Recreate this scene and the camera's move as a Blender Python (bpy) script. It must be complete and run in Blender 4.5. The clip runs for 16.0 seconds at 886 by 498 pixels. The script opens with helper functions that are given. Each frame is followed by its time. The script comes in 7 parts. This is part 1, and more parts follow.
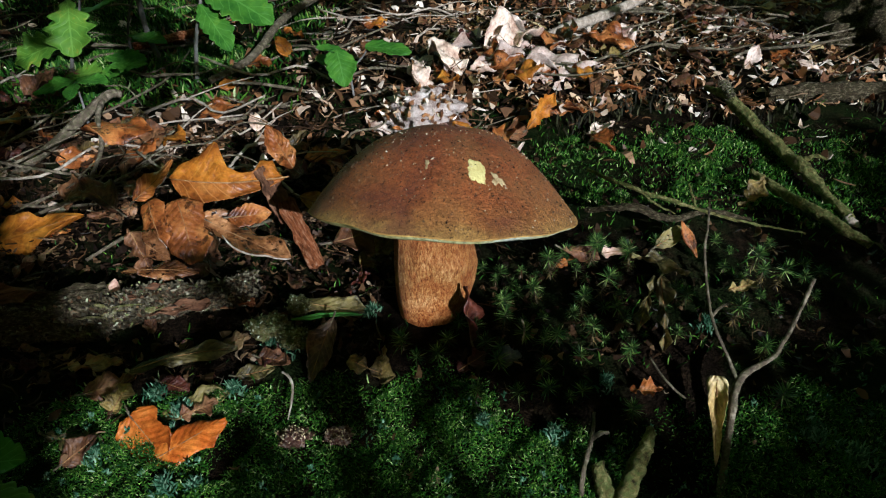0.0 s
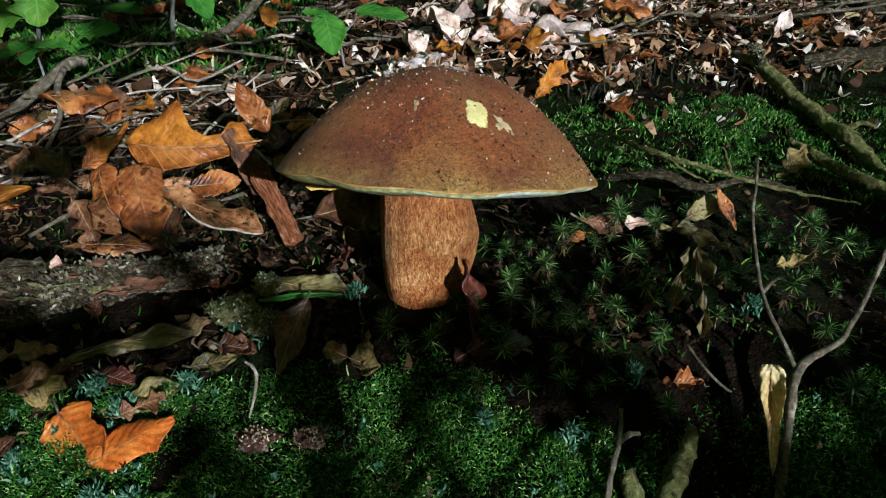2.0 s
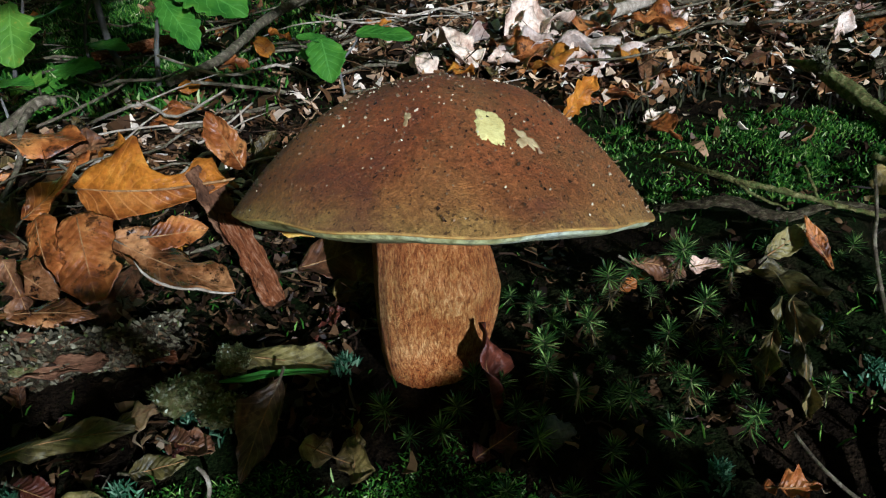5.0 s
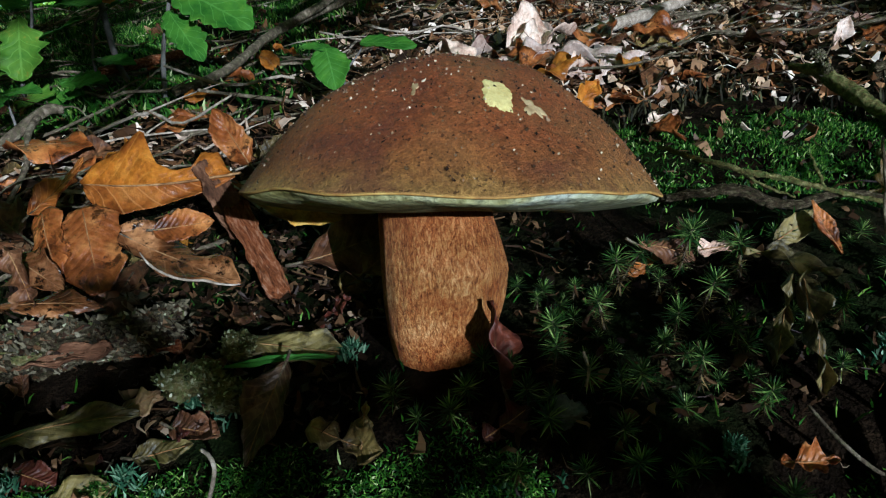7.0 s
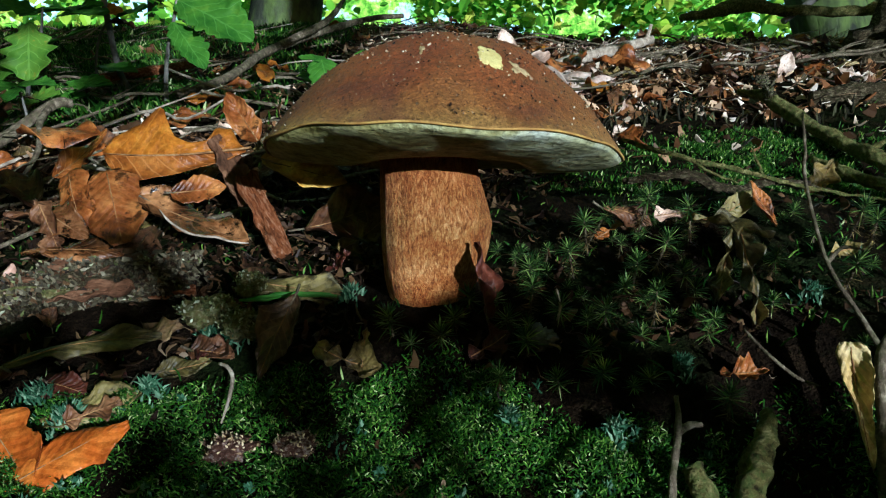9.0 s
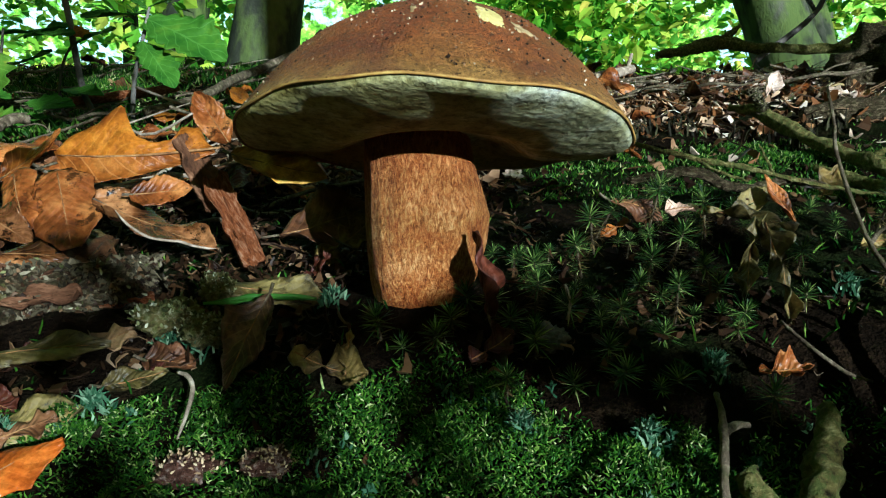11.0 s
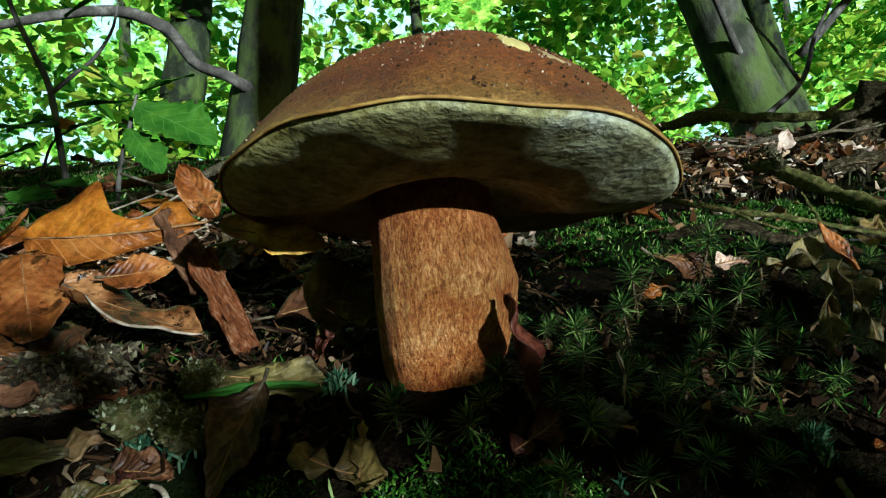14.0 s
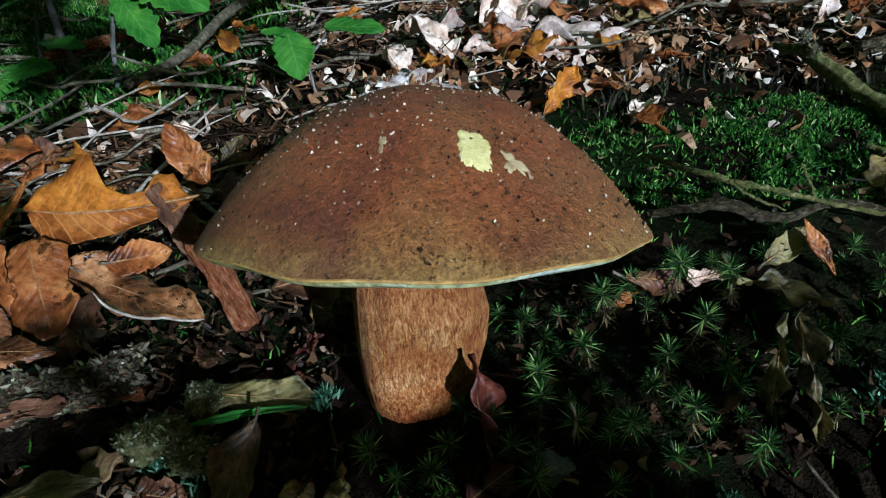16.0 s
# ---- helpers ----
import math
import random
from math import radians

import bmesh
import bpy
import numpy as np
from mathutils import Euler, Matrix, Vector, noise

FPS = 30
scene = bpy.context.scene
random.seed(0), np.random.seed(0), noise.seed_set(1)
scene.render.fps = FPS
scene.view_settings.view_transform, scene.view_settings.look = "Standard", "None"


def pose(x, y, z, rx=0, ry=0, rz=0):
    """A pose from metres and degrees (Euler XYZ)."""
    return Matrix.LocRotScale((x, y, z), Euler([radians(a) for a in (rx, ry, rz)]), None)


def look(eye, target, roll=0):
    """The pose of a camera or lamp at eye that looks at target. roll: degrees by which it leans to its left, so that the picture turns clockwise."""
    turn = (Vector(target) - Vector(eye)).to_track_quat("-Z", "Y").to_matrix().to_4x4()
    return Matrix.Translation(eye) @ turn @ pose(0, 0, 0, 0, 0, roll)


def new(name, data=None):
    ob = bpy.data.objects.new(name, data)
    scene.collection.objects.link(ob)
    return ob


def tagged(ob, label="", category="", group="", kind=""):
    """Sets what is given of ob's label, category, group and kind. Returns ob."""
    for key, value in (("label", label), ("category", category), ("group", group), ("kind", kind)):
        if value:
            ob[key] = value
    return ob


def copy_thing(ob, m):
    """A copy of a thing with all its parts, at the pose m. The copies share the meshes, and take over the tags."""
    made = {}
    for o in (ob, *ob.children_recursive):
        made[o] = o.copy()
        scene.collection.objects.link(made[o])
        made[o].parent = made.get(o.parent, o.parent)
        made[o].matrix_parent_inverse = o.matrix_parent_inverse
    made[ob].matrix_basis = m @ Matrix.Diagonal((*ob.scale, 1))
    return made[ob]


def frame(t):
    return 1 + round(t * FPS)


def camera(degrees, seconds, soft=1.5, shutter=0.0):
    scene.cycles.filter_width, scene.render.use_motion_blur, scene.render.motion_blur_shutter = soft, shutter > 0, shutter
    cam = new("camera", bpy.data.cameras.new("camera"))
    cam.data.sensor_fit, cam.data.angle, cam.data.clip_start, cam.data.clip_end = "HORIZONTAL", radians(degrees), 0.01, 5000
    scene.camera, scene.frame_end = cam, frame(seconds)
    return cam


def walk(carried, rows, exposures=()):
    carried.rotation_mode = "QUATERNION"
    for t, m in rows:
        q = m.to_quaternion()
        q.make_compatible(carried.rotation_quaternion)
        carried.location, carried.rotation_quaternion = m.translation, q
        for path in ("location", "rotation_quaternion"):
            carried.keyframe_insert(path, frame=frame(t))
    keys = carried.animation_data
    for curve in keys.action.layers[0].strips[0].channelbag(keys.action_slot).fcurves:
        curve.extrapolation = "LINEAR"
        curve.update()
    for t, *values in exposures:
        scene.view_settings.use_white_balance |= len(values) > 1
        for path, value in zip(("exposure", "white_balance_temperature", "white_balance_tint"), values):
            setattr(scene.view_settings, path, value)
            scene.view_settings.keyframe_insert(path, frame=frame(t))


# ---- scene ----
cam = camera(66.7, 16.0, 1.2)
METRES, EYE, TILT, LEAN, TURN = 0.487, 0.11, -10.0, 0.0, 0.0
ROWS = [
    (0.0, 0.0, 0.0, 0.0, 0.0, 0.0, -0.0),
    (0.5, 0.0083, 0.0496, 0.0042, -1.12, -0.37, -0.63),
    (1.0, 0.0181, 0.0781, -0.0063, -0.71, -0.32, -0.15),
    (1.5, 0.0204, 0.1048, -0.0117, -0.06, -0.23, 0.3),
    (2.0, 0.0104, 0.1241, -0.0399, 0.45, 0.65, 0.07),
    (2.5, 0.0049, 0.1485, -0.0671, -0.25, 3.29, -0.9),
    (3.0, 0.0079, 0.1861, -0.0472, -0.46, 3.27, 0.32),
    (3.5, 0.0197, 0.2218, -0.0237, 2.0, 2.69, 1.89),
    (4.0, 0.0204, 0.2435, -0.0249, 2.77, 4.5, 1.31),
    (6.5, 0.0242, 0.3059, -0.0208, 2.73, 2.96, 2.84),
    (7.0, 0.0164, 0.2832, -0.059, 3.0, 6.53, 2.23),
    (7.5, 0.0168, 0.2483, -0.0766, 1.9, 8.39, 1.18),
    (8.0, 0.0138, 0.2143, -0.092, 0.85, 9.66, 0.92),
    (8.5, 0.0047, 0.2123, -0.1225, 0.43, 10.13, 0.83),
    (11.0, -0.018, 0.2923, -0.182, -1.73, 14.96, 2.13),
    (11.5, -0.0185, 0.3408, -0.1717, -2.55, 17.42, 1.64),
    (12.0, -0.0238, 0.3668, -0.1711, -2.17, 20.6, 2.42),
    (12.5, -0.032, 0.3781, -0.1942, -1.75, 20.39, 3.17),
    (13.0, -0.0377, 0.3815, -0.1925, -1.36, 22.28, 3.95),
    (13.5, -0.0382, 0.3737, -0.177, -1.21, 23.1, 4.6),
    (14.0, -0.0345, 0.3705, -0.1734, -1.3, 22.58, 4.82),
    (14.5, -0.031, 0.3776, -0.1203, -1.33, 20.41, 4.91),
    (15.0, -0.013, 0.3569, -0.0705, -1.61, 9.02, 3.88),
    (15.5, 0.0003, 0.331, -0.0644, 0.93, 3.28, 3.09),
    (16.0, 0.0195, 0.3133, 0.0122, 1.14, 2.12, 3.94),
]
EXPOSURES = [(0.0, 0.65, 5200, 8), (1.0, 0.6, 5200, 8), (2.5, 0.78, 5000, 6), (4.0, 0.72, 5000, 6), (6.5, 0.42, 4900, 5), (7.5, 0.47, 4900, 5), (8.0, 0.65, 5000, 6), (8.5, 0.65, 5000, 4), (11.0, 0.95, 5200, -2), (12.0, 0.45, 5300, -4), (13.5, 0.54, 5300, -4), (14.5, 0.58, 5400, -4), (15.0, 1.0, 5300, -4), (15.5, 0.7, 4900, 0), (16.0, 0.6, 4600, 4)]
walk(cam, [(t, pose(0, 0, EYE, TILT, LEAN, TURN) @ pose(METRES * x, METRES * y, METRES * z, 90 + pitch, roll, yaw)) for t, x, y, z, yaw, pitch, roll in ROWS], EXPOSURES)

SUN_AZ, SUN_EL = 26.0, 2.0      # degrees round to the right from straight behind the walker, and above the horizon


# ---- light ----
def to_sun():
    a, e = radians(SUN_AZ), radians(SUN_EL)
    return Vector((math.sin(a) * math.cos(e), -math.cos(a) * math.cos(e), math.sin(e)))


world = bpy.data.worlds.new("sky")
scene.world = world
world.use_nodes = True
sky = world.node_tree.nodes.new("ShaderNodeTexSky")
sky.sky_type, sky.sun_disc = "NISHITA", False
sky.dust_density, sky.ozone_density = 2.5, 1.5
sky.sun_elevation, sky.sun_rotation = radians(SUN_EL), radians(180 - SUN_AZ)
world.node_tree.links.new(sky.outputs[0], world.node_tree.nodes["Background"].inputs[0])
world.node_tree.nodes["Background"].inputs[1].default_value = 0.09
sun_data = bpy.data.lights.new("sun", "SUN")
sun_data.energy, sun_data.angle, sun_data.color = 5.0, radians(0.53), (1.0, 0.965, 0.9)
sun = new("sun", sun_data)
sun.matrix_world = look(to_sun() * 5, (0, 0, 0))


# ---- materials ----
class Mat:
    """A small node-building helper round one Principled material."""

    def __init__(self, name, rough=0.7, shine=0.2):
        self.m = bpy.data.materials.new(name)
        self.m.use_nodes = True
        self.t = self.m.node_tree
        self.b = self.t.nodes["Principled BSDF"]
        self.b.inputs["Roughness"].default_value = rough
        self.b.inputs["Specular IOR Level"].default_value = shine
        self.out = self.t.nodes["Material Output"]

    def node(self, kind, **values):
        n = self.t.nodes.new(kind)
        for k, v in values.items():
            n.inputs[k].default_value = v
        return n

    def link(self, a, b):
        self.t.links.new(a, b)

    def coords(self, which="Object", scale=(1, 1, 1), shift=False):
        c = self.t.nodes.new("ShaderNodeTexCoord").outputs[which]
        mp = self.node("ShaderNodeMapping", Scale=scale)
        self.link(c, mp.inputs["Vector"])
        if shift:
            info = self.t.nodes.new("ShaderNodeObjectInfo")
            mul = self.t.nodes.new("ShaderNodeVectorMath")
            mul.operation = "SCALE"
            mul.inputs[0].default_value = (7.1, 3.3, 5.7)
            self.link(info.outputs["Random"], mul.inputs["Scale"])
            self.link(mul.outputs[0], mp.inputs["Location"])
        return mp.outputs[0]

    def noise(self, co, scale, detail=4.0, rough=0.6, distort=0.0):
        n = self.node("ShaderNodeTexNoise", Scale=scale, Detail=detail, Roughness=rough, Distortion=distort)
        self.link(co, n.inputs["Vector"])
        return n.outputs["Fac"]

    def ramp(self, fac, stops):
        r = self.t.nodes.new("ShaderNodeValToRGB")
        e = r.color_ramp.elements
        while len(e) < len(stops):
            e.new(0.5)
        for el, (p, c) in zip(e, stops):
            el.position = p
            el.color = (*c, 1) if isinstance(c, tuple) else (c, c, c, 1)
        self.link(fac, r.inputs[0])
        return r.outputs[0]

    def mix(self, fac, a, b, how="MIX"):
        n = self.t.nodes.new("ShaderNodeMix")
        n.data_type, n.blend_type = "RGBA", how
        for sock, v in ((n.inputs[0], fac), (n.inputs[6], a), (n.inputs[7], b)):
            if isinstance(v, (int, float)):
                sock.default_value = v
            elif isinstance(v, tuple):
                sock.default_value = (*v, 1)
            else:
                self.link(v, sock)
        return n.outputs[2]

    def math(self, op, a, b=0.0, c=0.0):
        n = self.t.nodes.new("ShaderNodeMath")
        n.operation = op
        for sock, v in zip(n.inputs, (a, b, c)):
            if isinstance(v, (int, float)):
                sock.default_value = v
            else:
                self.link(v, sock)
        return n.outputs[0]

    def color(self, c):
        self.link(c, self.b.inputs["Base Color"])
        return c

    def bump(self, h, dist, strength=1.0):
        n = self.node("ShaderNodeBump", Strength=strength, Distance=dist)
        self.link(h, n.inputs["Height"])
        self.link(n.outputs[0], self.b.inputs["Normal"])

    def see_through(self, c, share):
        """Light that passes a thin leaf."""
        tr = self.t.nodes.new("ShaderNodeBsdfTranslucent")
        self.link(c, tr.inputs["Color"])
        mx = self.node("ShaderNodeMixShader", Fac=share)
        self.link(self.b.outputs[0], mx.inputs[1])
        self.link(tr.outputs[0], mx.inputs[2])
        self.link(mx.outputs[0], self.out.inputs["Surface"])


def dead_leaf_material(name, dark, mid, pale, share=0.12, spots=0.5, rough=0.5, vein=0.14):
    k = Mat(name, rough, 0.3)
    co = k.coords("Object", shift=True)
    big, fine = k.noise(co, 55, 5), k.noise(co, 420, 4)
    c = k.ramp(big, [(0.34, dark), (0.5, mid), (0.66, pale)])
    c = k.mix(0.45, c, k.ramp(fine, [(0.32, (0.35, 0.3, 0.28)), (0.62, (1.2, 1.15, 1.1))]), "MULTIPLY")
    blot = k.ramp(k.noise(co, 130, 5, 0.75), [(0.53, 0.0), (0.61, 1.0)])
    c = k.mix(k.math("MULTIPLY", blot, spots), c, tuple(v * 0.3 for v in dark))
    # side veins run slanting from the midrib
    uv = k.t.nodes.new("ShaderNodeUVMap").outputs[0]
    sep = k.t.nodes.new("ShaderNodeSeparateXYZ")
    k.link(uv, sep.inputs[0])
    off = k.math("ABSOLUTE", k.math("SUBTRACT", sep.outputs[1], 0.5))
    wave = k.math("FRACT", k.math("SUBTRACT", k.math("MULTIPLY", sep.outputs[0], 9.0), k.math("MULTIPLY", off, 4.0)))
    line = k.math("LESS_THAN", k.math("ABSOLUTE", k.math("SUBTRACT", wave, 0.5)), 0.06)
    rib = k.math("LESS_THAN", off, 0.022)
    veins = k.math("MAXIMUM", line, rib)
    c = k.mix(k.math("MULTIPLY", veins, vein), c, tuple(min(1, v * 1.25 + 0.04) for v in pale))
    info = k.t.nodes.new("ShaderNodeObjectInfo")
    c = k.mix(0.8, c, k.ramp(info.outputs["Random"], [(0.0, (0.55, 0.5, 0.5)), (0.5, (1.0, 0.95, 0.9)), (1.0, (1.25, 1.15, 1.0))]), "MULTIPLY")
    k.color(c)
    tri = k.math("ABSOLUTE", k.math("SUBTRACT", wave, 0.5))
    k.bump(k.math("ADD", k.math("ADD", k.math("MULTIPLY", tri, 0.6), k.math("MULTIPLY", fine, 0.6)), k.math("MULTIPLY", big, 2.0)), 0.0009)
    k.see_through(c, share)
    return k.m


ORANGE_LEAF = dead_leaf_material("orange_leaf", (0.17, 0.05, 0.006), (0.42, 0.155, 0.014), (0.55, 0.26, 0.03), 0.4, 0.35, 0.38)
TAN_LEAF = dead_leaf_material("tan_leaf", (0.045, 0.011, 0.003), (0.25, 0.078, 0.017), (0.48, 0.21, 0.06), 0.25, 0.85, 0.34, 0.06)
BROWN_LEAF = dead_leaf_material("brown_leaf", (0.035, 0.014, 0.006), (0.11, 0.046, 0.018), (0.23, 0.12, 0.055), 0.1, 0.6)
RED_LEAF = dead_leaf_material("dark_red_leaf", (0.02, 0.005, 0.003), (0.055, 0.012, 0.006), (0.1, 0.026, 0.012), 0.1, 0.5)
OLIVE_LEAF = dead_leaf_material("olive_leaf", (0.03, 0.02, 0.006), (0.1, 0.072, 0.02), (0.25, 0.19, 0.06), 0.12, 0.6)
# pale leaf tone, raised to carry the glare of the sun patches
PALE_LEAF = dead_leaf_material("pale_leaf", (0.3, 0.19, 0.14), (0.58, 0.45, 0.37), (0.75, 0.65, 0.57), 0.1, 0.3)
YELLOW_LEAF = dead_leaf_material("yellow_leaf", (0.25, 0.12, 0.02), (0.5, 0.28, 0.04), (0.62, 0.44, 0.1), 0.35, 0.4)
GREY_LEAF = dead_leaf_material("grey_brown_leaf", (0.05, 0.026, 0.012), (0.15, 0.09, 0.042), (0.27, 0.19, 0.09), 0.1, 0.6)
DARK_OLIVE = dead_leaf_material("dark_olive_leaf", (0.02, 0.015, 0.004), (0.085, 0.068, 0.018), (0.24, 0.2, 0.07), 0.08, 0.7)
RUST_LEAF = dead_leaf_material("rust_leaf", (0.13, 0.03, 0.006), (0.38, 0.13, 0.02), (0.52, 0.22, 0.045), 0.25, 0.3, 0.3, 0.45)
GLOSSY_RUST = dead_leaf_material("glossy_rust_leaf", (0.14, 0.022, 0.004), (0.46, 0.11, 0.012), (0.62, 0.21, 0.03), 0.25, 0.3, 0.26, 0.05)
PINK_LEAF = dead_leaf_material("pinkish_leaf", (0.2, 0.1, 0.07), (0.4, 0.25, 0.19), (0.55, 0.41, 0.34), 0.1, 0.4)
CREAM_LEAF = dead_leaf_material("cream_leaf", (0.16, 0.09, 0.025), (0.4, 0.29, 0.11), (0.58, 0.48, 0.26), 0.15, 0.4)
CURLED_LEAF = dead_leaf_material("curled_brown_leaf", (0.025, 0.01, 0.004), (0.14, 0.055, 0.018), (0.4, 0.2, 0.08), 0.15, 1.0, 0.26, 0.08)
LITTER = [BROWN_LEAF, TAN_LEAF, OLIVE_LEAF, PALE_LEAF, RED_LEAF, ORANGE_LEAF]


def green_leaf_material(name, dark, mid, tip, share):
    k = Mat(name, 0.55, 0.15)
    co = k.coords("Object", shift=True)
    c = k.ramp(k.noise(co, 60, 4), [(0.3, dark), (0.6, mid), (0.8, tip)])
    uv = k.t.nodes.new("ShaderNodeUVMap").outputs[0]
    sep = k.t.nodes.new("ShaderNodeSeparateXYZ")
    k.link(uv, sep.inputs[0])
    off = k.math("ABSOLUTE", k.math("SUBTRACT", sep.outputs[1], 0.5))
    wave = k.math("FRACT", k.math("SUBTRACT", k.math("MULTIPLY", sep.outputs[0], 7.0), k.math("MULTIPLY", off, 4.0)))
    veins = k.math("MAXIMUM", k.math("LESS_THAN", k.math("ABSOLUTE", k.math("SUBTRACT", wave, 0.5)), 0.05), k.math("LESS_THAN", off, 0.02))
    c = k.mix(k.math("MULTIPLY", veins, 0.4), c, tuple(min(1, v * 1.5 + 0.03) for v in mid))
    k.color(c)
    k.bump(k.math("ABSOLUTE", k.math("SUBTRACT", wave, 0.5)), 0.0006)
    k.see_through(c, share)
    return k.m


GREEN_LEAF = green_leaf_material("green_leaf", (0.028, 0.105, 0.01), (0.075, 0.2, 0.018), (0.16, 0.3, 0.03), 0.45)
TURNING_LEAF = green_leaf_material("turning_leaf", (0.05, 0.14, 0.012), (0.12, 0.23, 0.022), (0.38, 0.24, 0.03), 0.42)


def island_material(name, stops, share=0.0, rough=0.6, fine=None, shine=0.1):
    """For joined small pieces: each takes its own tone."""
    k = Mat(name, rough, shine)
    geo = k.t.nodes.new("ShaderNodeNewGeometry")
    c = k.ramp(geo.outputs["Random Per Island"], stops)
    co = k.coords("Object")
    c = k.mix(0.5, c, k.ramp(k.noise(co, fine or 300, 3), [(0.3, 0.45), (0.7, 1.25)]), "MULTIPLY")
    k.color(c)
    if share:
        k.see_through(c, share)
    return k.m


MOSS = island_material("moss", [(0, (0.008, 0.03, 0.004)), (0.5, (0.024, 0.076, 0.006)), (0.8, (0.065, 0.16, 0.012)), (0.94, (0.18, 0.28, 0.045)), (1, (0.42, 0.44, 0.22))], 0.25, 0.5, 40, 0.1)
BLUE_MOSS = island_material("blue_green_moss", [(0, (0.02, 0.06, 0.028)), (0.6, (0.05, 0.12, 0.06)), (1, (0.22, 0.32, 0.2))], 0.2, 0.6, 60)
HAIRCAP = island_material("haircap_leaf", [(0, (0.008, 0.025, 0.005)), (0.45, (0.028, 0.066, 0.012)), (0.7, (0.09, 0.17, 0.03)), (0.9, (0.26, 0.36, 0.09)), (1, (0.52, 0.52, 0.24))], 0.25, 0.45, 200, 0.2)
DRY_HAIRCAP = island_material("haircap_old_leaf", [(0, (0.012, 0.008, 0.003)), (0.6, (0.04, 0.028, 0.008)), (1, (0.18, 0.13, 0.05))], 0.15, 0.6, 200)
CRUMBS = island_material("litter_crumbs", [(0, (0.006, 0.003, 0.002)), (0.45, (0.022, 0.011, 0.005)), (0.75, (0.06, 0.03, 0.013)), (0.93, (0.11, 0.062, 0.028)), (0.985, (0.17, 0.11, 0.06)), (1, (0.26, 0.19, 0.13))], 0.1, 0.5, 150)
# brighter copy of the litter tones, with sunlight put into the colour
FAR_CRUMBS = island_material("sun_painted_crumbs", [(0, (0.012, 0.007, 0.004)), (0.4, (0.05, 0.024, 0.01)), (0.68, (0.16, 0.075, 0.03)), (0.85, (0.33, 0.2, 0.11)), (1, (0.7, 0.58, 0.47))], 0.1, 0.5, 150)
# orange leaf tones, plus near-white ones that paint in sun glare
PALE_GLARE = island_material("pale_glare_bits", [(0, (0.06, 0.024, 0.01)), (0.4, (0.22, 0.09, 0.03)), (0.62, (0.46, 0.26, 0.12)), (0.82, (0.6, 0.47, 0.34)), (1, (0.78, 0.68, 0.58))], 0.15, 0.5, 150)
# light tones so the unseen litter below the bank bounces light; also crusts wood crumbs
FRONT_LITTER = island_material("dry_litter", [(0, (0.2, 0.13, 0.07)), (0.5, (0.38, 0.27, 0.15)), (1, (0.55, 0.43, 0.28))], 0.1, 0.7, 20)
SPECKS = island_material("pale_specks", [(0, (0.12, 0.07, 0.04)), (0.45, (0.22, 0.14, 0.08)), (0.75, (0.4, 0.31, 0.2)), (1, (0.6, 0.5, 0.36))], 0, 0.6)
WOOD_CHIPS = island_material("wood_chips", [(0, (0.015, 0.012, 0.007)), (0.5, (0.06, 0.05, 0.028)), (0.85, (0.12, 0.1, 0.06)), (1, (0.22, 0.19, 0.13))], 0, 0.7, 300)
DARK_STALK = island_material("old_moss_stalk", [(0, (0.004, 0.004, 0.002)), (0.7, (0.02, 0.018, 0.008)), (1, (0.07, 0.07, 0.03))], 0, 0.7, 200)
LICHEN = island_material("lichen_flakes", [(0, (0.03, 0.035, 0.012)), (0.45, (0.1, 0.11, 0.035)), (0.75, (0.22, 0.23, 0.1)), (1, (0.55, 0.55, 0.42))], 0.1, 0.7, 200)
CROWN = island_material("crown_leaf", [(0, (0.06, 0.2, 0.015)), (0.35, (0.17, 0.42, 0.03)), (0.7, (0.42, 0.64, 0.05)), (0.93, (0.58, 0.68, 0.09)), (1, (0.66, 0.56, 0.09))], 0.42, 0.4, 6)


def bark_material(name, dark, mid, pale, scale, stretch=(1, 1, 1), bump=0.001, green=0.0, rough=0.85):
    k = Mat(name, rough, 0.08)
    co = k.coords("Object", stretch, shift=True)
    n1, n2 = k.noise(co, scale, 6, 0.65, 0.4), k.noise(co, scale * 7, 5, 0.7)
    c = k.ramp(n1, [(0.3, dark), (0.52, mid), (0.75, pale)])
    c = k.mix(0.6, c, k.ramp(n2, [(0.3, 0.4), (0.7, 1.3)]), "MULTIPLY")
    if green:
        c = k.mix(k.math("MULTIPLY", k.ramp(k.noise(co, scale * 1.7, 4), [(0.45, 0.0), (0.6, 1.0)]), green), c, (0.09, 0.13, 0.03))
    k.color(c)
    k.bump(k.math("ADD", n1, k.math("MULTIPLY", n2, 0.6)), bump)
    return k.m


TWIG = bark_material("twig_bark", (0.025, 0.018, 0.011), (0.1, 0.075, 0.05), (0.34, 0.28, 0.2), 190, (1, 1, 1), 0.0012, 0.15)
RIB = bark_material("leaf_rib", (0.1, 0.045, 0.018), (0.24, 0.125, 0.05), (0.4, 0.25, 0.11), 200, (1, 1, 1), 0.0003)
PALE_TWIG = bark_material("bleached_twig", (0.12, 0.09, 0.06), (0.3, 0.24, 0.18), (0.56, 0.48, 0.38), 160, (1, 1, 1), 0.0008)
MOSSY_BRANCH = bark_material("mossy_branch_bark", (0.02, 0.015, 0.006), (0.17, 0.145, 0.045), (0.5, 0.44, 0.19), 260, (1, 1, 1), 0.004, 0.6)
ROTTEN = bark_material("rotten_wood", (0.008, 0.005, 0.003), (0.07, 0.048, 0.026), (0.36, 0.29, 0.18), 420, (0.6, 1.2, 1.2), 0.005, 0.15)
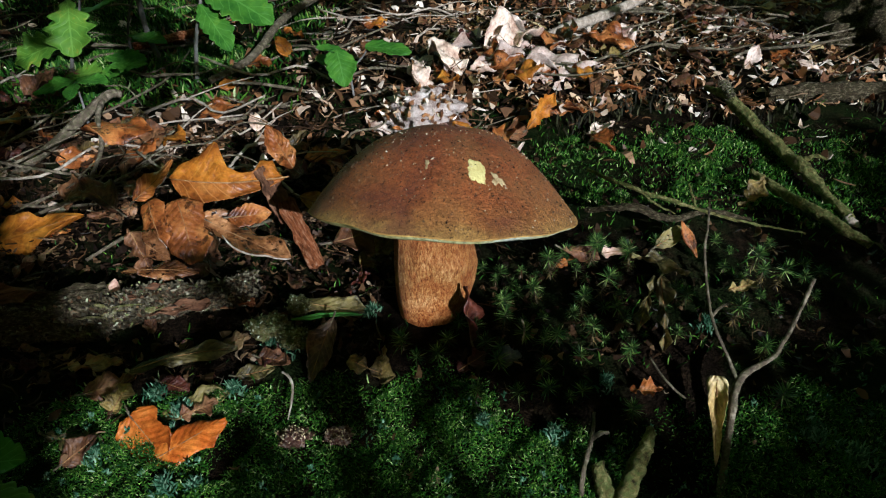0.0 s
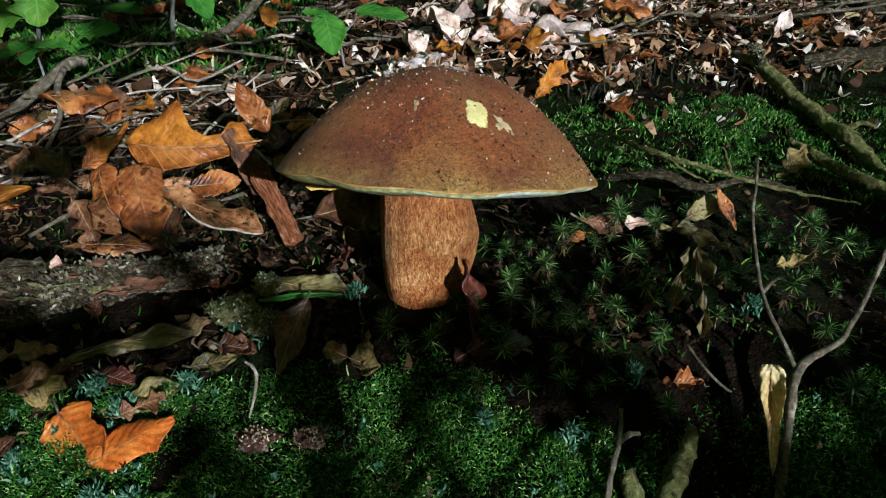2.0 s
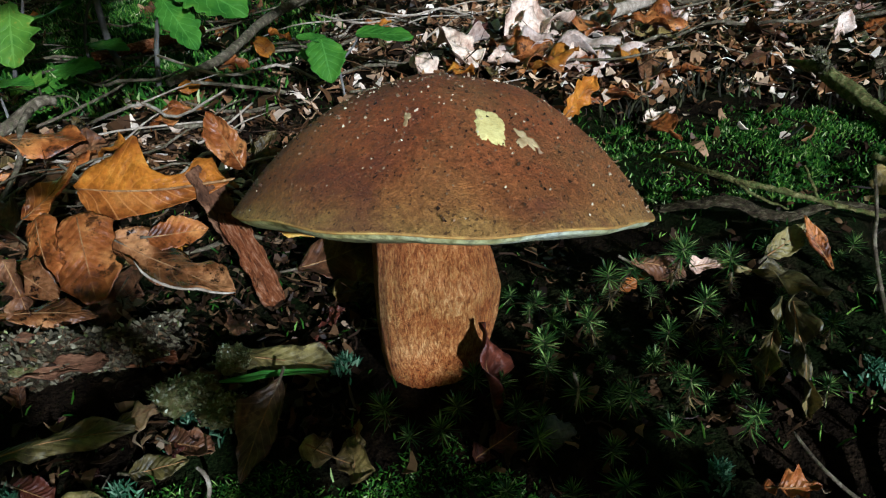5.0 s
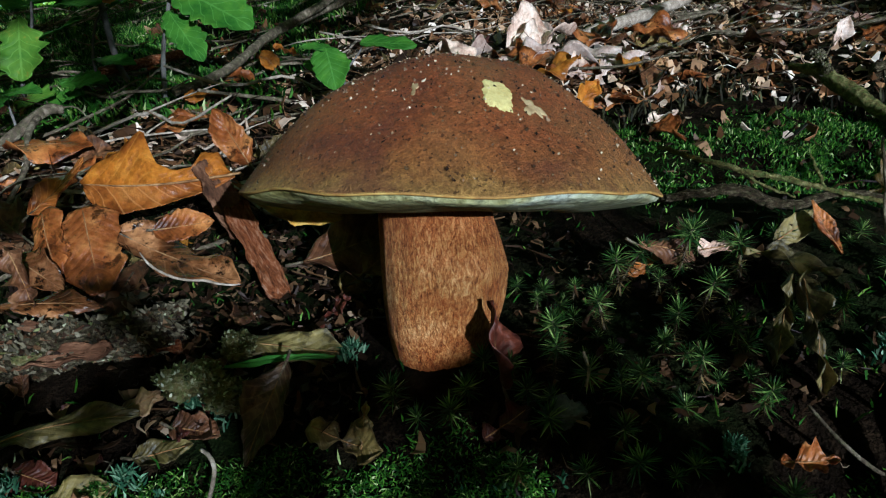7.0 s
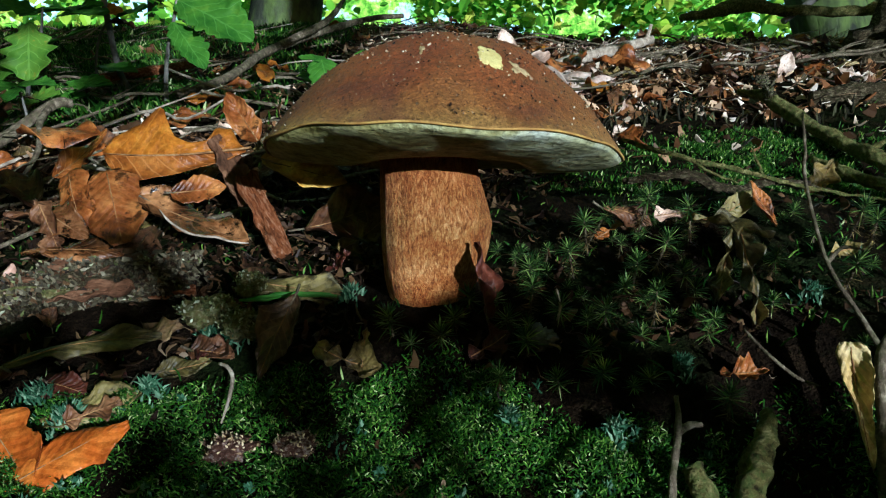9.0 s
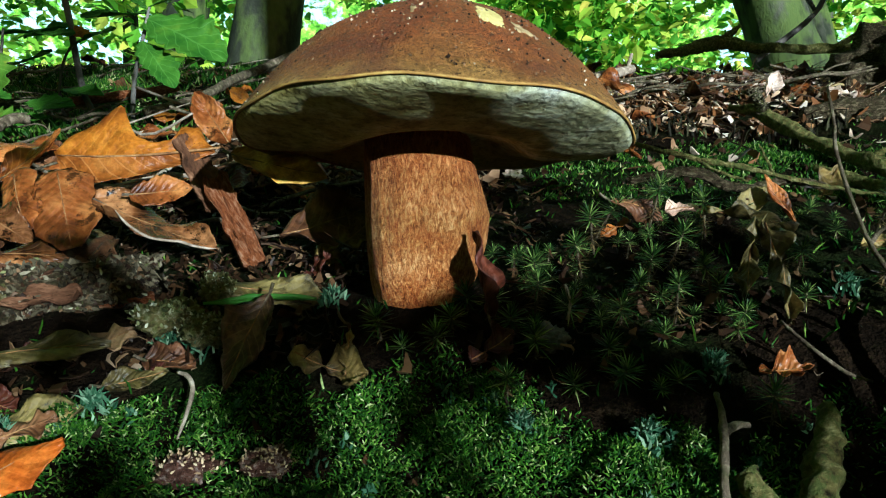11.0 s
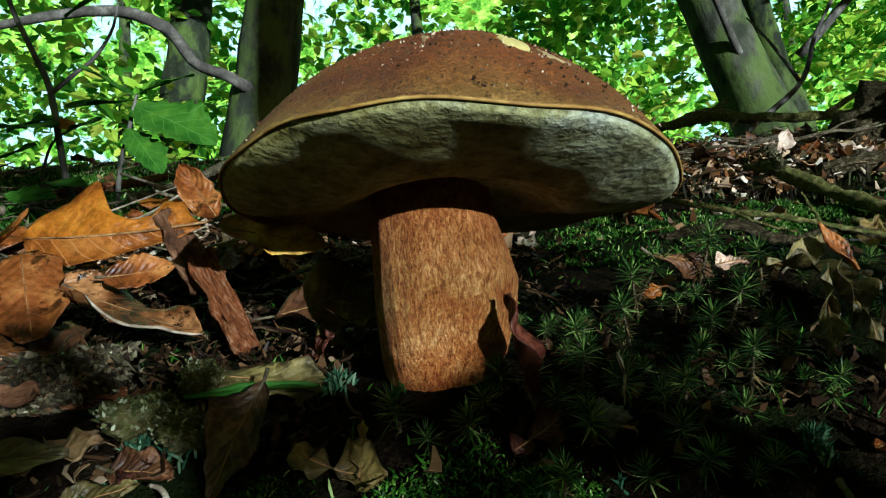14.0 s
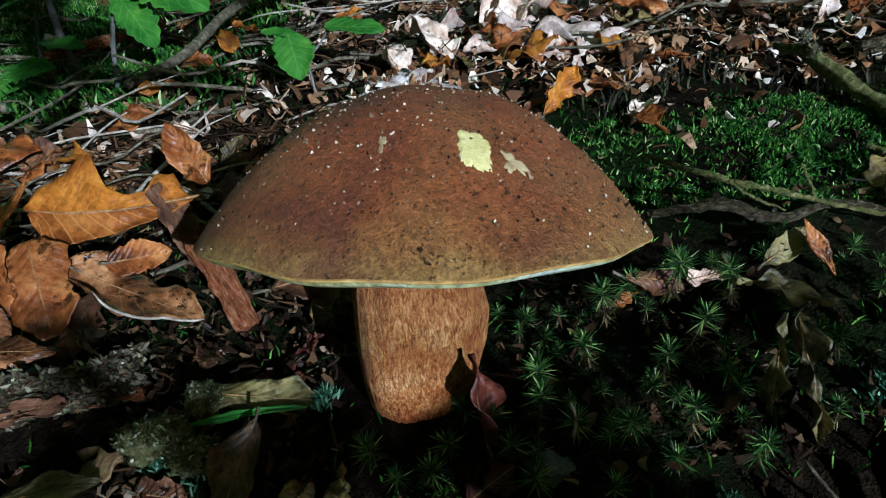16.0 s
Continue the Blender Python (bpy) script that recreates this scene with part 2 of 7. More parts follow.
RED_BARK = bark_material("inner_bark", (0.05, 0.014, 0.006), (0.3, 0.095, 0.03), (0.62, 0.36, 0.22), 330, (0.3, 1.6, 1.6), 0.004)
CRUMBLY = bark_material("crumbly_wood", (0.03, 0.012, 0.007), (0.13, 0.06, 0.04), (0.55, 0.44, 0.38), 330, (1, 1, 1), 0.004)
LICHEN_BARK = bark_material("lichen_bark", (0.025, 0.018, 0.008), (0.17, 0.14, 0.05), (0.52, 0.5, 0.34), 260, (1, 1, 1), 0.003, 0.4)
DARK_BARK = bark_material("dark_and_shaded_bark", (0.025, 0.012, 0.007), (0.1, 0.045, 0.022), (0.25, 0.13, 0.07), 120, (0.4, 1.4, 1.4), 0.002)
GREY_TRUNK = bark_material("beech_bark", (0.008, 0.01, 0.006), (0.024, 0.03, 0.017), (0.1, 0.1, 0.075), 5, (1, 1, 0.5), 0.01, 0.8)
TRUNK = bark_material("beech_bark", (0.012, 0.014, 0.01), (0.035, 0.04, 0.026), (0.13, 0.125, 0.1), 5, (1, 1, 0.5), 0.01, 0.7)
LIMB = bark_material("limb_bark", (0.035, 0.032, 0.03), (0.1, 0.09, 0.08), (0.3, 0.28, 0.25), 12, (1, 1, 1), 0.004)
STONE = bark_material("dark_stone", (0.03, 0.033, 0.035), (0.07, 0.077, 0.08), (0.16, 0.17, 0.17), 90, (1, 1, 1), 0.001)

DECAYED = bark_material("decayed_wood", (0.22, 0.15, 0.12), (0.5, 0.4, 0.34), (0.72, 0.64, 0.58), 120, (1, 1, 1), 0.003)

k = Mat("forest_soil", 0.95, 0.02)
co = k.coords("Object")
n1, n2, n3 = k.noise(co, 14, 5), k.noise(co, 120, 6, 0.7), k.noise(co, 600, 4)
c = k.ramp(n2, [(0.28, (0.004, 0.0025, 0.0015)), (0.5, (0.011, 0.007, 0.004)), (0.72, (0.035, 0.021, 0.011))])
c = k.mix(k.ramp(n1, [(0.45, 0.0), (0.62, 0.55)]), c, (0.01, 0.025, 0.004))
c = k.mix(0.5, c, k.ramp(n3, [(0.3, 0.4), (0.7, 1.3)]), "MULTIPLY")
k.color(c)
k.bump(k.math("ADD", n2, n3), 0.012)
SOIL = k.m

k = Mat("cap_skin", 0.5)
co = k.coords("Object")
sep = k.t.nodes.new("ShaderNodeSeparateXYZ")
k.link(co, sep.inputs[0])
r = k.math("SQRT", k.math("ADD", k.math("POWER", k.math("ABSOLUTE", sep.outputs[0]), 2), k.math("POWER", k.math("ABSOLUTE", k.math("MULTIPLY", sep.outputs[1], 0.887)), 2)))
n1, n2, n3 = k.noise(co, 45, 5, 0.65), k.noise(co, 420, 6, 0.8), k.noise(co, 1300, 4, 0.7)
r = k.math("ADD", r, k.math("MULTIPLY", k.math("SUBTRACT", n1, 0.5), 0.012))
c = k.ramp(k.math("DIVIDE", r, 0.0772), [(0.15, (0.2, 0.05, 0.018)), (0.55, (0.265, 0.07, 0.021)), (0.86, (0.28, 0.088, 0.025)), (0.95, (0.3, 0.125, 0.034)), (1.0, (0.36, 0.205, 0.058))])
c = k.mix(0.75, c, k.ramp(n1, [(0.3, (0.62, 0.55, 0.55)), (0.7, (1.25, 1.2, 1.1))]), "MULTIPLY")
c = k.mix(0.9, c, k.ramp(n2, [(0.34, 0.42), (0.66, 1.5)]), "MULTIPLY")
blotch = k.noise(co, 24, 4, 0.6, 0.5)
c = k.mix(k.ramp(blotch, [(0.5, 0.0), (0.68, 0.4)]), c, (0.26, 0.13, 0.04))
c = k.mix(k.ramp(blotch, [(0.3, 0.7), (0.47, 0.0)]), c, (0.115, 0.026, 0.02))
c = k.mix(0.6, c, k.ramp(n3, [(0.32, 0.45), (0.66, 1.4)]), "MULTIPLY")
pit = k.ramp(k.noise(co, 620, 2, 0.5), [(0.64, 0.0), (0.67, 0.75)])
c = k.mix(pit, c, (0.035, 0.012, 0.006))
scuff = k.ramp(k.noise(co, 760, 3, 0.6), [(0.64, 0.0), (0.68, 0.6)])
c = k.mix(scuff, c, (0.36, 0.19, 0.09))
k.color(c)
k.link(k.ramp(n2, [(0.3, 0.5), (0.7, 0.75)]), k.b.inputs["Roughness"])
k.bump(k.math("ADD", k.math("MULTIPLY", n1, 2.0), k.math("ADD", n2, k.math("MULTIPLY", n3, 0.4))), 0.003)
k.b.inputs["Specular IOR Level"].default_value = 0.16
CAP = k.m

k = Mat("pore_layer", 0.75)
co = k.coords("Object")
n1, n2, n3 = k.noise(co, 34, 5, 0.6), k.noise(co, 110, 5, 0.6), k.noise(co, 900, 3)
c = k.ramp(n1, [(0.36, (0.2, 0.18, 0.065)), (0.5, (0.34, 0.325, 0.17)), (0.64, (0.44, 0.44, 0.33))])
sep = k.t.nodes.new("ShaderNodeSeparateXYZ")
k.link(co, sep.inputs[0])
c = k.mix(k.ramp(k.math("ADD", k.math("MULTIPLY", sep.outputs[1], 8.0), k.math("MULTIPLY", n1, 0.6)), [(0.3, 0.0), (0.55, 0.85)]), c, (0.3, 0.2, 0.03))
c = k.mix(0.85, c, k.ramp(n2, [(0.34, (0.5, 0.48, 0.36)), (0.46, (0.92, 0.92, 0.86)), (0.62, (1.25, 1.25, 1.25))]), "MULTIPLY")
c = k.mix(0.7, c, k.ramp(k.noise(co, 330, 5, 0.75), [(0.36, 0.25), (0.5, 1.0), (0.66, 1.35)]), "MULTIPLY")
# yellow bounce light on one side, bluish sky light on the other, painted in
side = k.ramp(k.math("ADD", k.math("MULTIPLY", sep.outputs[0], 7.0), n2), [(0.1, 0.0), (0.75, 1.0)])
c = k.mix(0.75, c, k.mix(side, (1.0, 0.92, 0.55), (0.84, 0.88, 0.95)), "MULTIPLY")
spot = k.ramp(k.noise(co, 190, 4, 0.7), [(0.58, 0.0), (0.66, 0.6)])
c = k.mix(spot, c, (0.09, 0.075, 0.025))
vor = k.node("ShaderNodeTexVoronoi", Scale=2100)
k.link(co, vor.inputs["Vector"])
c = k.mix(0.15, c, k.ramp(vor.outputs["Distance"], [(0.1, 0.6), (0.5, 1.1)]), "MULTIPLY")
k.color(c)
k.bump(k.math("ADD", k.math("ADD", k.math("MULTIPLY", n2, 3.0), k.math("MULTIPLY", n1, 3.0)), k.math("MULTIPLY", vor.outputs["Distance"], 0.12)), 0.0006)
PORES = k.m

k = Mat("stem_skin", 0.65)
co = k.coords("Object", (1, 1, 0.34))
co2 = k.coords("Object")
n1, n2, n3 = k.noise(co, 780, 6, 0.75, 0.9), k.noise(co2, 60, 5), k.noise(co2, 700, 5, 0.7)
c = k.ramp(n1, [(0.34, (0.12, 0.034, 0.008)), (0.48, (0.4, 0.15, 0.036)), (0.64, (0.68, 0.39, 0.145))])
c = k.mix(0.9, c, k.ramp(n2, [(0.34, (0.6, 0.36, 0.22)), (0.5, (0.95, 0.82, 0.7)), (0.64, (1.3, 1.3, 1.5))]), "MULTIPLY")
c = k.mix(0.5, c, k.ramp(n3, [(0.32, 0.3), (0.5, 0.8), (0.68, 1.2)]), "MULTIPLY")
sep = k.t.nodes.new("ShaderNodeSeparateXYZ")
k.link(co2, sep.inputs[0])
# redder and darker towards the cap, ochre towards the foot, a paler olive belt between
belt = k.math("ADD", sep.outputs[2], k.math("MULTIPLY", k.math("SUBTRACT", n2, 0.5), 0.05))
c = k.mix(0.8, c, k.ramp(k.math("MULTIPLY", belt, 10.0), [(0.1, (1.15, 0.85, 0.55)), (0.34, (1.05, 0.95, 0.8)), (0.5, (0.95, 1.08, 1.05)), (0.78, (0.95, 0.72, 0.55))]), "MULTIPLY")
k.color(c)
k.bump(k.math("ADD", k.math("MULTIPLY", n1, 1.2), k.math("MULTIPLY", n3, 0.8)), 0.003)
STEM = k.m

k = Mat("bared_flesh", 0.7)
co = k.coords("Object")
c = k.ramp(k.noise(co, 220, 4), [(0.3, (0.36, 0.27, 0.08)), (0.6, (0.58, 0.49, 0.19)), (0.75, (0.3, 0.19, 0.06))])
k.color(c)
k.bump(k.noise(co, 500, 3), 0.0006)
FLESH = k.m

k = Mat("old_scar", 0.7)
co = k.coords("Object")
k.color(k.ramp(k.noise(co, 300, 4), [(0.3, (0.2, 0.12, 0.05)), (0.6, (0.38, 0.28, 0.14)), (0.75, (0.22, 0.12, 0.05))]))
k.bump(k.noise(co, 500, 3), 0.0006)
SCAR = k.m

k = Mat("cap_margin", 0.6)
co = k.coords("Object")
k.color(k.ramp(k.noise(co, 160, 4), [(0.3, (0.17, 0.08, 0.022)), (0.5, (0.3, 0.17, 0.04)), (0.7, (0.46, 0.31, 0.085))]))
MARGIN = k.m

k = Mat("grass_blade", 0.4)
co = k.coords("Object", shift=True)
c = k.ramp(k.noise(co, 90, 3), [(0.3, (0.03, 0.12, 0.01)), (0.7, (0.08, 0.22, 0.03))])
k.color(c)
k.see_through(c, 0.35)
GRASS = k.m


# ---- mesh helpers ----
def mesh_of(name, verts, faces, mat, smooth=True, uvs=None):
    me = bpy.data.meshes.new(name)
    me.from_pydata([tuple(v) for v in verts], [], faces)
    me.materials.append(mat)
    if smooth:
        me.polygons.foreach_set("use_smooth", [True] * len(me.polygons))
    if uvs is not None:
        layer = me.uv_layers.new(name="UVMap")
        idx = np.empty(len(me.loops), dtype=np.int32)
        me.loops.foreach_get("vertex_index", idx)
        layer.data.foreach_set("uv", np.asarray(uvs, dtype=np.float32)[idx].ravel())
    me.update()
    return me


def part(name, me, parent, label="", m=None):
    """A mesh as one object under a thing or a part."""
    ob = new(name, me)
    ob.parent = parent
    if m is not None:
        ob.matrix_basis = m
    if label:
        ob["label"] = label
    return ob


def thing(name, label, category, m=None, group="", me=None, kind=""):
    ob = new(name, me)
    if m is not None:
        ob.matrix_basis = m
    return tagged(ob, label, category, group, kind)


def spline(points, n):
    """Catmull-Rom through the points."""
    p = np.array(points, float)
    p = np.vstack([2 * p[0] - p[1], p, 2 * p[-1] - p[-2]])
    out = []
    for u in np.linspace(0, len(p) - 3 - 1e-6, n):
        i, f = int(u), u - int(u)
        a, b, c, d = p[i:i + 4]
        out.append(0.5 * (2 * b + (c - a) * f + (2 * a - 5 * b + 4 * c - d) * f * f + (3 * b - a - 3 * c + d) * f ** 3))
    return np.array(out)


def tube(points, radii, n=16, seg=8, rough=0.0, flat=1.0, seed=0):
    """A round, slightly uneven rod along the points, closed at both ends. radii: along the length."""
    rng = np.random.RandomState(seed)
    c = spline(points, n)
    rad = np.interp(np.linspace(0, 1, n), np.linspace(0, 1, len(radii)), radii)
    verts, faces = [], []
    side = None
    for i in range(n):
        d = c[min(i + 1, n - 1)] - c[max(i - 1, 0)]
        d /= np.linalg.norm(d) + 1e-12
        if side is None:
            side = np.cross(d, (0.31, 0.2, 0.93))
        side = side - d * (side @ d)
        side /= np.linalg.norm(side) + 1e-12
        up = np.cross(d, side)
        for j in range(seg):
            a = 2 * math.pi * j / seg
            q = rad[i] * (1 + rough * rng.uniform(-1, 1))
            verts.append(c[i] + q * (math.cos(a) * side + flat * math.sin(a) * up))
    for i in range(n - 1):
        for j in range(seg):
            k = (j + 1) % seg
            faces.append((i * seg + j, i * seg + k, (i + 1) * seg + k, (i + 1) * seg + j))
    faces.append(tuple(range(seg))[::-1])
    faces.append(tuple((n - 1) * seg + j for j in range(seg)))
    return verts, faces


def rod(name, points, radii, mat, n=16, seg=8, rough=0.08, flat=1.0, seed=0, gnarl=0.0):
    """A rod as a mesh; gnarl: bumps and hollows, as a share of its radius."""
    v, f = tube(points, radii, n, seg, rough, flat, seed)
    if gnarl:
        r = max(radii)
        o = Vector((seed * 3.1, seed * 1.7, 0.5))
        v = [np.array(p) + r * gnarl * (0.9 * np.array(noise.noise_vector(Vector(p) / (r * 3.2) + o)) + 0.5 * np.array(noise.noise_vector(Vector(p) / (r * 0.9) + o))) for p in v]
    return mesh_of(name, v, f, mat)


def strands(pos, length, width, lean, seed, low=0.15, high=1.25):
    """Short curved shoots with three sides, at the places given."""
    rng = np.random.RandomState(seed)
    n = len(pos)
    a = rng.uniform(0, 2 * np.pi, n)
    tilt = rng.uniform(low, high, n)
    d = np.c_[np.cos(a) * np.sin(tilt), np.sin(a) * np.sin(tilt) + lean[1], np.cos(tilt) + lean[2]]
    d /= np.linalg.norm(d, axis=1)[:, None]
    L = (length * rng.uniform(0.55, 1.3, n))[:, None]
    side = np.cross(d, rng.normal(0, 1, (n, 3)))
    side /= np.linalg.norm(side, axis=1)[:, None]
    oth = np.cross(d, side)
    curve = side * L * rng.uniform(-0.5, 0.5, n)[:, None] + oth * L * rng.uniform(-0.4, 0.4, n)[:, None] + np.array([0, -0.1, -0.1]) * L
    rings = []
    for s, w in ((0, 0.8), (0.55, 1.1)):
        c = pos + d * L * s + curve * s * s
        for t in (0, 2.0944, 4.18879):
            rings.append(c + (side * math.cos(t) + oth * math.sin(t)) * width * w)
    rings.append(pos + d * L * 1.05 + curve * 1.1)
    verts = np.stack(rings, 1).reshape(-1, 3)
    q = [(0, 1, 4), (0, 4, 3), (1, 2, 5), (1, 5, 4), (2, 0, 3), (2, 3, 5), (3, 4, 6), (4, 5, 6), (5, 3, 6)]
    faces = (np.arange(n)[:, None, None] * 7 + np.array(q)[None]).reshape(-1, 3)
    return verts, faces


def outline(kind, s, rng_phase):
    """Half the width of a leaf, 0 to 1, at the share s of its length."""
    if kind == "beech":
        return max(0.0, math.sin(math.pi * s ** 0.9)) ** 0.8 * (1 + 0.025 * math.sin(46 * s + rng_phase))
    if kind == "oak":
        return max(0.0, math.sin(math.pi * s ** 1.25)) ** 0.65 * (0.86 + 0.2 * math.sin(2 * math.pi * 4.4 * s + rng_phase))
    if kind == "oval":
        return max(0.0, math.sin(math.pi * s ** 0.8)) ** 0.6 * (1 + 0.015 * math.sin(60 * s))
    if kind == "scalloped":
        return max(0.0, math.sin(math.pi * s ** 1.05)) ** 0.6 * (0.84 + 0.2 * abs(math.sin(math.pi * 7.5 * s + rng_phase)))
    if kind == "peak":
        return (1 - s) ** 1.15 * (1 + 0.06 * math.sin(14 * s + rng_phase)) * min(1.0, 5 * s + 0.6)
    if kind == "panel":
        return min(1.0, 3.2 * s + 0.5) * min(1.0, 3.0 * (1 - s) + 0.3) * (1 + 0.06 * math.sin(11 * s + rng_phase))
    if kind == "petal":
        return min(1.0, 6 * s + 0.6) * (1 - s) ** 0.55 * (1 + 0.04 * math.sin(13 * s + rng_phase))
    if kind == "slab":
        return min(1.0, 9 * s + 0.7) * min(1.0, 9 * (1 - s) + 0.65) * (0.92 + 0.1 * math.sin(5 * s + rng_phase) + 0.06 * math.sin(21 * s + rng_phase))
    if kind == "strap":
        return min(1.0, 8 * s + 0.25) * min(1.0, 5 * (1 - s) + 0.15) * (1 + 0.12 * math.sin(17 * s + rng_phase))
    if kind == "scrap":
        return (0.55 + 0.3 * math.sin(9 * s + rng_phase) + 0.2 * math.sin(23 * s + 2 * rng_phase)) * min(1.0, 6 * s + 0.3) * min(1.0, 6 * (1 - s) + 0.3)
    return 1.0


def leaf_sheet(length, width, kind, seed=0, bend=0.0, cup=0.0, twist=0.0, wave=0.0, pleat=0.0, curl_tip=0.0, edge=0.9, crumple=0.02, ragged=1.0, nu=26, nv=12, thick=0.0004):
    """A leaf blade with its base at the origin and its tip at (length, 0, 0), upper side to +z.
    bend: along its length; cup: across it (plus: edges up); curl_tip: extra bend in the last third."""
    rng = np.random.RandomState(seed)
    ph = rng.uniform(0, 6.28, 6)
    ss = np.linspace(0, 1, nu)
    th = bend * (ss - 0.5) + curl_tip * np.clip((ss - 0.62) / 0.38, 0, 1) ** 1.5
    cx = np.concatenate([[0], np.cumsum(np.cos((th[1:] + th[:-1]) / 2))]) / (nu - 1)
    cz = np.concatenate([[0], np.cumsum(np.sin((th[1:] + th[:-1]) / 2))]) / (nu - 1)
    chord = math.hypot(cx[-1], cz[-1])
    a0 = math.atan2(cz[-1], cx[-1])
    o = Vector(rng.uniform(0, 90, 3))
    tear, tear_at, tear_side = rng.uniform(-0.4, 0.6), rng.uniform(0.3, 0.8), rng.rand() < 0.5
    top, uv = [], []
    for i, s in enumerate(ss):
        hw0 = max(outline(kind, s, ph[0]), 0.012) * width / 2 / length
        tw = twist * (s - 0.5)
        for j in range(nv + 1):
            v = 2 * j / nv - 1
            hw = hw0 * (1 + 0.07 * math.sin(9 * s + ph[5] + 2.5 * (v > 0)) + 0.05 * math.sin(31 * s + ph[1] + (v > 0)))
            if tear > 0 and ragged > 0.5 and (v > 0) == tear_side:
                hw *= 1 - tear * math.exp(-((s - tear_at) / 0.05) ** 2)
            hw *= 1 + ragged * (0.12 * noise.noise(Vector((s * 9, 3.0 * (v > 0), 0)) + o) + 0.08 * noise.noise(Vector((s * 26, 3.0 * (v > 0), 5)) + o))
            cu = cup * (0.7 + 0.5 * math.sin(3 * s + ph[1])) + 1e-4
            asym = cu * (1 + 0.5 * math.sin(ph[2]) * np.sign(v))
            y, h = hw * math.sin(asym * v) / asym, hw * (1 - math.cos(asym * v)) / asym
            h += wave * (math.sin(7 * s + 2.2 * v + ph[3]) * 0.6 + math.sin(15 * s - 3 * v + ph[4]) * 0.4) * (0.25 + abs(v)) * 0.08
            h += edge * hw * v ** 4 * (0.35 + math.sin(6 * s + ph[4] + 1.9 * (v > 0))) * 0.6
            h += crumple * (1.3 * noise.noise(Vector((s * 3.5, v * 1.3, 9)) + o) + 0.8 * noise.noise(Vector((s * 8, v * 3, 4)) + o) - 0.5 * abs(noise.noise(Vector((s * 6, v * 2.4, 1)) + o)))
            h += pleat * (abs(((9 * s - 2.0 * abs(v)) % 1) - 0.5) - 0.25) * 0.05
            y, h = y * math.cos(tw) - h * math.sin(tw), y * math.sin(tw) + h * math.cos(tw)
            x, z = cx[i] - h * math.sin(th[i]), cz[i] + h * math.cos(th[i])
            x, z = x * math.cos(a0) + z * math.sin(a0), -x * math.sin(a0) + z * math.cos(a0)
            top.append((x / chord * length, y * length, z / chord * length))
            uv.append((s, v * 0.5 + 0.5))
    n = len(top)
    verts = top + [(x, y, z - thick) for x, y, z in top]
    faces = []
    w = nv + 1
    for i in range(nu - 1):
        for j in range(nv):
            q = (i * w + j, (i + 1) * w + j, (i + 1) * w + j + 1, i * w + j + 1)
            faces.append(q)
            faces.append(tuple(n + t for t in q[::-1]))
    edge = [j for j in range(w)] + [i * w + nv for i in range(1, nu)] + [(nu - 1) * w + j for j in range(nv - 1, -1, -1)] + [i * w for i in range(nu - 2, 0, -1)]
    for a, b in zip(edge, edge[1:] + edge[:1]):
        faces.append((a, b, n + b, n + a))
    return verts, faces, uv + uv


def leaf_frame(base, tip, up):
    b, t, u = Vector(base), Vector(tip), Vector(up)
    x = (t - b).normalized()
    z = (u - x * u.dot(x)).normalized()
    y = z.cross(x)
    m = Matrix((x, y, z)).transposed().to_4x4()
    m.translation = b
    return m


def dead_leaf(label, base, tip, up, width, mat, kind="beech", stalk=0.012, group="", seed=0, name="dead_leaf", **shape):
    """A fallen leaf: blade and stalk with midrib."""
    length = (Vector(tip) - Vector(base)).length
    root = thing(name, label, "leaf", leaf_frame(base, tip, up), group)
    v, f, uv = leaf_sheet(length, width, kind, seed, **shape)
    part("blade", mesh_of("blade", v, f, mat, True, uv), root)
    rows = shape.get("nu", 26)
    rib = [Vector(v[i * 13 + 6]) for i in (1, rows // 3, rows // 2, 2 * rows // 3, rows - 3)]
    part("midrib", rod("midrib", rib, [0.0003, 0.00026, 0.0002, 0.00016, 0.0001], RIB, 9, 5, 0.1), root)
    if stalk:
        rng = np.random.RandomState(seed + 5)
        mid = [v[i * 13 + 6] for i in (0, 3, 6)]
        pts = [(-stalk, rng.uniform(-0.3, 0.3) * stalk, rng.uniform(-0.2, 0.3) * stalk)] + [(a, b, c - 0.0003) for a, b, c in mid]
        part("stalk", rod("stalk", pts, [0.0007, 0.0006, 0.0005, 0.0003], TWIG, 8, 5, 0.05), root)
    return root


# ---- the ground: a mossy bank that climbs to a crest and falls away behind it ----
BANK_Y = [-80, -3, -0.6, 0.1, 0.2, 0.28, 0.32, 0.36, 0.40, 0.44, 0.47, 0.51, 0.57, 0.61, 0.70, 0.9, 1.15, 1.30, 1.42, 1.8, 3, 9, 80]
BANK_Z = [-0.5, -0.35, -0.22, -0.155, -0.115, -0.072, -0.05, -0.024, 0.0, 0.020, 0.038, 0.062, 0.094, 0.114, 0.154, 0.245, 0.368, 0.430, 0.436, 0.40, 0.36, 0.3, 0.0]
rng = np.random.RandomState(7)
WAVES = [(*rng.normal(0, f, 2), rng.uniform(0, 6.28), 0.35 / f) for f in (6, 9, 14, 22, 35, 60, 90, 140) for i in range(3)]


def smooth_bank(y):
    return (np.interp(y, BANK_Y, BANK_Z) * 2 + np.interp(y - 0.012, BANK_Y, BANK_Z) + np.interp(y + 0.012, BANK_Y, BANK_Z)) / 4


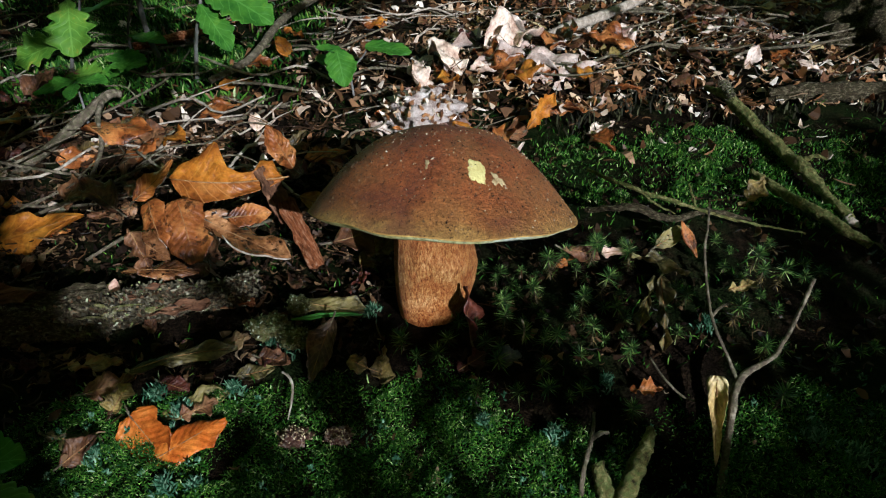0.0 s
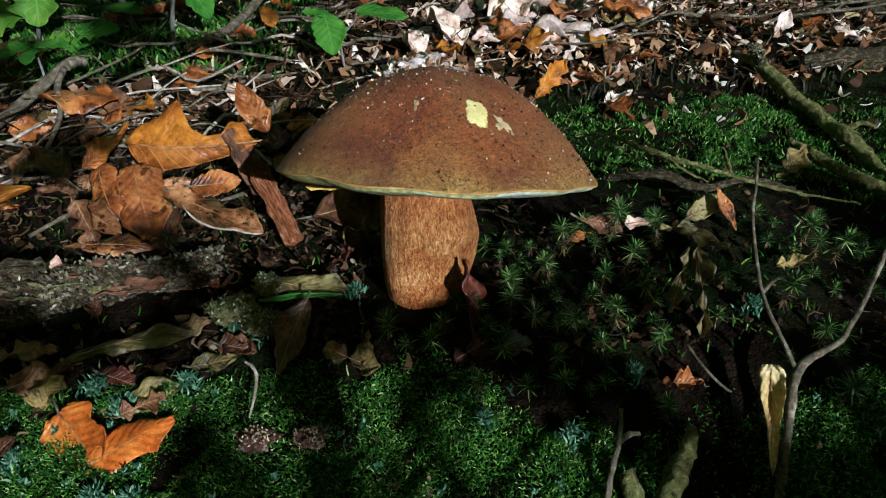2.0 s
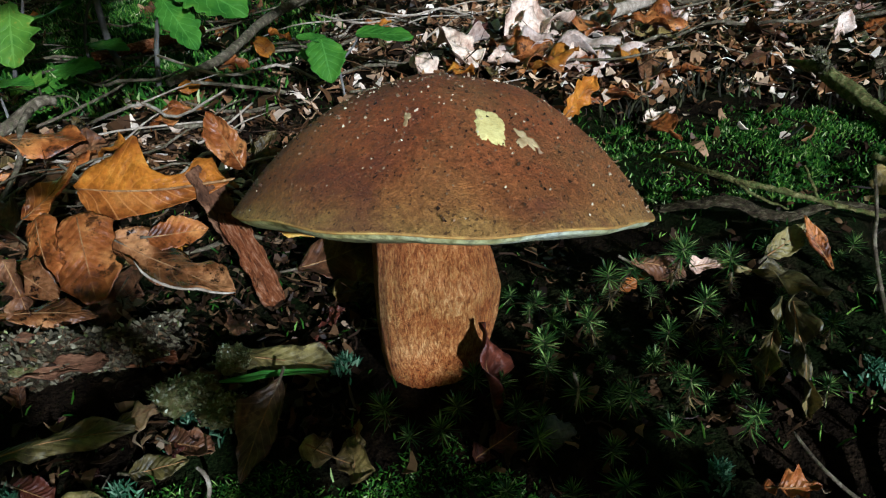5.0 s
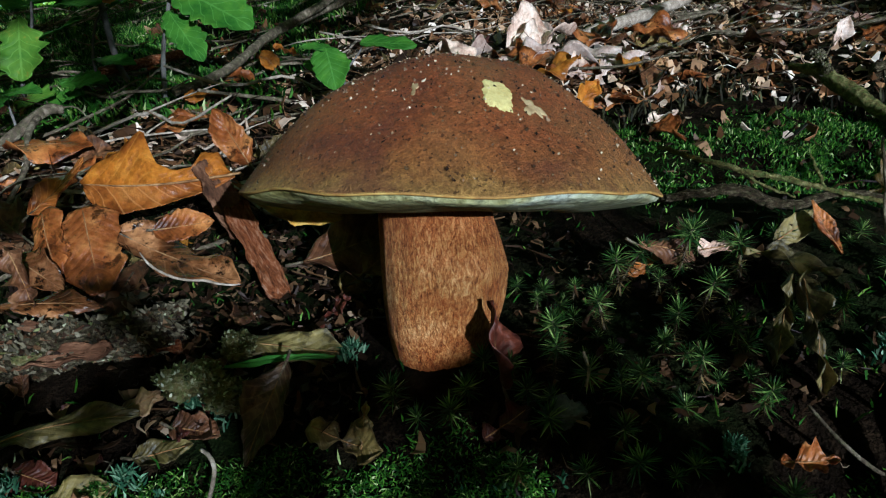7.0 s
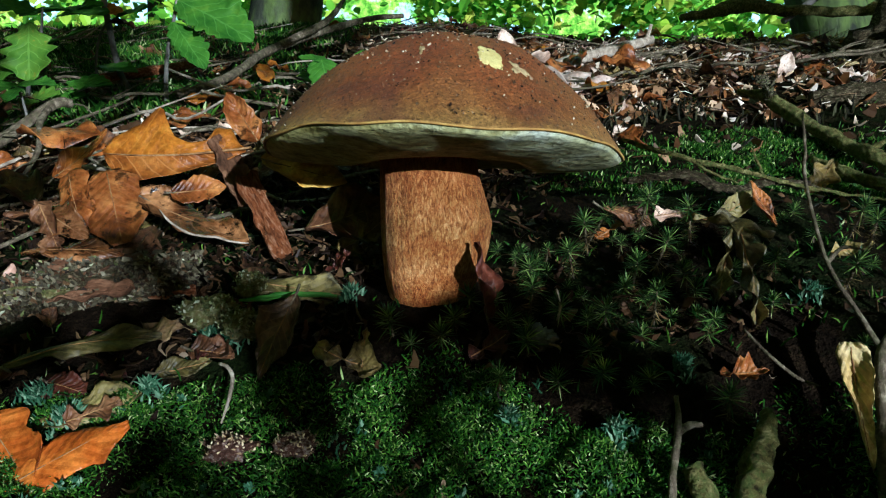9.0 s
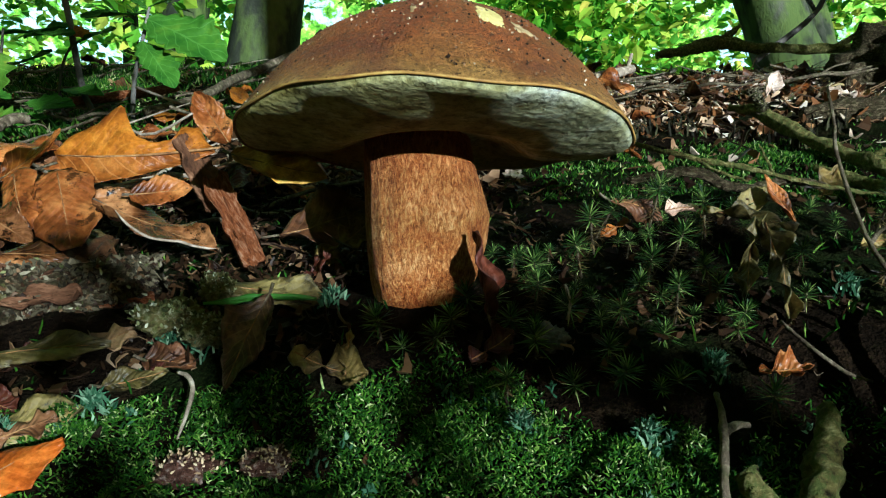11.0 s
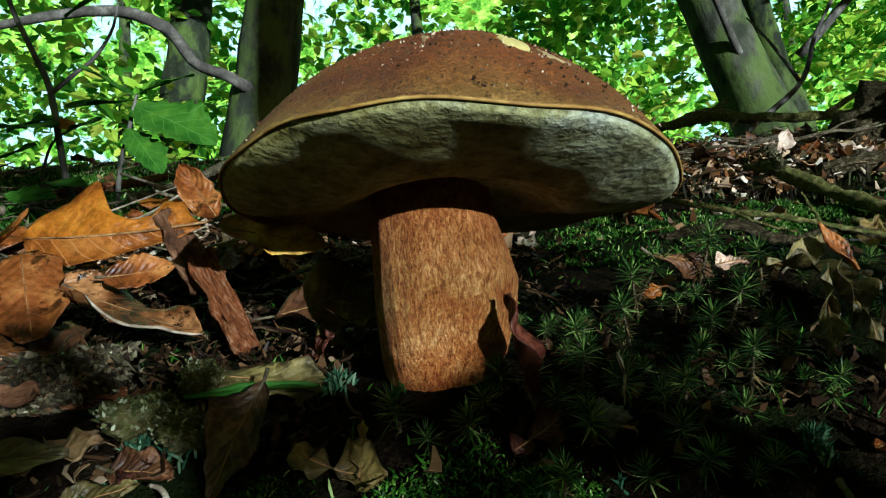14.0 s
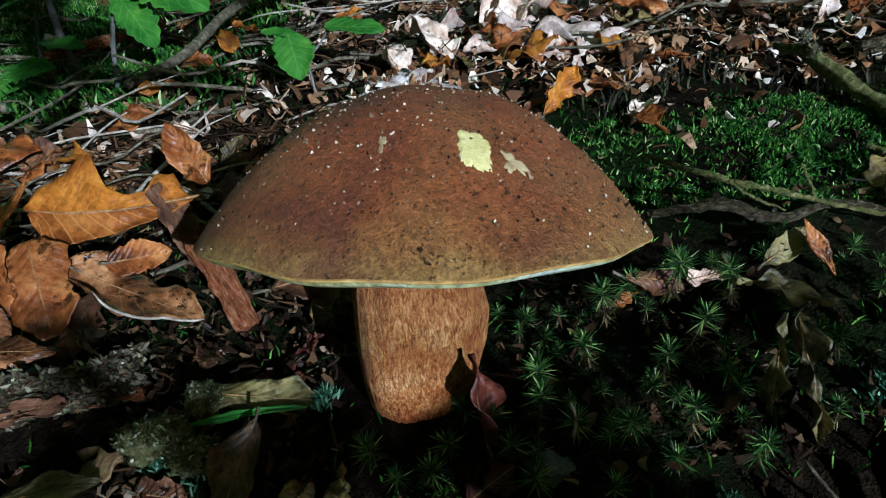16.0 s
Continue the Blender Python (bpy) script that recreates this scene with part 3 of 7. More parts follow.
def ground_z(x, y):
    """The height of the bank at a place in the plan; takes arrays too."""
    x, y = np.asarray(x, float), np.asarray(y, float)
    near = np.exp(-((x / 1.6) ** 2) - ((y - 0.7) / 1.3) ** 2)
    h = sum(a * np.sin(u * x + v * y + p) for u, v, p, a in WAVES) * 0.085 * near
    flat = 1 - 0.8 * np.exp(-((x / 0.1) ** 2) - ((y - 0.385) / 0.06) ** 2)
    hummock = 0.02 * np.exp(-((x - 0.15) / 0.08) ** 2 - ((y - 0.45) / 0.05) ** 2)
    foot = 0.014 * np.exp(-((x + 0.006) / 0.03) ** 2 - ((y - 0.384) / 0.026) ** 2)
    hollow = 0.024 * np.exp(-((x - 0.118) / 0.032) ** 2 - ((y - 0.303) / 0.03) ** 2)
    saddle = 0.045 * np.clip((x - 0.08) / 0.3, 0, 1) * np.exp(-((y - 1.3) / 0.3) ** 2)
    return smooth_bank(y) + h * flat + hummock + foot - hollow - saddle


def on_ground(x, y, lift=0.0):
    return Vector((x, y, float(ground_z(x, y)) + lift))


def slope_normal(x, y, d=0.01):
    gx = (ground_z(x + d, y) - ground_z(x - d, y)) / (2 * d)
    gy = (ground_z(x, y + d) - ground_z(x, y - d)) / (2 * d)
    return Vector((-float(gx), -float(gy), 1)).normalized()


def build_ground():
    xs = np.concatenate([-np.geomspace(80, 0.9, 16), np.arange(-0.8, 1.0, 0.0075), np.geomspace(1.02, 80, 16)])
    ys = np.concatenate([[-80, -30, -10, -4, -2, -1, -0.5, -0.2], np.arange(0.0, 1.5, 0.0075), np.geomspace(1.52, 80, 18)])
    gx, gy = np.meshgrid(xs, ys)
    gz = ground_z(gx, gy)
    verts = np.c_[gx.ravel(), gy.ravel(), gz.ravel()]
    w = len(xs)
    i, j = np.meshgrid(np.arange(len(ys) - 1), np.arange(w - 1), indexing="ij")
    a = (i * w + j).ravel()
    faces = np.c_[a, a + 1, a + w + 1, a + w].tolist()
    return tagged(new("ground", mesh_of("ground", verts.tolist(), faces, SOIL)), "dark humus-covered forest bank with moss and litter", "ground", kind="structure")


build_ground()

# ---- the mushroom ----
CAP_AT = Vector((-0.0006, 0.3905, 0.0621))
CAP_R, CAP_LONG, CAP_H = 0.077, 1.127, 0.0504


def cap_edge(a):
    """Wobble of the rim: share of the radius, and height."""
    return 1 + 0.012 * math.sin(3 * a + 0.6) + 0.008 * math.sin(7 * a + 2), 0.0014 * math.sin(2 * a + 1.0) + 0.0008 * math.sin(5 * a) + 0.0005 * math.sin(11 * a + 1)


def cap_z(r):
    return CAP_H * max(0.0, 1 - r ** 2.54) ** 1.05


def lifted(x, y, z, under=0.0):
    """The back of the cap is drawn in and its rim raised; under: extra height of the pores there."""
    u = min(1.0, max(0.0, y / 0.08))
    u = u * u * (3 - 2 * u)
    w = min(1.0, math.hypot(x / CAP_R, y / (CAP_R * CAP_LONG))) ** 4
    return (x, y * (1 - 0.15 * u * w), z + u * (0.008 * w + under * (1 - w)))


def build_mushroom():
    root = thing("mushroom", "large brown penny-bun bolete with pale pores standing in moss", "mushroom", pose(-0.006, 0.392, -0.02))
    tilt = Matrix.Translation(CAP_AT - Vector((-0.006, 0.392, -0.02))) @ Matrix.Rotation(0.0423, 4, "Y") @ Matrix.Rotation(-0.0105, 4, "X")
    seg = 96

    def revolve(profile, lumps):
        verts, faces = [], []
        for r, z, e in profile:
            for j in range(seg):
                a = 2 * math.pi * j / seg
                dr, dz = cap_edge(a)
                n = noise.noise(Vector((r * 3 * math.cos(a), r * 3 * math.sin(a), 1.7))) * lumps
                q = r * (1 + (dr - 1) * e)
                verts.append((CAP_R * q * math.cos(a), CAP_R * CAP_LONG * q * math.sin(a), z + dz * e + n * (1 - e * 0.6)))
        for i in range(len(profile) - 1):
            for j in range(seg):
                t = (j + 1) % seg
                faces.append((i * seg + j, i * seg + t, (i + 1) * seg + t, (i + 1) * seg + j))
        return verts, faces

    prof = []
    for s in np.linspace(0.004, 1, 44):
        r = s ** 0.75
        prof.append((r, cap_z(r), max(0.0, (r - 0.6) / 0.4) ** 2))
    prof += [(1.002, -0.0004, 1), (0.999, -0.0008, 1), (0.992, -0.0010, 1), (0.975, -0.0004, 1), (0.93, 0.003, 1), (0.72, 0.02, 0), (0.5, 0.03, 0), (0.02, 0.036, 0)]
    v, f = revolve(prof[::-1], 0.0022)
    v = [lifted(*p) for p in v]
    cap = part("cap", mesh_of("cap", v, f, CAP), root, "domed red-brown cap with a yellowish margin", tilt)

    lip = [(0.9965 + 0.0055 * math.cos(2 * math.pi * i / 12), -0.0005 + 0.00055 * math.sin(2 * math.pi * i / 12), 1) for i in range(13)]
    v, f = revolve(lip, 0.0022)
    v = [lifted(*p) for p in v]
    part("margin", mesh_of("margin", v, f, MARGIN), root, "thin yellow lip round the cap", tilt)

    under = [(0.990, -0.0006, 1), (0.972, -0.0022, 1), (0.93, -0.0034, 0.8), (0.86, -0.0043, 0.5), (0.76, -0.0051, 0.3), (0.66, -0.0058, 0.15), (0.58, -0.0062, 0), (0.53, -0.0060, 0), (0.48, -0.0046, 0), (0.43, -0.0022, 0), (0.37, 0.001, 0), (0.31, 0.003, 0), (0.2, 0.003, 0), (0.02, 0.003, 0)]
    rr = np.array(under)
    t = np.linspace(0, len(rr) - 1, 53)
    prof = [tuple(np.interp(u, np.arange(len(rr)), rr[:, k]) for k in range(3)) for u in t]
    v, f = revolve(prof, 0.0014)
    # hollows of the pore layer on both sides of the stem, behind the front swelling
    v = [(x, y, z + (0.012 * math.exp(-((x + 0.044) / 0.024) ** 2) + 0.006 * math.exp(-((x - 0.042) / 0.024) ** 2)) * math.exp(-((y - 0.028) / 0.026) ** 2)) for x, y, z in v]
    v = [lifted(*p, 0.013) for p in v]
    part("pore_layer", mesh_of("pore_layer", v, f, PORES), root, "pale grey-olive spongy pore layer", tilt)

    # stem: axis and radius by height
    hs = [-0.022, -0.008, 0.0, 0.010, 0.022, 0.034, 0.044, 0.054, 0.064, 0.074]
    xs = [-0.009, -0.0085, -0.0075, -0.0060, -0.0045, -0.0038, -0.0050, -0.0066, -0.0074, -0.0075]
    rs = [0.0110, 0.0140, 0.0176, 0.0212, 0.0236, 0.0246, 0.0234, 0.0222, 0.0215, 0.0222]
    verts, faces = [], []
    n, sg = 70, 96
    for i in range(n):
        h = np.interp(i / (n - 1), [0, 1], [hs[0], hs[-1]])
        cx, rad = np.interp(h, hs, xs), np.interp(h, hs, rs)
        for j in range(sg):
            a = 2 * math.pi * j / sg
            ca, sa = math.cos(a), math.sin(a)
            d = 0.0007 * noise.noise(Vector((ca * 12, sa * 12, h * 40))) + 0.0011 * noise.noise(Vector((ca * 1.6, sa * 1.6, h * 22)))
            verts.append((cx + (rad + d) * ca + 0.006, (rad + d) * sa, h + 0.02))
    for i in range(n - 1):
        for j in range(sg):
            t = (j + 1) % sg
            faces.append((i * sg + j, i * sg + t, (i + 1) * sg + t, (i + 1) * sg + j))
    faces.append(tuple(range(sg))[::-1])
    part("stem", mesh_of("stem", verts, faces, STEM), root, "stout orange-brown fibrous stem")

    # bared flesh where the skin is eaten, lying on the dome
    def on_cap(x, y, lift):
        r = math.hypot(x / CAP_R, y / (CAP_R * CAP_LONG))
        nz = noise.noise(Vector((3 * x / CAP_R, 3 * y / (CAP_R * CAP_LONG), 1.7))) * 0.0022 * (1 - max(0, (r - 0.6) / 0.4) ** 2 * 0.6)
        return Vector(lifted(x, y, cap_z(r) + nz + lift))

    def patch(x0, y0, sx, sy, seed, lobes, mat=FLESH):
        ring, rings = 90, 6
        verts, faces = [on_cap(x0, y0, 0.0006)], []
        for i in range(1, rings + 1):
            for j in range(ring):
                a = 2 * math.pi * j / ring
                q = i / rings * (math.cos(a) ** 4 + math.sin(a) ** 4) ** -0.25 * (0.8 + lobes * noise.noise(Vector((math.cos(a) * 1.7, math.sin(a) * 1.7, seed))) + 0.16 * noise.noise(Vector((math.cos(a) * 5, math.sin(a) * 5, seed + 3))) + 0.12 * noise.noise(Vector((math.cos(a) * 14, math.sin(a) * 14, seed))))
                verts.append(on_cap(x0 + sx * q * math.cos(a), y0 + sy * q * math.sin(a), 0.0003 if i < rings else -0.0004))
        for j in range(ring):
            faces.append((0, 1 + j, 1 + (j + 1) % ring))
            for i in range(rings - 1):
                b = 1 + i * ring
                faces.append((b + j, b + ring + j, b + ring + (j + 1) % ring, b + (j + 1) % ring))
        return mesh_of("flesh_patch", verts, faces, mat)

    part("flesh_patch", patch(0.0160, -0.0585, 0.0056, 0.0070, 3.0, 0.1), cap, "pale yellow patch of bared flesh")
    part("flesh_patch", patch(0.0262, -0.0580, 0.0034, 0.0026, 8.5, 1.2, SCAR), cap, "dull beige patch of bared flesh")
    part("flesh_patch", patch(-0.0085, -0.0575, 0.0014, 0.0028, 5.5, 0.9, SCAR), cap, "small dull scar on the cap skin")
    # dirt specks stuck to the skin, pale ones and dark ones
    rng = np.random.RandomState(4)
    verts, faces = [], []
    for i in range(1700):
        if i == 560:
            tagged(part("grit", mesh_of("grit", verts, faces, SPECKS, False), cap), kind="stuff")
            verts, faces = [], []
        a, r = rng.uniform(0, 2 * math.pi), rng.uniform(0.12, 0.985) ** 0.6
        p = on_cap(CAP_R * r * math.cos(a), CAP_R * CAP_LONG * r * math.sin(a), 0.0001)
        s = rng.uniform(0.0002, 0.0005) * (1.9 if rng.rand() < 0.15 else 1)
        b = len(verts)
        d = rng.normal(0, 1, 3) * s
        verts += [p + Vector((s, 0, 0)), p + Vector((-s * 0.5, s * 0.8, 0)), p + Vector((-s * 0.5, -s * 0.8, 0)), p + Vector((d[0] * 0.6, d[1] * 0.6, min(abs(d[2]), s) * 0.5 + s * 0.7)), p + Vector((0, 0, -s))]
        faces += [(b, b + 1, b + 3), (b + 1, b + 2, b + 3), (b + 2, b, b + 3), (b + 1, b, b + 4), (b + 2, b + 1, b + 4), (b, b + 2, b + 4)]
    tagged(part("dirt", mesh_of("dirt", verts, faces, CRUMBS, False), cap), kind="stuff")
    return root


build_mushroom()

# ---- trees behind the crest ----
def crown_mesh(centres, count, size, seed, mat=None, keep=None):
    """Many small bent leaves in clumps round the centres (x, y, z, radius)."""
    rng = np.random.RandomState(seed)
    c = np.array(centres, float)
    pick = rng.choice(len(c), count, p=c[:, 3] ** 2 / (c[:, 3] ** 2).sum())
    d = rng.normal(0, 1, (count, 3))
    d /= np.linalg.norm(d, axis=1)[:, None]
    pos = c[pick, :3] + d * (c[pick, 3] * rng.uniform(0.25, 1, count) ** 0.6)[:, None] * np.array([1, 1, 0.75])
    # leaves gather on sprays
    pos += np.sin(pos[:, [1, 2, 0]] * 7 / max(size * 14, 0.4)) * size * 1.2
    if keep is not None:
        pos = pos[keep(pos)]
        count = len(pos)
    ax = rng.normal(0, 1, (count, 3))
    ax[:, 2] = ax[:, 2] * 0.5 - 0.3
    ax /= np.linalg.norm(ax, axis=1)[:, None]
    up = np.array([0, -0.2, 1]) + rng.normal(0, 0.55, (count, 3))
    sd = np.cross(up, ax)
    sd /= np.linalg.norm(sd, axis=1)[:, None]
    nr = np.cross(ax, sd)
    L = (size * rng.uniform(0.6, 1.25, count))[:, None]
    q = [pos - ax * L * 0.5, pos + sd * L * 0.3 + nr * L * 0.06 - ax * L * 0.1, pos - sd * L * 0.3 + nr * L * 0.06 - ax * L * 0.1, pos + sd * L * 0.24 + nr * L * 0.04 + ax * L * 0.22, pos - sd * L * 0.24 + nr * L * 0.04 + ax * L * 0.22, pos + ax * L * 0.52 - nr * L * 0.08, pos + ax * L * 0.1]
    verts = np.stack(q, 1).reshape(-1, 3)
    b = np.arange(count)[:, None] * 7
    tri = np.array([[0, 1, 6], [0, 6, 2], [1, 3, 6], [2, 6, 4], [3, 5, 6], [4, 6, 5]])
    faces = (b[:, :, None] + tri[None]).reshape(-1, 3)
    return mesh_of("crown", verts.tolist(), faces.tolist(), mat or CROWN, False)


def tree(label, axis, radii, limbs, clumps, leaves, size, seed, bark=TRUNK):
    root = thing("tree", label, "tree", Matrix.Translation(axis[0]), "forest trees")
    o = np.array(axis[0])
    part("trunk", rod("trunk", [np.array(p) - o for p in axis], radii, bark, 24, 18, 0.04, 1.0, seed), root)
    for pts, rr in limbs:
        part("limb", rod("limb", [np.array(p) - o for p in pts], rr, LIMB, 18, 8, 0.06, 1.0, seed + 1), root)
    if clumps:
        tagged(part("crown", crown_mesh([(*(np.array(p[:3]) - o), p[3]) for p in clumps], leaves, size, seed + 2), root), kind="stuff")
    return root


def clumps_in(x0, x1, y0, y1, z0, z1, n, r0, r1, seed):
    r = np.random.RandomState(seed)
    return [(r.uniform(x0, x1), r.uniform(y0, y1), r.uniform(z0, z1), r.uniform(r0, r1)) for i in range(n)]


tree("grey beech tree with a crooked low limb", [(-0.84, 3.2, 0.28), (-0.68, 3.2, 1.31), (-0.58, 3.2, 2.04), (-0.45, 3.25, 3.4), (-0.4, 3.3, 6.0)], [0.19, 0.155, 0.14, 0.13, 0.08],
     [([(-0.66, 3.1, 1.45), (-0.78, 3.0, 1.50), (-0.92, 3.0, 1.57), (-1.06, 3.0, 1.76), (-1.36, 3.0, 1.86), (-1.95, 2.95, 1.75)], [0.032, 0.025, 0.026, 0.03, 0.026, 0.016]),
      ([(-0.55, 3.2, 2.3), (-0.1, 2.9, 2.25), (0.6, 2.7, 2.4)], [0.03, 0.018, 0.008])],
     clumps_in(-1.9, 0.5, 3.6, 5.2, 1.1, 4.2, 16, 0.3, 0.6, 1), 2400, 0.11, 11)
tree("slim grey beech tree in sun patches", [(-1.48, 4.0, 0.28), (-1.32, 4.0, 1.83), (-1.25, 4.0, 2.6), (-1.1, 4.0, 6.0)], [0.15, 0.13, 0.12, 0.07], [],
     clumps_in(-3.6, -1.2, 4.4, 6.5, 0.9, 4.5, 18, 0.35, 0.7, 2), 1500, 0.12, 21, GREY_TRUNK)
tree("thick leaning beech tree with mossy bark", [(1.90, 3.0, 0.27), (1.655, 3.0, 1.14), (1.49, 3.0, 1.80), (1.15, 3.0, 3.2), (0.8, 3.0, 5.5)], [0.17, 0.14, 0.125, 0.11, 0.07],
     [([(1.55, 2.9, 1.4), (1.35, 2.7, 1.7), (1.2, 2.6, 2.2)], [0.02, 0.012, 0.006])],
     clumps_in(0.3, 2.2, 3.6, 5.2, 1.0, 4.2, 16, 0.3, 0.6, 3), 3800, 0.11, 31)
# its second set of clumps is added out of view to shade the thick trunk
tree("slim leaning beech tree behind another trunk", [(2.66, 4.0, 0.28), (2.47, 4.0, 1.53), (2.345, 4.0, 2.41), (2.1, 4.0, 6.0)], [0.10, 0.085, 0.08, 0.05],
     [([(2.5, 3.9, 1.9), (2.9, 3.6, 2.3), (3.3, 3.5, 2.5)], [0.03, 0.02, 0.01]), ([(2.62, 3.8, 1.1), (3.0, 3.5, 1.5), (3.15, 3.3, 2.2)], [0.02, 0.014, 0.006])],
     clumps_in(1.9, 4.4, 4.2, 6.4, 0.9, 4.5, 18, 0.35, 0.7, 4) + clumps_in(2.1, 4.0, 1.5, 2.9, 2.4, 3.8, 16, 0.45, 0.6, 44), 9500, 0.12, 41, GREY_TRUNK)
tree("distant young beech tree", [(0.35, 6.5, 0.3), (0.3, 6.5, 2.0), (0.2, 6.5, 5.5)], [0.09, 0.08, 0.04], [],
     clumps_in(-2.2, 2.6, 6.3, 8.5, 0.7, 4.6, 24, 0.4, 0.8, 5), 3400, 0.14, 51)
tree("distant young beech tree", [(-3.2, 7.5, 0.3), (-3.1, 7.5, 2.0), (-3.2, 7.5, 5.5)], [0.12, 0.1, 0.05], [],
     clumps_in(-6.5, -2.0, 6.6, 9.0, 0.6, 5.4, 26, 0.5, 0.9, 6), 2800, 0.15, 61)
tree("distant young beech tree", [(4.9, 7.5, 0.3), (4.8, 7.5, 2.0), (4.9, 7.5, 5.5)], [0.12, 0.1, 0.05], [],
     clumps_in(2.6, 7.0, 6.6, 9.0, 0.6, 5.4, 26, 0.5, 0.9, 7), 3200, 0.15, 71)


# far wood and sky on a sheet that glows, sunlight put into its colours
k = Mat("glowing_far_wood", 1.0, 0.0)
co = k.coords("Object")
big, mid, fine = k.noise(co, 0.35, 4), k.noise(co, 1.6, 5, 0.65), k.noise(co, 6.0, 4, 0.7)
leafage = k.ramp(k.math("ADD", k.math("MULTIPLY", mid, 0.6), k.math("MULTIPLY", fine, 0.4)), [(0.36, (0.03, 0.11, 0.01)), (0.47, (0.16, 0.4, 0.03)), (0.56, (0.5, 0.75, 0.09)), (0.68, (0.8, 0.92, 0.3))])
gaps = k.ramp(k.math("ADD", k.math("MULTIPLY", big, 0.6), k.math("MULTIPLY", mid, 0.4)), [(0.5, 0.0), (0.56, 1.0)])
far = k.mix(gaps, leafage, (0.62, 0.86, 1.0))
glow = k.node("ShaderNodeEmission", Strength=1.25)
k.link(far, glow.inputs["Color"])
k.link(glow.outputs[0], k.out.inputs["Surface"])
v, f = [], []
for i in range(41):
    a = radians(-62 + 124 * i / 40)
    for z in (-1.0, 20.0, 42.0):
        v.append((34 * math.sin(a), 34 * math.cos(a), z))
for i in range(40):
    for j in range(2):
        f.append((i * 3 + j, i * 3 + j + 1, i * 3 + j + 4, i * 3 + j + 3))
tagged(new("backdrop", mesh_of("backdrop", v, f, k.m)), "glowing backdrop of distant green wood and sky, sunlight painted in", "backdrop", kind="structure")


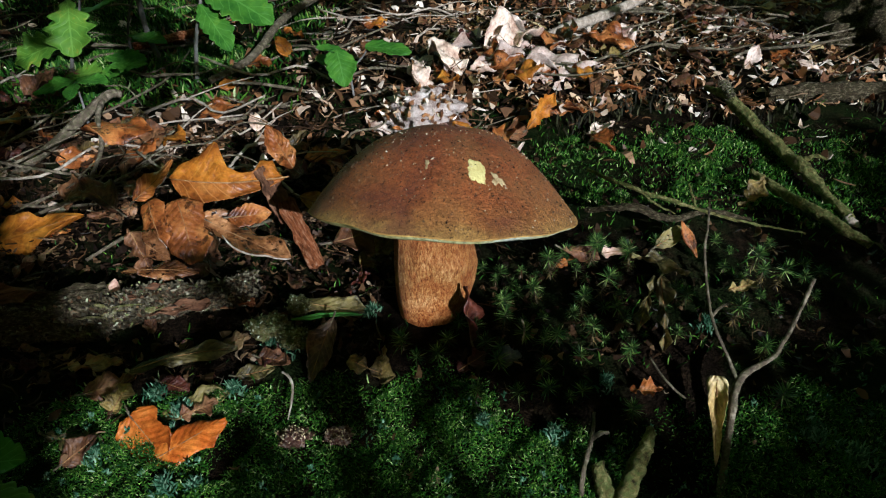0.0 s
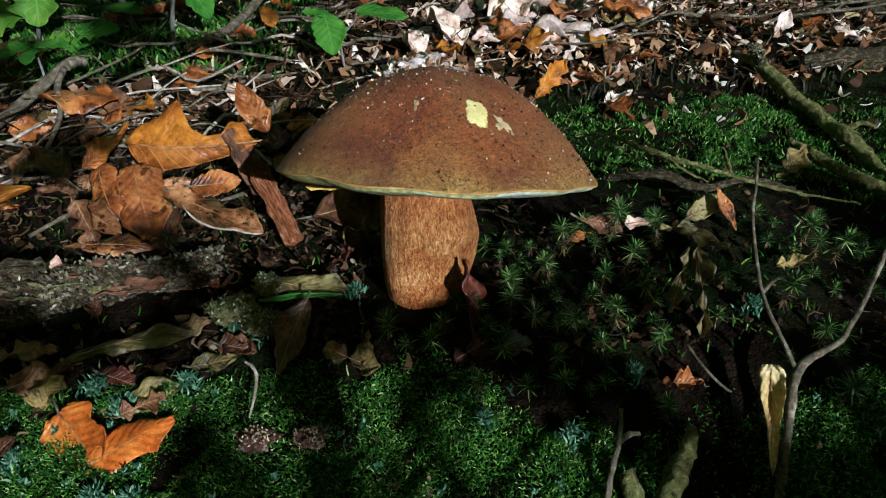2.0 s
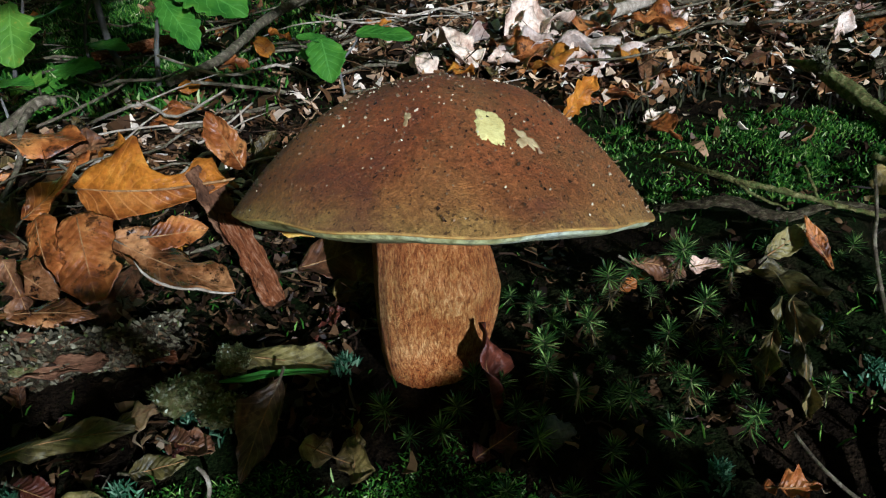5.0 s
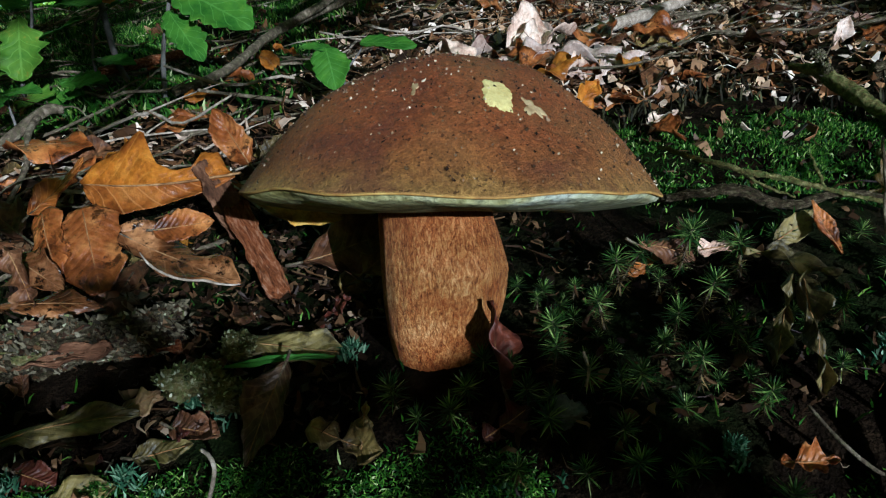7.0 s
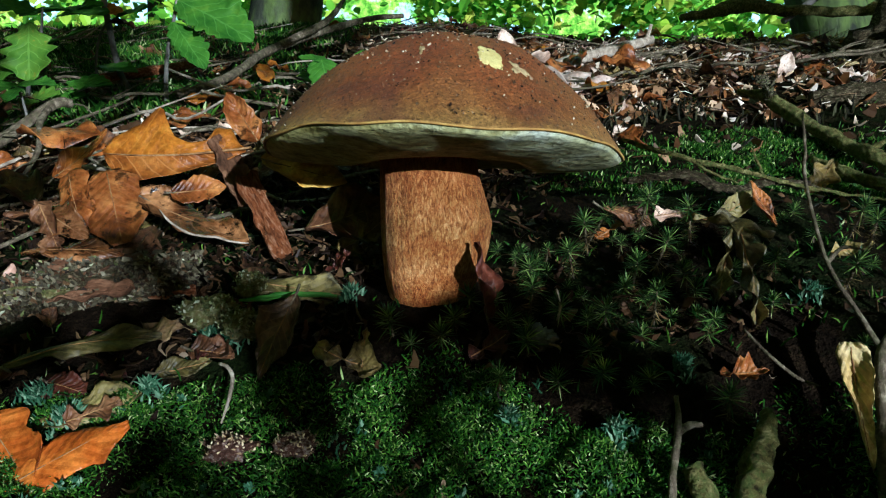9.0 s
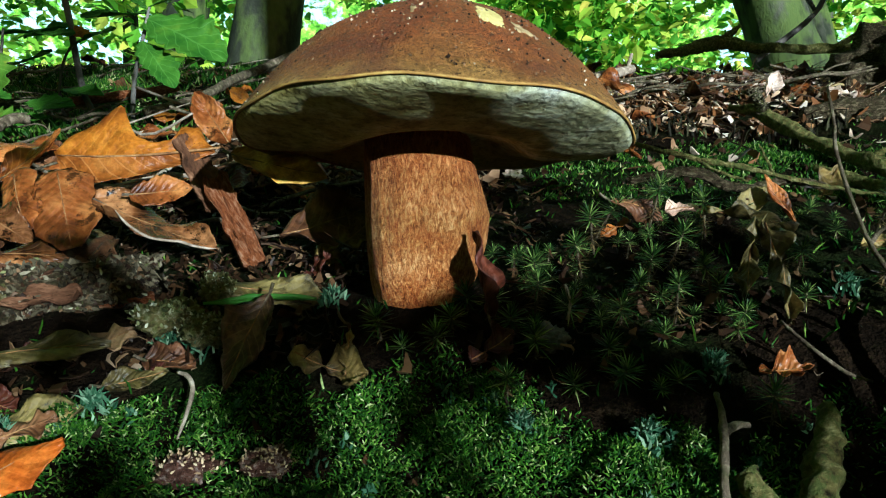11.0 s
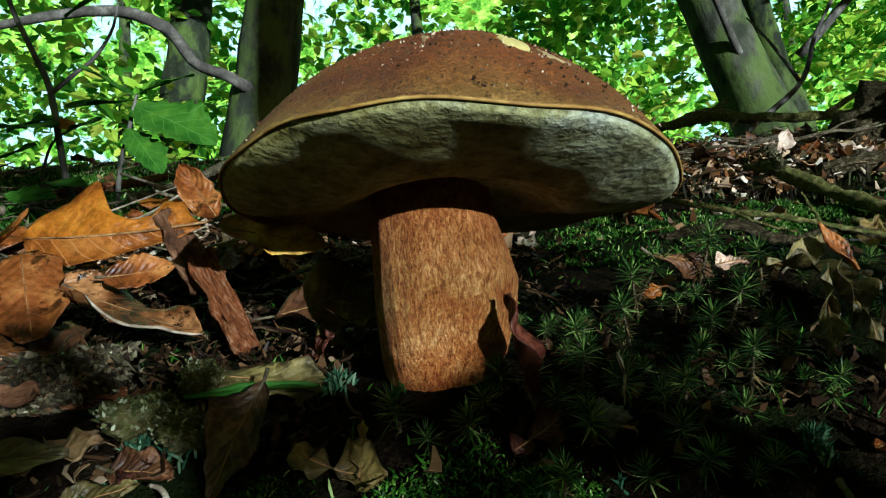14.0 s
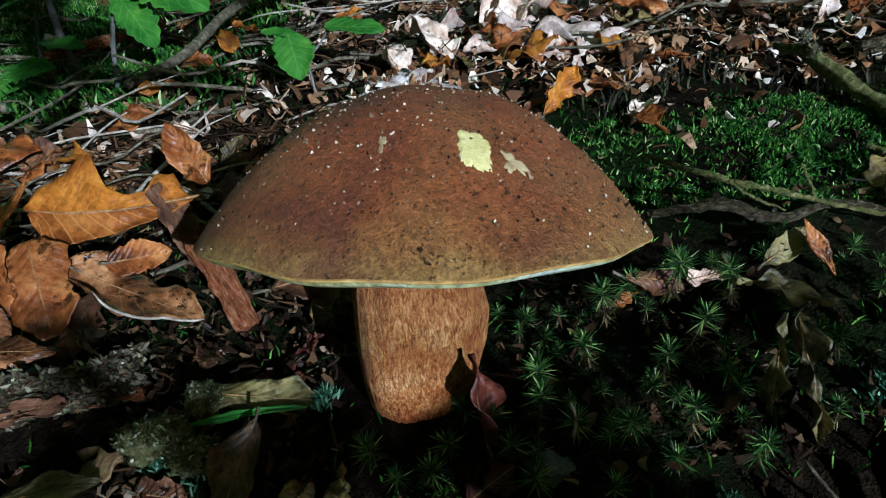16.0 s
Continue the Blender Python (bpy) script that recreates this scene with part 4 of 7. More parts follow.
def shade_holes(leaf):
    """Gaps cut in the unseen crown so that chosen places are lit, for leaves of this size."""
    s = np.array(to_sun())
    # place and size of each gap, and how much of the leafage is missing there
    back = [(-0.28, 0.57, 0.11, 0.012, 0.95), (-0.2, 0.69, 0.225, 0.03, 1), (-0.095, 0.64, 0.165, 0.025, 1), (-0.05, 0.65, 0.185, 0.02, 0.95), (-0.37, 0.7, 0.20, 0.008, 0.95), (0.06, 0.73, 0.18, 0.08, 1),
            (-0.015, 0.6, 0.125, 0.045, 1), (0.09, 0.6, 0.125, 0.03, 0.95), (0.17, 0.79, 0.205, 0.05, 1), (0.3, 0.84, 0.22, 0.06, 1), (0.25, 0.95, 0.28, 0.06, 1), (0.45, 0.95, 0.27, 0.06, 1), (0.42, 0.76, 0.17, 0.03, 0.95),
            (-0.4, 1.0, 0.3, 0.03, 0.95), (0.0, 1.0, 0.3, 0.06, 1), (-0.1, 0.82, 0.23, 0.03, 0.9), (0.3, 0.72, 0.16, 0.04, 1), (0.22, 0.68, 0.15, 0.035, 1), (0.38, 0.85, 0.23, 0.05, 1), (0.5, 0.8, 0.2, 0.05, 1), (0.42, 0.9, 0.26, 0.05, 1), (0.55, 0.95, 0.29, 0.05, 1), (0.35, 1.05, 0.33, 0.05, 1), (0.3, 0.78, 0.2, 0.03, 1), (0.6, 1.1, 0.36, 0.06, 1), (-0.3, 0.62, 0.14, 0.012, 1), (-0.2, 0.6, 0.12, 0.012, 1), (0.04, 0.64, 0.145, 0.04, 1), (-0.03, 0.68, 0.17, 0.03, 1)]
    near = [(0.0, 0.36, 0.085, 0.07, 1), (-0.05, 0.36, 0.075, 0.03, 1), (0.05, 0.36, 0.075, 0.03, 1), (0.0, 0.366, 0.032, 0.016, 1), (0.0, 0.37, 0.12, 0.03, 1),
            (-0.04, 0.34, 0.057, 0.02, 1), (-0.15, 0.455, 0.085, 0.012, 0.97), (-0.175, 0.425, 0.05, 0.008, 0.97), (-0.11, 0.385, -0.004, 0.006, 0.88), (-0.085, 0.355, -0.012, 0.004, 0.9), (-0.135, 0.37, -0.012, 0.008, 0.92), (0.15, 0.37, 0.0, 0.012, 0.93), (0.11, 0.36, -0.02, 0.008, 0.93), (0.2, 0.4, 0.02, 0.01, 0.94), (-0.125, 0.43, 0.035, 0.004, 1), (-0.09, 0.438, 0.035, 0.014, 1), (-0.195, 0.42, 0.045, 0.006, 1), (-0.21, 0.40, 0.015, 0.006, 0.95),
            (-0.150, 0.356, -0.014, 0.003, 0.96), (-0.125, 0.29, -0.062, 0.014, 1), (-0.165, 0.305, -0.05, 0.010, 1), (-0.135, 0.318, -0.045, 0.010, 1), (-0.07, 0.32, -0.047, 0.016, 0.978), (-0.025, 0.325, -0.045, 0.018, 0.968), (0.022, 0.322, -0.047, 0.018, 0.968), (0.06, 0.318, -0.05, 0.012, 0.98),
            (-0.25, 0.57, 0.11, 0.012, 0.95), (-0.29, 0.47, 0.045, 0.006, 0.9), (-0.17, 0.395, 0.01, 0.002, 0.96), (-0.33, 0.56, 0.09, 0.012, 0.95),
            (0.113, 0.398, 0.041, 0.005, 1), (0.103, 0.405, 0.037, 0.004, 1), (0.102, 0.357, -0.028, 0.002, 1), (0.139, 0.325, -0.022, 0.008, 1), (0.17, 0.33, 0.0, 0.006, 0.95), (0.12, 0.37, 0.015, 0.004, 0.97),
            (0.13, 0.5, 0.075, 0.012, 1), (0.14, 0.55, 0.095, 0.03, 1), (0.20, 0.56, 0.1, 0.02, 1), (0.262, 0.605, 0.125, 0.02, 1), (0.285, 0.545, 0.085, 0.012, 1), (-0.21, 0.40, 0.015, 0.012, 1), (-0.165, 0.397, 0.01, 0.006, 1), (-0.08, 0.335, -0.044, 0.004, 0.97), (0.27, 0.58, 0.11, 0.012, 1), (0.2, 0.44, 0.05, 0.01, 0.97), (0.15, 0.42, 0.045, 0.006, 1), (0.08, 0.40, 0.04, 0.003, 1), (0.07, 0.36, 0.0, 0.003, 0.97), (0.19, 0.37, 0.03, 0.006, 0.97), (0.05, 0.37, 0.01, 0.002, 0.95), (0.28, 0.5, 0.06, 0.012, 1)]
    r = np.random.RandomState(29)
    for x0, x1, y0, y1, n in ((-0.34, -0.05, 0.37, 0.5, 8), (-0.2, -0.05, 0.3, 0.36, 3), (0.1, 0.3, 0.36, 0.46, 4), (0.08, 0.4, 0.46, 0.62, 6), (-0.5, 0.0, 0.5, 0.75, 6), (-0.6, 0.6, 0.75, 1.2, 16)):
        for i in range(n):
            x, y = r.uniform(x0, x1), r.uniform(y0, y1)
            near.append((x, y, float(ground_z(x, y)) + 0.008, r.uniform(0.0, 0.004), r.uniform(0.7, 0.95)))

    def keep(p):
        ok = np.ones(len(p), bool)
        chance = np.random.RandomState(17).uniform(0, 1, len(p))
        q = p + np.array(CROWN_AT)
        for gaps, margin in ((back, 0.022), (near, leaf * 0.45)):
            for x, y, z, r, gone in gaps:
                v = q - np.array((x, y, z))
                off = np.linalg.norm(v - (v @ s)[:, None] * s, axis=1)
                ok &= (off > r + margin) | (chance > gone)
        return ok
    return keep


# unseen young beech added behind the walker; its crown blocks the sun except in patches
CROWN_AT = (1.8, 0.0, -0.25)
shade = thing("tree", "unseen young beech tree added to shade the bank", "tree", Matrix.Translation(CROWN_AT), "forest trees")
part("trunk", rod("trunk", [(0, 0, 0), (-0.05, -0.1, 1.0), (0.0, -0.1, 3.4)], [0.07, 0.055, 0.03], TRUNK, 16, 14, 0.02), shade)
part("limb", rod("limb", [(-0.04, -0.09, 0.95), (-0.5, -0.35, 1.2), (-1.2, -0.7, 1.4)], [0.022, 0.014, 0.006], LIMB, 14, 8, 0.05), shade)
S = to_sun()
E1 = Vector((S.y, -S.x, 0)).normalized()
E2 = S.cross(E1)
if E2.z < 0:
    E2 = -E2
spots = []
rng = np.random.RandomState(3)
for i in range(170):
    u, v, w = rng.uniform(-1.05, 0.8), rng.uniform(-0.42, 0.8), rng.uniform(1.15, 1.55)
    q = Vector((0.05, 0.6, 0.12)) + S * w + E1 * u + E2 * v - Vector(CROWN_AT)
    spots.append((*q, 0.13))
# extra clumps aimed along the sun at places to be kept dark
for x, y, z in ((0.06, 0.38, 0.02), (0.1, 0.36, 0.0), (0.15, 0.31, -0.04), (0.17, 0.4, 0.03), (-0.165, 0.43, 0.055), (-0.2, 0.42, 0.04), (-0.3, 0.46, 0.05), (-0.08, 0.375, 0.0), (-0.13, 0.36, -0.01), (-0.2, 0.39, 0.0), (-0.05, 0.35, -0.02), (-0.16, 0.345, -0.03), (-0.24, 0.4, 0.0), (-0.09, 0.40, 0.01), (-0.06, 0.37, 0.0), (-0.07, 0.36, -0.01), (-0.1, 0.38, 0.0), (-0.03, 0.36, -0.01), (-0.11, 0.42, 0.02)):
    for w in (1.2, 1.35, 1.5):
        q = Vector((x, y, z)) + S * w - Vector(CROWN_AT)
        spots.append((*q, 0.12))
tagged(part("crown", crown_mesh(spots, 16000, 0.045, 8, CROWN, shade_holes(0.045)), shade), kind="stuff")
# high crown added out of view to hold back light from overhead
spots = [(rng.uniform(-2.2, 1.5) - CROWN_AT[0], rng.uniform(-1.2, 1.0) - CROWN_AT[1], rng.uniform(2.8, 3.5) - CROWN_AT[2], 0.5) for i in range(90)]
tagged(part("crown", crown_mesh(spots, 10000, 0.16, 9, CROWN, shade_holes(0.16)), shade), kind="stuff")
# unseen trees added on both sides to narrow the light; open straight behind the walker
tree("unseen broad beech tree added to close in the light", [(-2.4, -1.2, -0.3), (-2.35, -1.2, 1.5), (-2.3, -1.1, 5)], [0.2, 0.16, 0.1], [], clumps_in(-2.6, -1.2, -3.2, 1.9, -0.2, 3.4, 60, 0.4, 0.55, 81), 10000, 0.16, 82)
tree("unseen broad beech tree added to close in the light", [(2.6, -3.2, -0.35), (2.55, -3.2, 1.5), (2.5, -3.1, 5)], [0.2, 0.16, 0.1], [], clumps_in(1.9, 3.0, -3.2, 1.2, -0.2, 0.2, 40, 0.3, 0.4, 83), 7000, 0.16, 84)


# ---- hero leaves round the mushroom ----
GROUP = "fallen leaves round the mushroom"
# big orange leaf, folded along its midrib: the lower half hangs towards the walker, the lobed upper half stands
def folded_leaf(label, left, right, up_profile, down_profile, up_dir, down_dir, mat_up, mat_down, seed):
    rng = np.random.RandomState(seed)
    a, b = Vector(left), Vector(right)
    mid = (a + b) / 2
    root = thing("dead_leaf", label, "leaf", Matrix.Translation(mid), GROUP)
    nu, nv = 40, 10
    o = Vector(rng.uniform(0, 40, 3))

    def rib(t):
        return a.lerp(b, t) - mid + Vector((0, -0.004 * math.sin(math.pi * t), -0.003 * math.sin(math.pi * t)))
    for name, prof, way, bow, mat in (("upper_half", up_profile, Vector(up_dir).normalized(), 0.0016, mat_up), ("lower_half", down_profile, Vector(down_dir).normalized(), -0.003, mat_down)):
        top, uv = [], []
        for i in range(nu):
            t = i / (nu - 1)
            h = float(np.interp(t, [p[0] for p in prof], [p[1] for p in prof])) * (1 + 0.06 * noise.noise(Vector((t * 22, 0, 3)) + o)) + 0.0003
            for j in range(nv + 1):
                q = j / nv
                p = rib(t - (0.09 * q * h / 0.02 if name == "lower_half" else 0.0)) + way * (h * q)
                p += Vector((0, -1, 0.25)) * (bow * math.sin(math.pi * 0.8 * q) + 0.0016 * noise.noise(Vector((t * 5, q * 2, 1)) + o) + 0.0007 * (abs((9 * t - 1.5 * q) % 1 - 0.5) - 0.25))
                top.append(p)
                uv.append((t, 0.5 + 0.5 * q))
        n, w = len(top), nv + 1
        verts = top + [p + Vector((0, 0.0004, -0.0001)) for p in top]
        faces = []
        for i in range(nu - 1):
            for j in range(nv):
                c = (i * w + j, (i + 1) * w + j, (i + 1) * w + j + 1, i * w + j + 1)
                faces += [c, tuple(n + k for k in c[::-1])]
            faces += [(i * w + nv, (i + 1) * w + nv, n + (i + 1) * w + nv, n + i * w + nv)]
        part(name, mesh_of(name, verts, faces, mat, True, uv + uv), root)
    part("midrib", rod("midrib", [rib(t) + Vector((0, -0.0006, 0)) for t in (0.02, 0.3, 0.6, 0.9, 1.05)], [0.0002, 0.0004, 0.0006, 0.0007, 0.0006], RIB, 20, 6, 0.05), root)
    return root


folded_leaf("big orange-brown leaf folded along its midrib with pale veins", (-0.184, 0.455, 0.078), (-0.107, 0.453, 0.079),
            [(0, 0.001), (0.08, 0.010), (0.25, 0.017), (0.34, 0.025), (0.4, 0.027), (0.44, 0.021), (0.5, 0.011), (0.62, 0.006), (0.74, 0.006), (0.8, 0.013), (0.9, 0.012), (0.96, 0.003), (1, 0)],
            [(0, 0.001), (0.08, 0.007), (0.2, 0.014), (0.34, 0.015), (0.5, 0.012), (0.7, 0.009), (0.9, 0.005), (1, 0.0005)], (0.05, 0.25, 1), (0.05, -0.45, -0.9), ORANGE_LEAF, RUST_LEAF, 5)
dead_leaf("rust-coloured leaf leaning against tan leaves", (-0.205, 0.444, 0.064), (-0.181, 0.453, 0.091), (-0.2, -0.9, 0.4), 0.015, RUST_LEAF, "beech", 0.004, GROUP, 4, bend=0.5, cup=-0.7, wave=0.3, crumple=0.012)
# tan beech leaves in a heap
dead_leaf("tan half of a folded glossy leaf", (-0.190, 0.432, 0.065), (-0.176, 0.418, 0.036), (-0.35, -0.8, 0.45), 0.019, TAN_LEAF, "panel", 0, GROUP, 5, bend=-0.25, cup=-0.35, wave=0.2, edge=0.3, crumple=0.008)
dead_leaf("tan half of a folded glossy leaf", (-0.172, 0.434, 0.066), (-0.155, 0.415, 0.028), (0.2, -0.85, 0.45), 0.026, TAN_LEAF, "panel", 0, GROUP, 6, bend=-0.25, cup=-0.35, wave=0.2, edge=0.3, crumple=0.008)
dead_leaf("dark brown leaf beneath a tan leaf", (-0.198, 0.42, 0.046), (-0.170, 0.412, 0.030), (-0.1, -0.8, 0.6), 0.018, CURLED_LEAF, "beech", 0, GROUP, 45, bend=-0.3, cup=-0.4, wave=0.2, crumple=0.01)
curled = dead_leaf("brown beech leaf with a curled pale edge", (-0.160, 0.438, 0.055), (-0.099, 0.431, 0.028), (0.2, -0.5, 0.85), 0.030, CURLED_LEAF, "beech", 0.004, GROUP, 7, bend=0.3, cup=0.5, wave=0.5, crumple=0.012)
rim = [curled.children[0].data.vertices[k * 13].co + Vector((0, -0.0002, 0.0002)) for k in (9, 12, 15, 18, 20, 22, 24, 25)]
part("curled_edge", rod("curled_edge", rim, [0.0002, 0.0006, 0.0007, 0.0006, 0.0007, 0.0006, 0.0005, 0.0002], PALE_TWIG, 30, 6, 0.2), curled, "thin pale curled edge")
dead_leaf("small orange-tan leaf cupped like a spoon", (-0.140, 0.435, 0.054), (-0.112, 0.438, 0.057), (0.0, -0.93, 0.25), 0.015, TAN_LEAF, "oval", 0.003, GROUP, 8, bend=0.2, cup=0.35, edge=0.3, wave=0.2, crumple=0.012)
dead_leaf("reddish-brown leaf rolled along its edge", (-0.198, 0.405, 0.024), (-0.152, 0.410, 0.023), (0.0, -0.6, 0.8), 0.014, CURLED_LEAF, "beech", 0, GROUP, 9, bend=-0.5, cup=-1.5, wave=0.2, crumple=0.008)
dead_leaf("brown crumpled leaf under tan leaves", (-0.196, 0.414, 0.05), (-0.180, 0.405, 0.022), (-0.2, -0.9, 0.3), 0.02, BROWN_LEAF, "scrap", 0, GROUP, 10, bend=0.5, cup=0.6, wave=1)
dead_leaf("orange-brown leaf at the edge of the heap", (-0.33, 0.462, 0.02), (-0.255, 0.475, 0.05), (0.0, -0.7, 0.7), 0.035, ORANGE_LEAF, "beech", 0.01, GROUP, 11, bend=-0.6, cup=-0.4, wave=0.4)
dead_leaf("pale pinkish scrap of a leaf on rotten wood", (-0.228, 0.408, 0.012), (-0.198, 0.406, 0.012), (0.1, -0.6, 0.8), 0.012, PINK_LEAF, "scrap", 0, GROUP, 12, bend=-0.4, cup=0.5, wave=0.6)
# beside and under the cap
dead_leaf("yellow leaf tucked under the cap", (-0.090, 0.422, 0.069), (-0.047, 0.412, 0.0565), (0.1, -0.93, 0.3), 0.018, YELLOW_LEAF, "beech", 0.004, GROUP, 13, bend=0.3, cup=0.4, wave=0.3)
dead_leaf("brown leaf standing beside the cap", (-0.102, 0.463, 0.084), (-0.122, 0.471, 0.114), (0.1, -0.95, 0.2), 0.017, TAN_LEAF, "beech", 0.006, GROUP, 14, bend=0.4, cup=0.8, wave=0.4)
dead_leaf("dark brown leaf in the shade under the cap", (-0.075, 0.45, 0.035), (-0.03, 0.455, 0.05), (0, -0.8, 0.6), 0.03, BROWN_LEAF, "beech", 0.008, GROUP, 15, bend=0.3, cup=0.4, wave=0.6)
dead_leaf("brown crumpled leaf in the shade under the cap", (-0.055, 0.44, 0.022), (-0.028, 0.45, 0.043), (0.2, -0.9, 0.4), 0.022, OLIVE_LEAF, "scrap", 0.0, GROUP, 16, bend=0.4, cup=0.5, wave=1)
dead_leaf("dark red-brown leaf leaning on the stem", (0.0165, 0.3610, -0.006), (0.0130, 0.3640, 0.0250), (0.985, -0.1, 0.1), 0.0180, RED_LEAF, "beech", 0.004, GROUP, 17, bend=0.12, cup=0.35, wave=0.5)
# in front
dead_leaf("grey-brown leaf hanging over the moss", (-0.0625, 0.371, 0.005), (-0.0735, 0.351, -0.0265), (-0.15, -0.95, 0.15), 0.0145, GREY_LEAF, "beech", 0.004, GROUP, 18, bend=-0.3, cup=0.6, wave=0.6)
dead_leaf("crumpled yellow-brown leaf scrap on moss", (-0.0525, 0.358, -0.015), (-0.026, 0.352, -0.023), (0.1, -0.7, 0.6), 0.015, OLIVE_LEAF, "scrap", 0, GROUP, 19, bend=0.9, cup=0.9, wave=1.2)
dead_leaf("upright yellow-brown leaf scrap on moss", (-0.034, 0.355, -0.024), (-0.0325, 0.362, -0.0085), (0.4, -0.9, 0.2), 0.008, OLIVE_LEAF, "scrap", 0, GROUP, 20, bend=0.4, cup=0.6, wave=1)
dead_leaf("flat brown leaf behind a grass blade", (-0.092, 0.388, 0.010), (-0.044, 0.392, 0.002), (0.0, -0.75, 0.65), 0.012, DARK_OLIVE, "strap", 0, GROUP, 21, bend=-0.2, cup=-0.3, wave=0.3)
dead_leaf("yellow-brown arched leaf strip on moss", (-0.172, 0.352, -0.020), (-0.116, 0.365, -0.011), (0.0, -0.55, 0.8), 0.010, DARK_OLIVE, "strap", 0, GROUP, 22, bend=-0.5, cup=-1.5, wave=0.2, crumple=0.01)
dead_leaf("dark olive-brown leaf flat on the moss", (-0.150, 0.335, -0.039), (-0.116, 0.346, -0.030), (0.0, -0.6, 0.8), 0.012, DARK_OLIVE, "strap", 0, GROUP, 23, bend=-0.2, cup=-0.3, wave=0.3)
dead_leaf("glossy rust-orange broad half of a curled leaf on moss", (-0.1635, 0.330, -0.036), (-0.140, 0.315, -0.054), (-0.2, -0.75, 0.6), 0.022, GLOSSY_RUST, "panel", 0.006, GROUP, 24, bend=0.35, cup=0.5, crumple=0.01, edge=0.3)
dead_leaf("glossy rust-orange rolled half of a curled leaf on moss", (-0.150, 0.314, -0.056), (-0.112, 0.326, -0.036), (0.05, -0.7, 0.7), 0.018, GLOSSY_RUST, "panel", 0.004, GROUP, 25, bend=-0.15, cup=-1.5, crumple=0.008, edge=0.2)
dead_leaf("brown leaf scrap with a pale stripe on moss", (-0.137, 0.331, -0.037), (-0.120, 0.338, -0.031), (0, -0.7, 0.7), 0.014, BROWN_LEAF, "scrap", 0, GROUP, 26, bend=0.3, cup=0.3, wave=0.8)
# right of the mushroom
RIGHT = "fallen leaves among the moss"
dead_leaf("reddish-brown leaf arched among moss shoots", (0.072, 0.398, 0.040), (0.097, 0.407, 0.032), (0.0, -0.8, 0.6), 0.011, BROWN_LEAF, "beech", 0.006, RIGHT, 31, bend=-0.7, cup=-0.6)
dead_leaf("pale pinkish leaf scrap among moss shoots", (0.097, 0.404, 0.036), (0.112, 0.406, 0.037), (0.0, -0.8, 0.6), 0.006, PINK_LEAF, "strap", 0, RIGHT, 32, bend=-0.4, cup=0.4, wave=0.4)
dead_leaf("olive lichened leaf strap hanging down the bank", (0.121, 0.376, 0.028), (0.109, 0.363, -0.001), (-0.2, -0.95, 0.2), 0.009, DARK_OLIVE, "scrap", 0, RIGHT, 33, bend=0.3, cup=1.3, wave=1.6)
dead_leaf("olive lichened leaf strap hanging down the bank", (0.125, 0.377, 0.028), (0.123, 0.360, -0.012), (0.2, -0.95, 0.2), 0.011, DARK_OLIVE, "scrap", 0, RIGHT, 34, bend=-0.3, cup=1.3, wave=1.6)
dead_leaf("ragged olive leaf remnant on moss", (0.112, 0.404, 0.036), (0.147, 0.393, 0.026), (0, -0.6, 0.75), 0.012, DARK_OLIVE, "scrap", 0, RIGHT, 35, bend=-0.2, cup=0.5, wave=1.2)
dead_leaf("folded tan leaf tip standing in moss", (0.160, 0.416, 0.031), (0.151, 0.422, 0.054), (0.35, -0.9, 0.2), 0.007, TAN_LEAF, "beech", 0, RIGHT, 36, bend=0.3, cup=0.8)
dead_leaf("dark brown leaf among moss", (0.136, 0.426, 0.036), (0.158, 0.428, 0.050), (0, -0.9, 0.4), 0.011, DARK_OLIVE, "beech", 0.004, RIGHT, 37, bend=0.3, cup=0.5)
dead_leaf("small olive leaf among moss", (0.168, 0.385, 0.018), (0.19, 0.39, 0.022), (0, -0.7, 0.6), 0.01, OLIVE_LEAF, "scrap", 0, RIGHT, 38, bend=0.4, cup=0.5, wave=1)
dead_leaf("pale cream leaf strap standing beside a forked twig", (0.1395, 0.326, -0.013), (0.1315, 0.302, -0.050), (-0.35, -0.9, 0.2), 0.0115, CREAM_LEAF, "petal", 0, RIGHT, 39, bend=0.5, cup=1.4, wave=0.2, ragged=0.3, pleat=0.8, crumple=0.02)
dead_leaf("orange-brown leaf scrap on dark moss", (0.099, 0.338, -0.025), (0.116, 0.336, -0.024), (0, -0.7, 0.6), 0.012, TAN_LEAF, "scrap", 0, RIGHT, 40, bend=0.5, cup=0.7, wave=0.8)
dead_leaf("red-brown leaf scrap on moss", (0.008, 0.352, -0.020), (0.024, 0.357, -0.011), (0.1, -0.8, 0.5), 0.013, RED_LEAF, "scrap", 0, RIGHT, 41, bend=0.6, cup=0.6, wave=1)
dead_leaf("olive leaf on the bank beside a branch", (0.225, 0.506, 0.05), (0.246, 0.514, 0.075), (0, -0.9, 0.4), 0.02, OLIVE_LEAF, "scrap", 0, RIGHT, 42, bend=0.3, cup=0.4, wave=0.6)
dead_leaf("rusty leaf scrap in shade among moss", (0.07, 0.41, 0.026), (0.084, 0.413, 0.034), (0, -0.9, 0.4), 0.007, RUST_LEAF, "scrap", 0, RIGHT, 44, bend=0.3, cup=0.5)
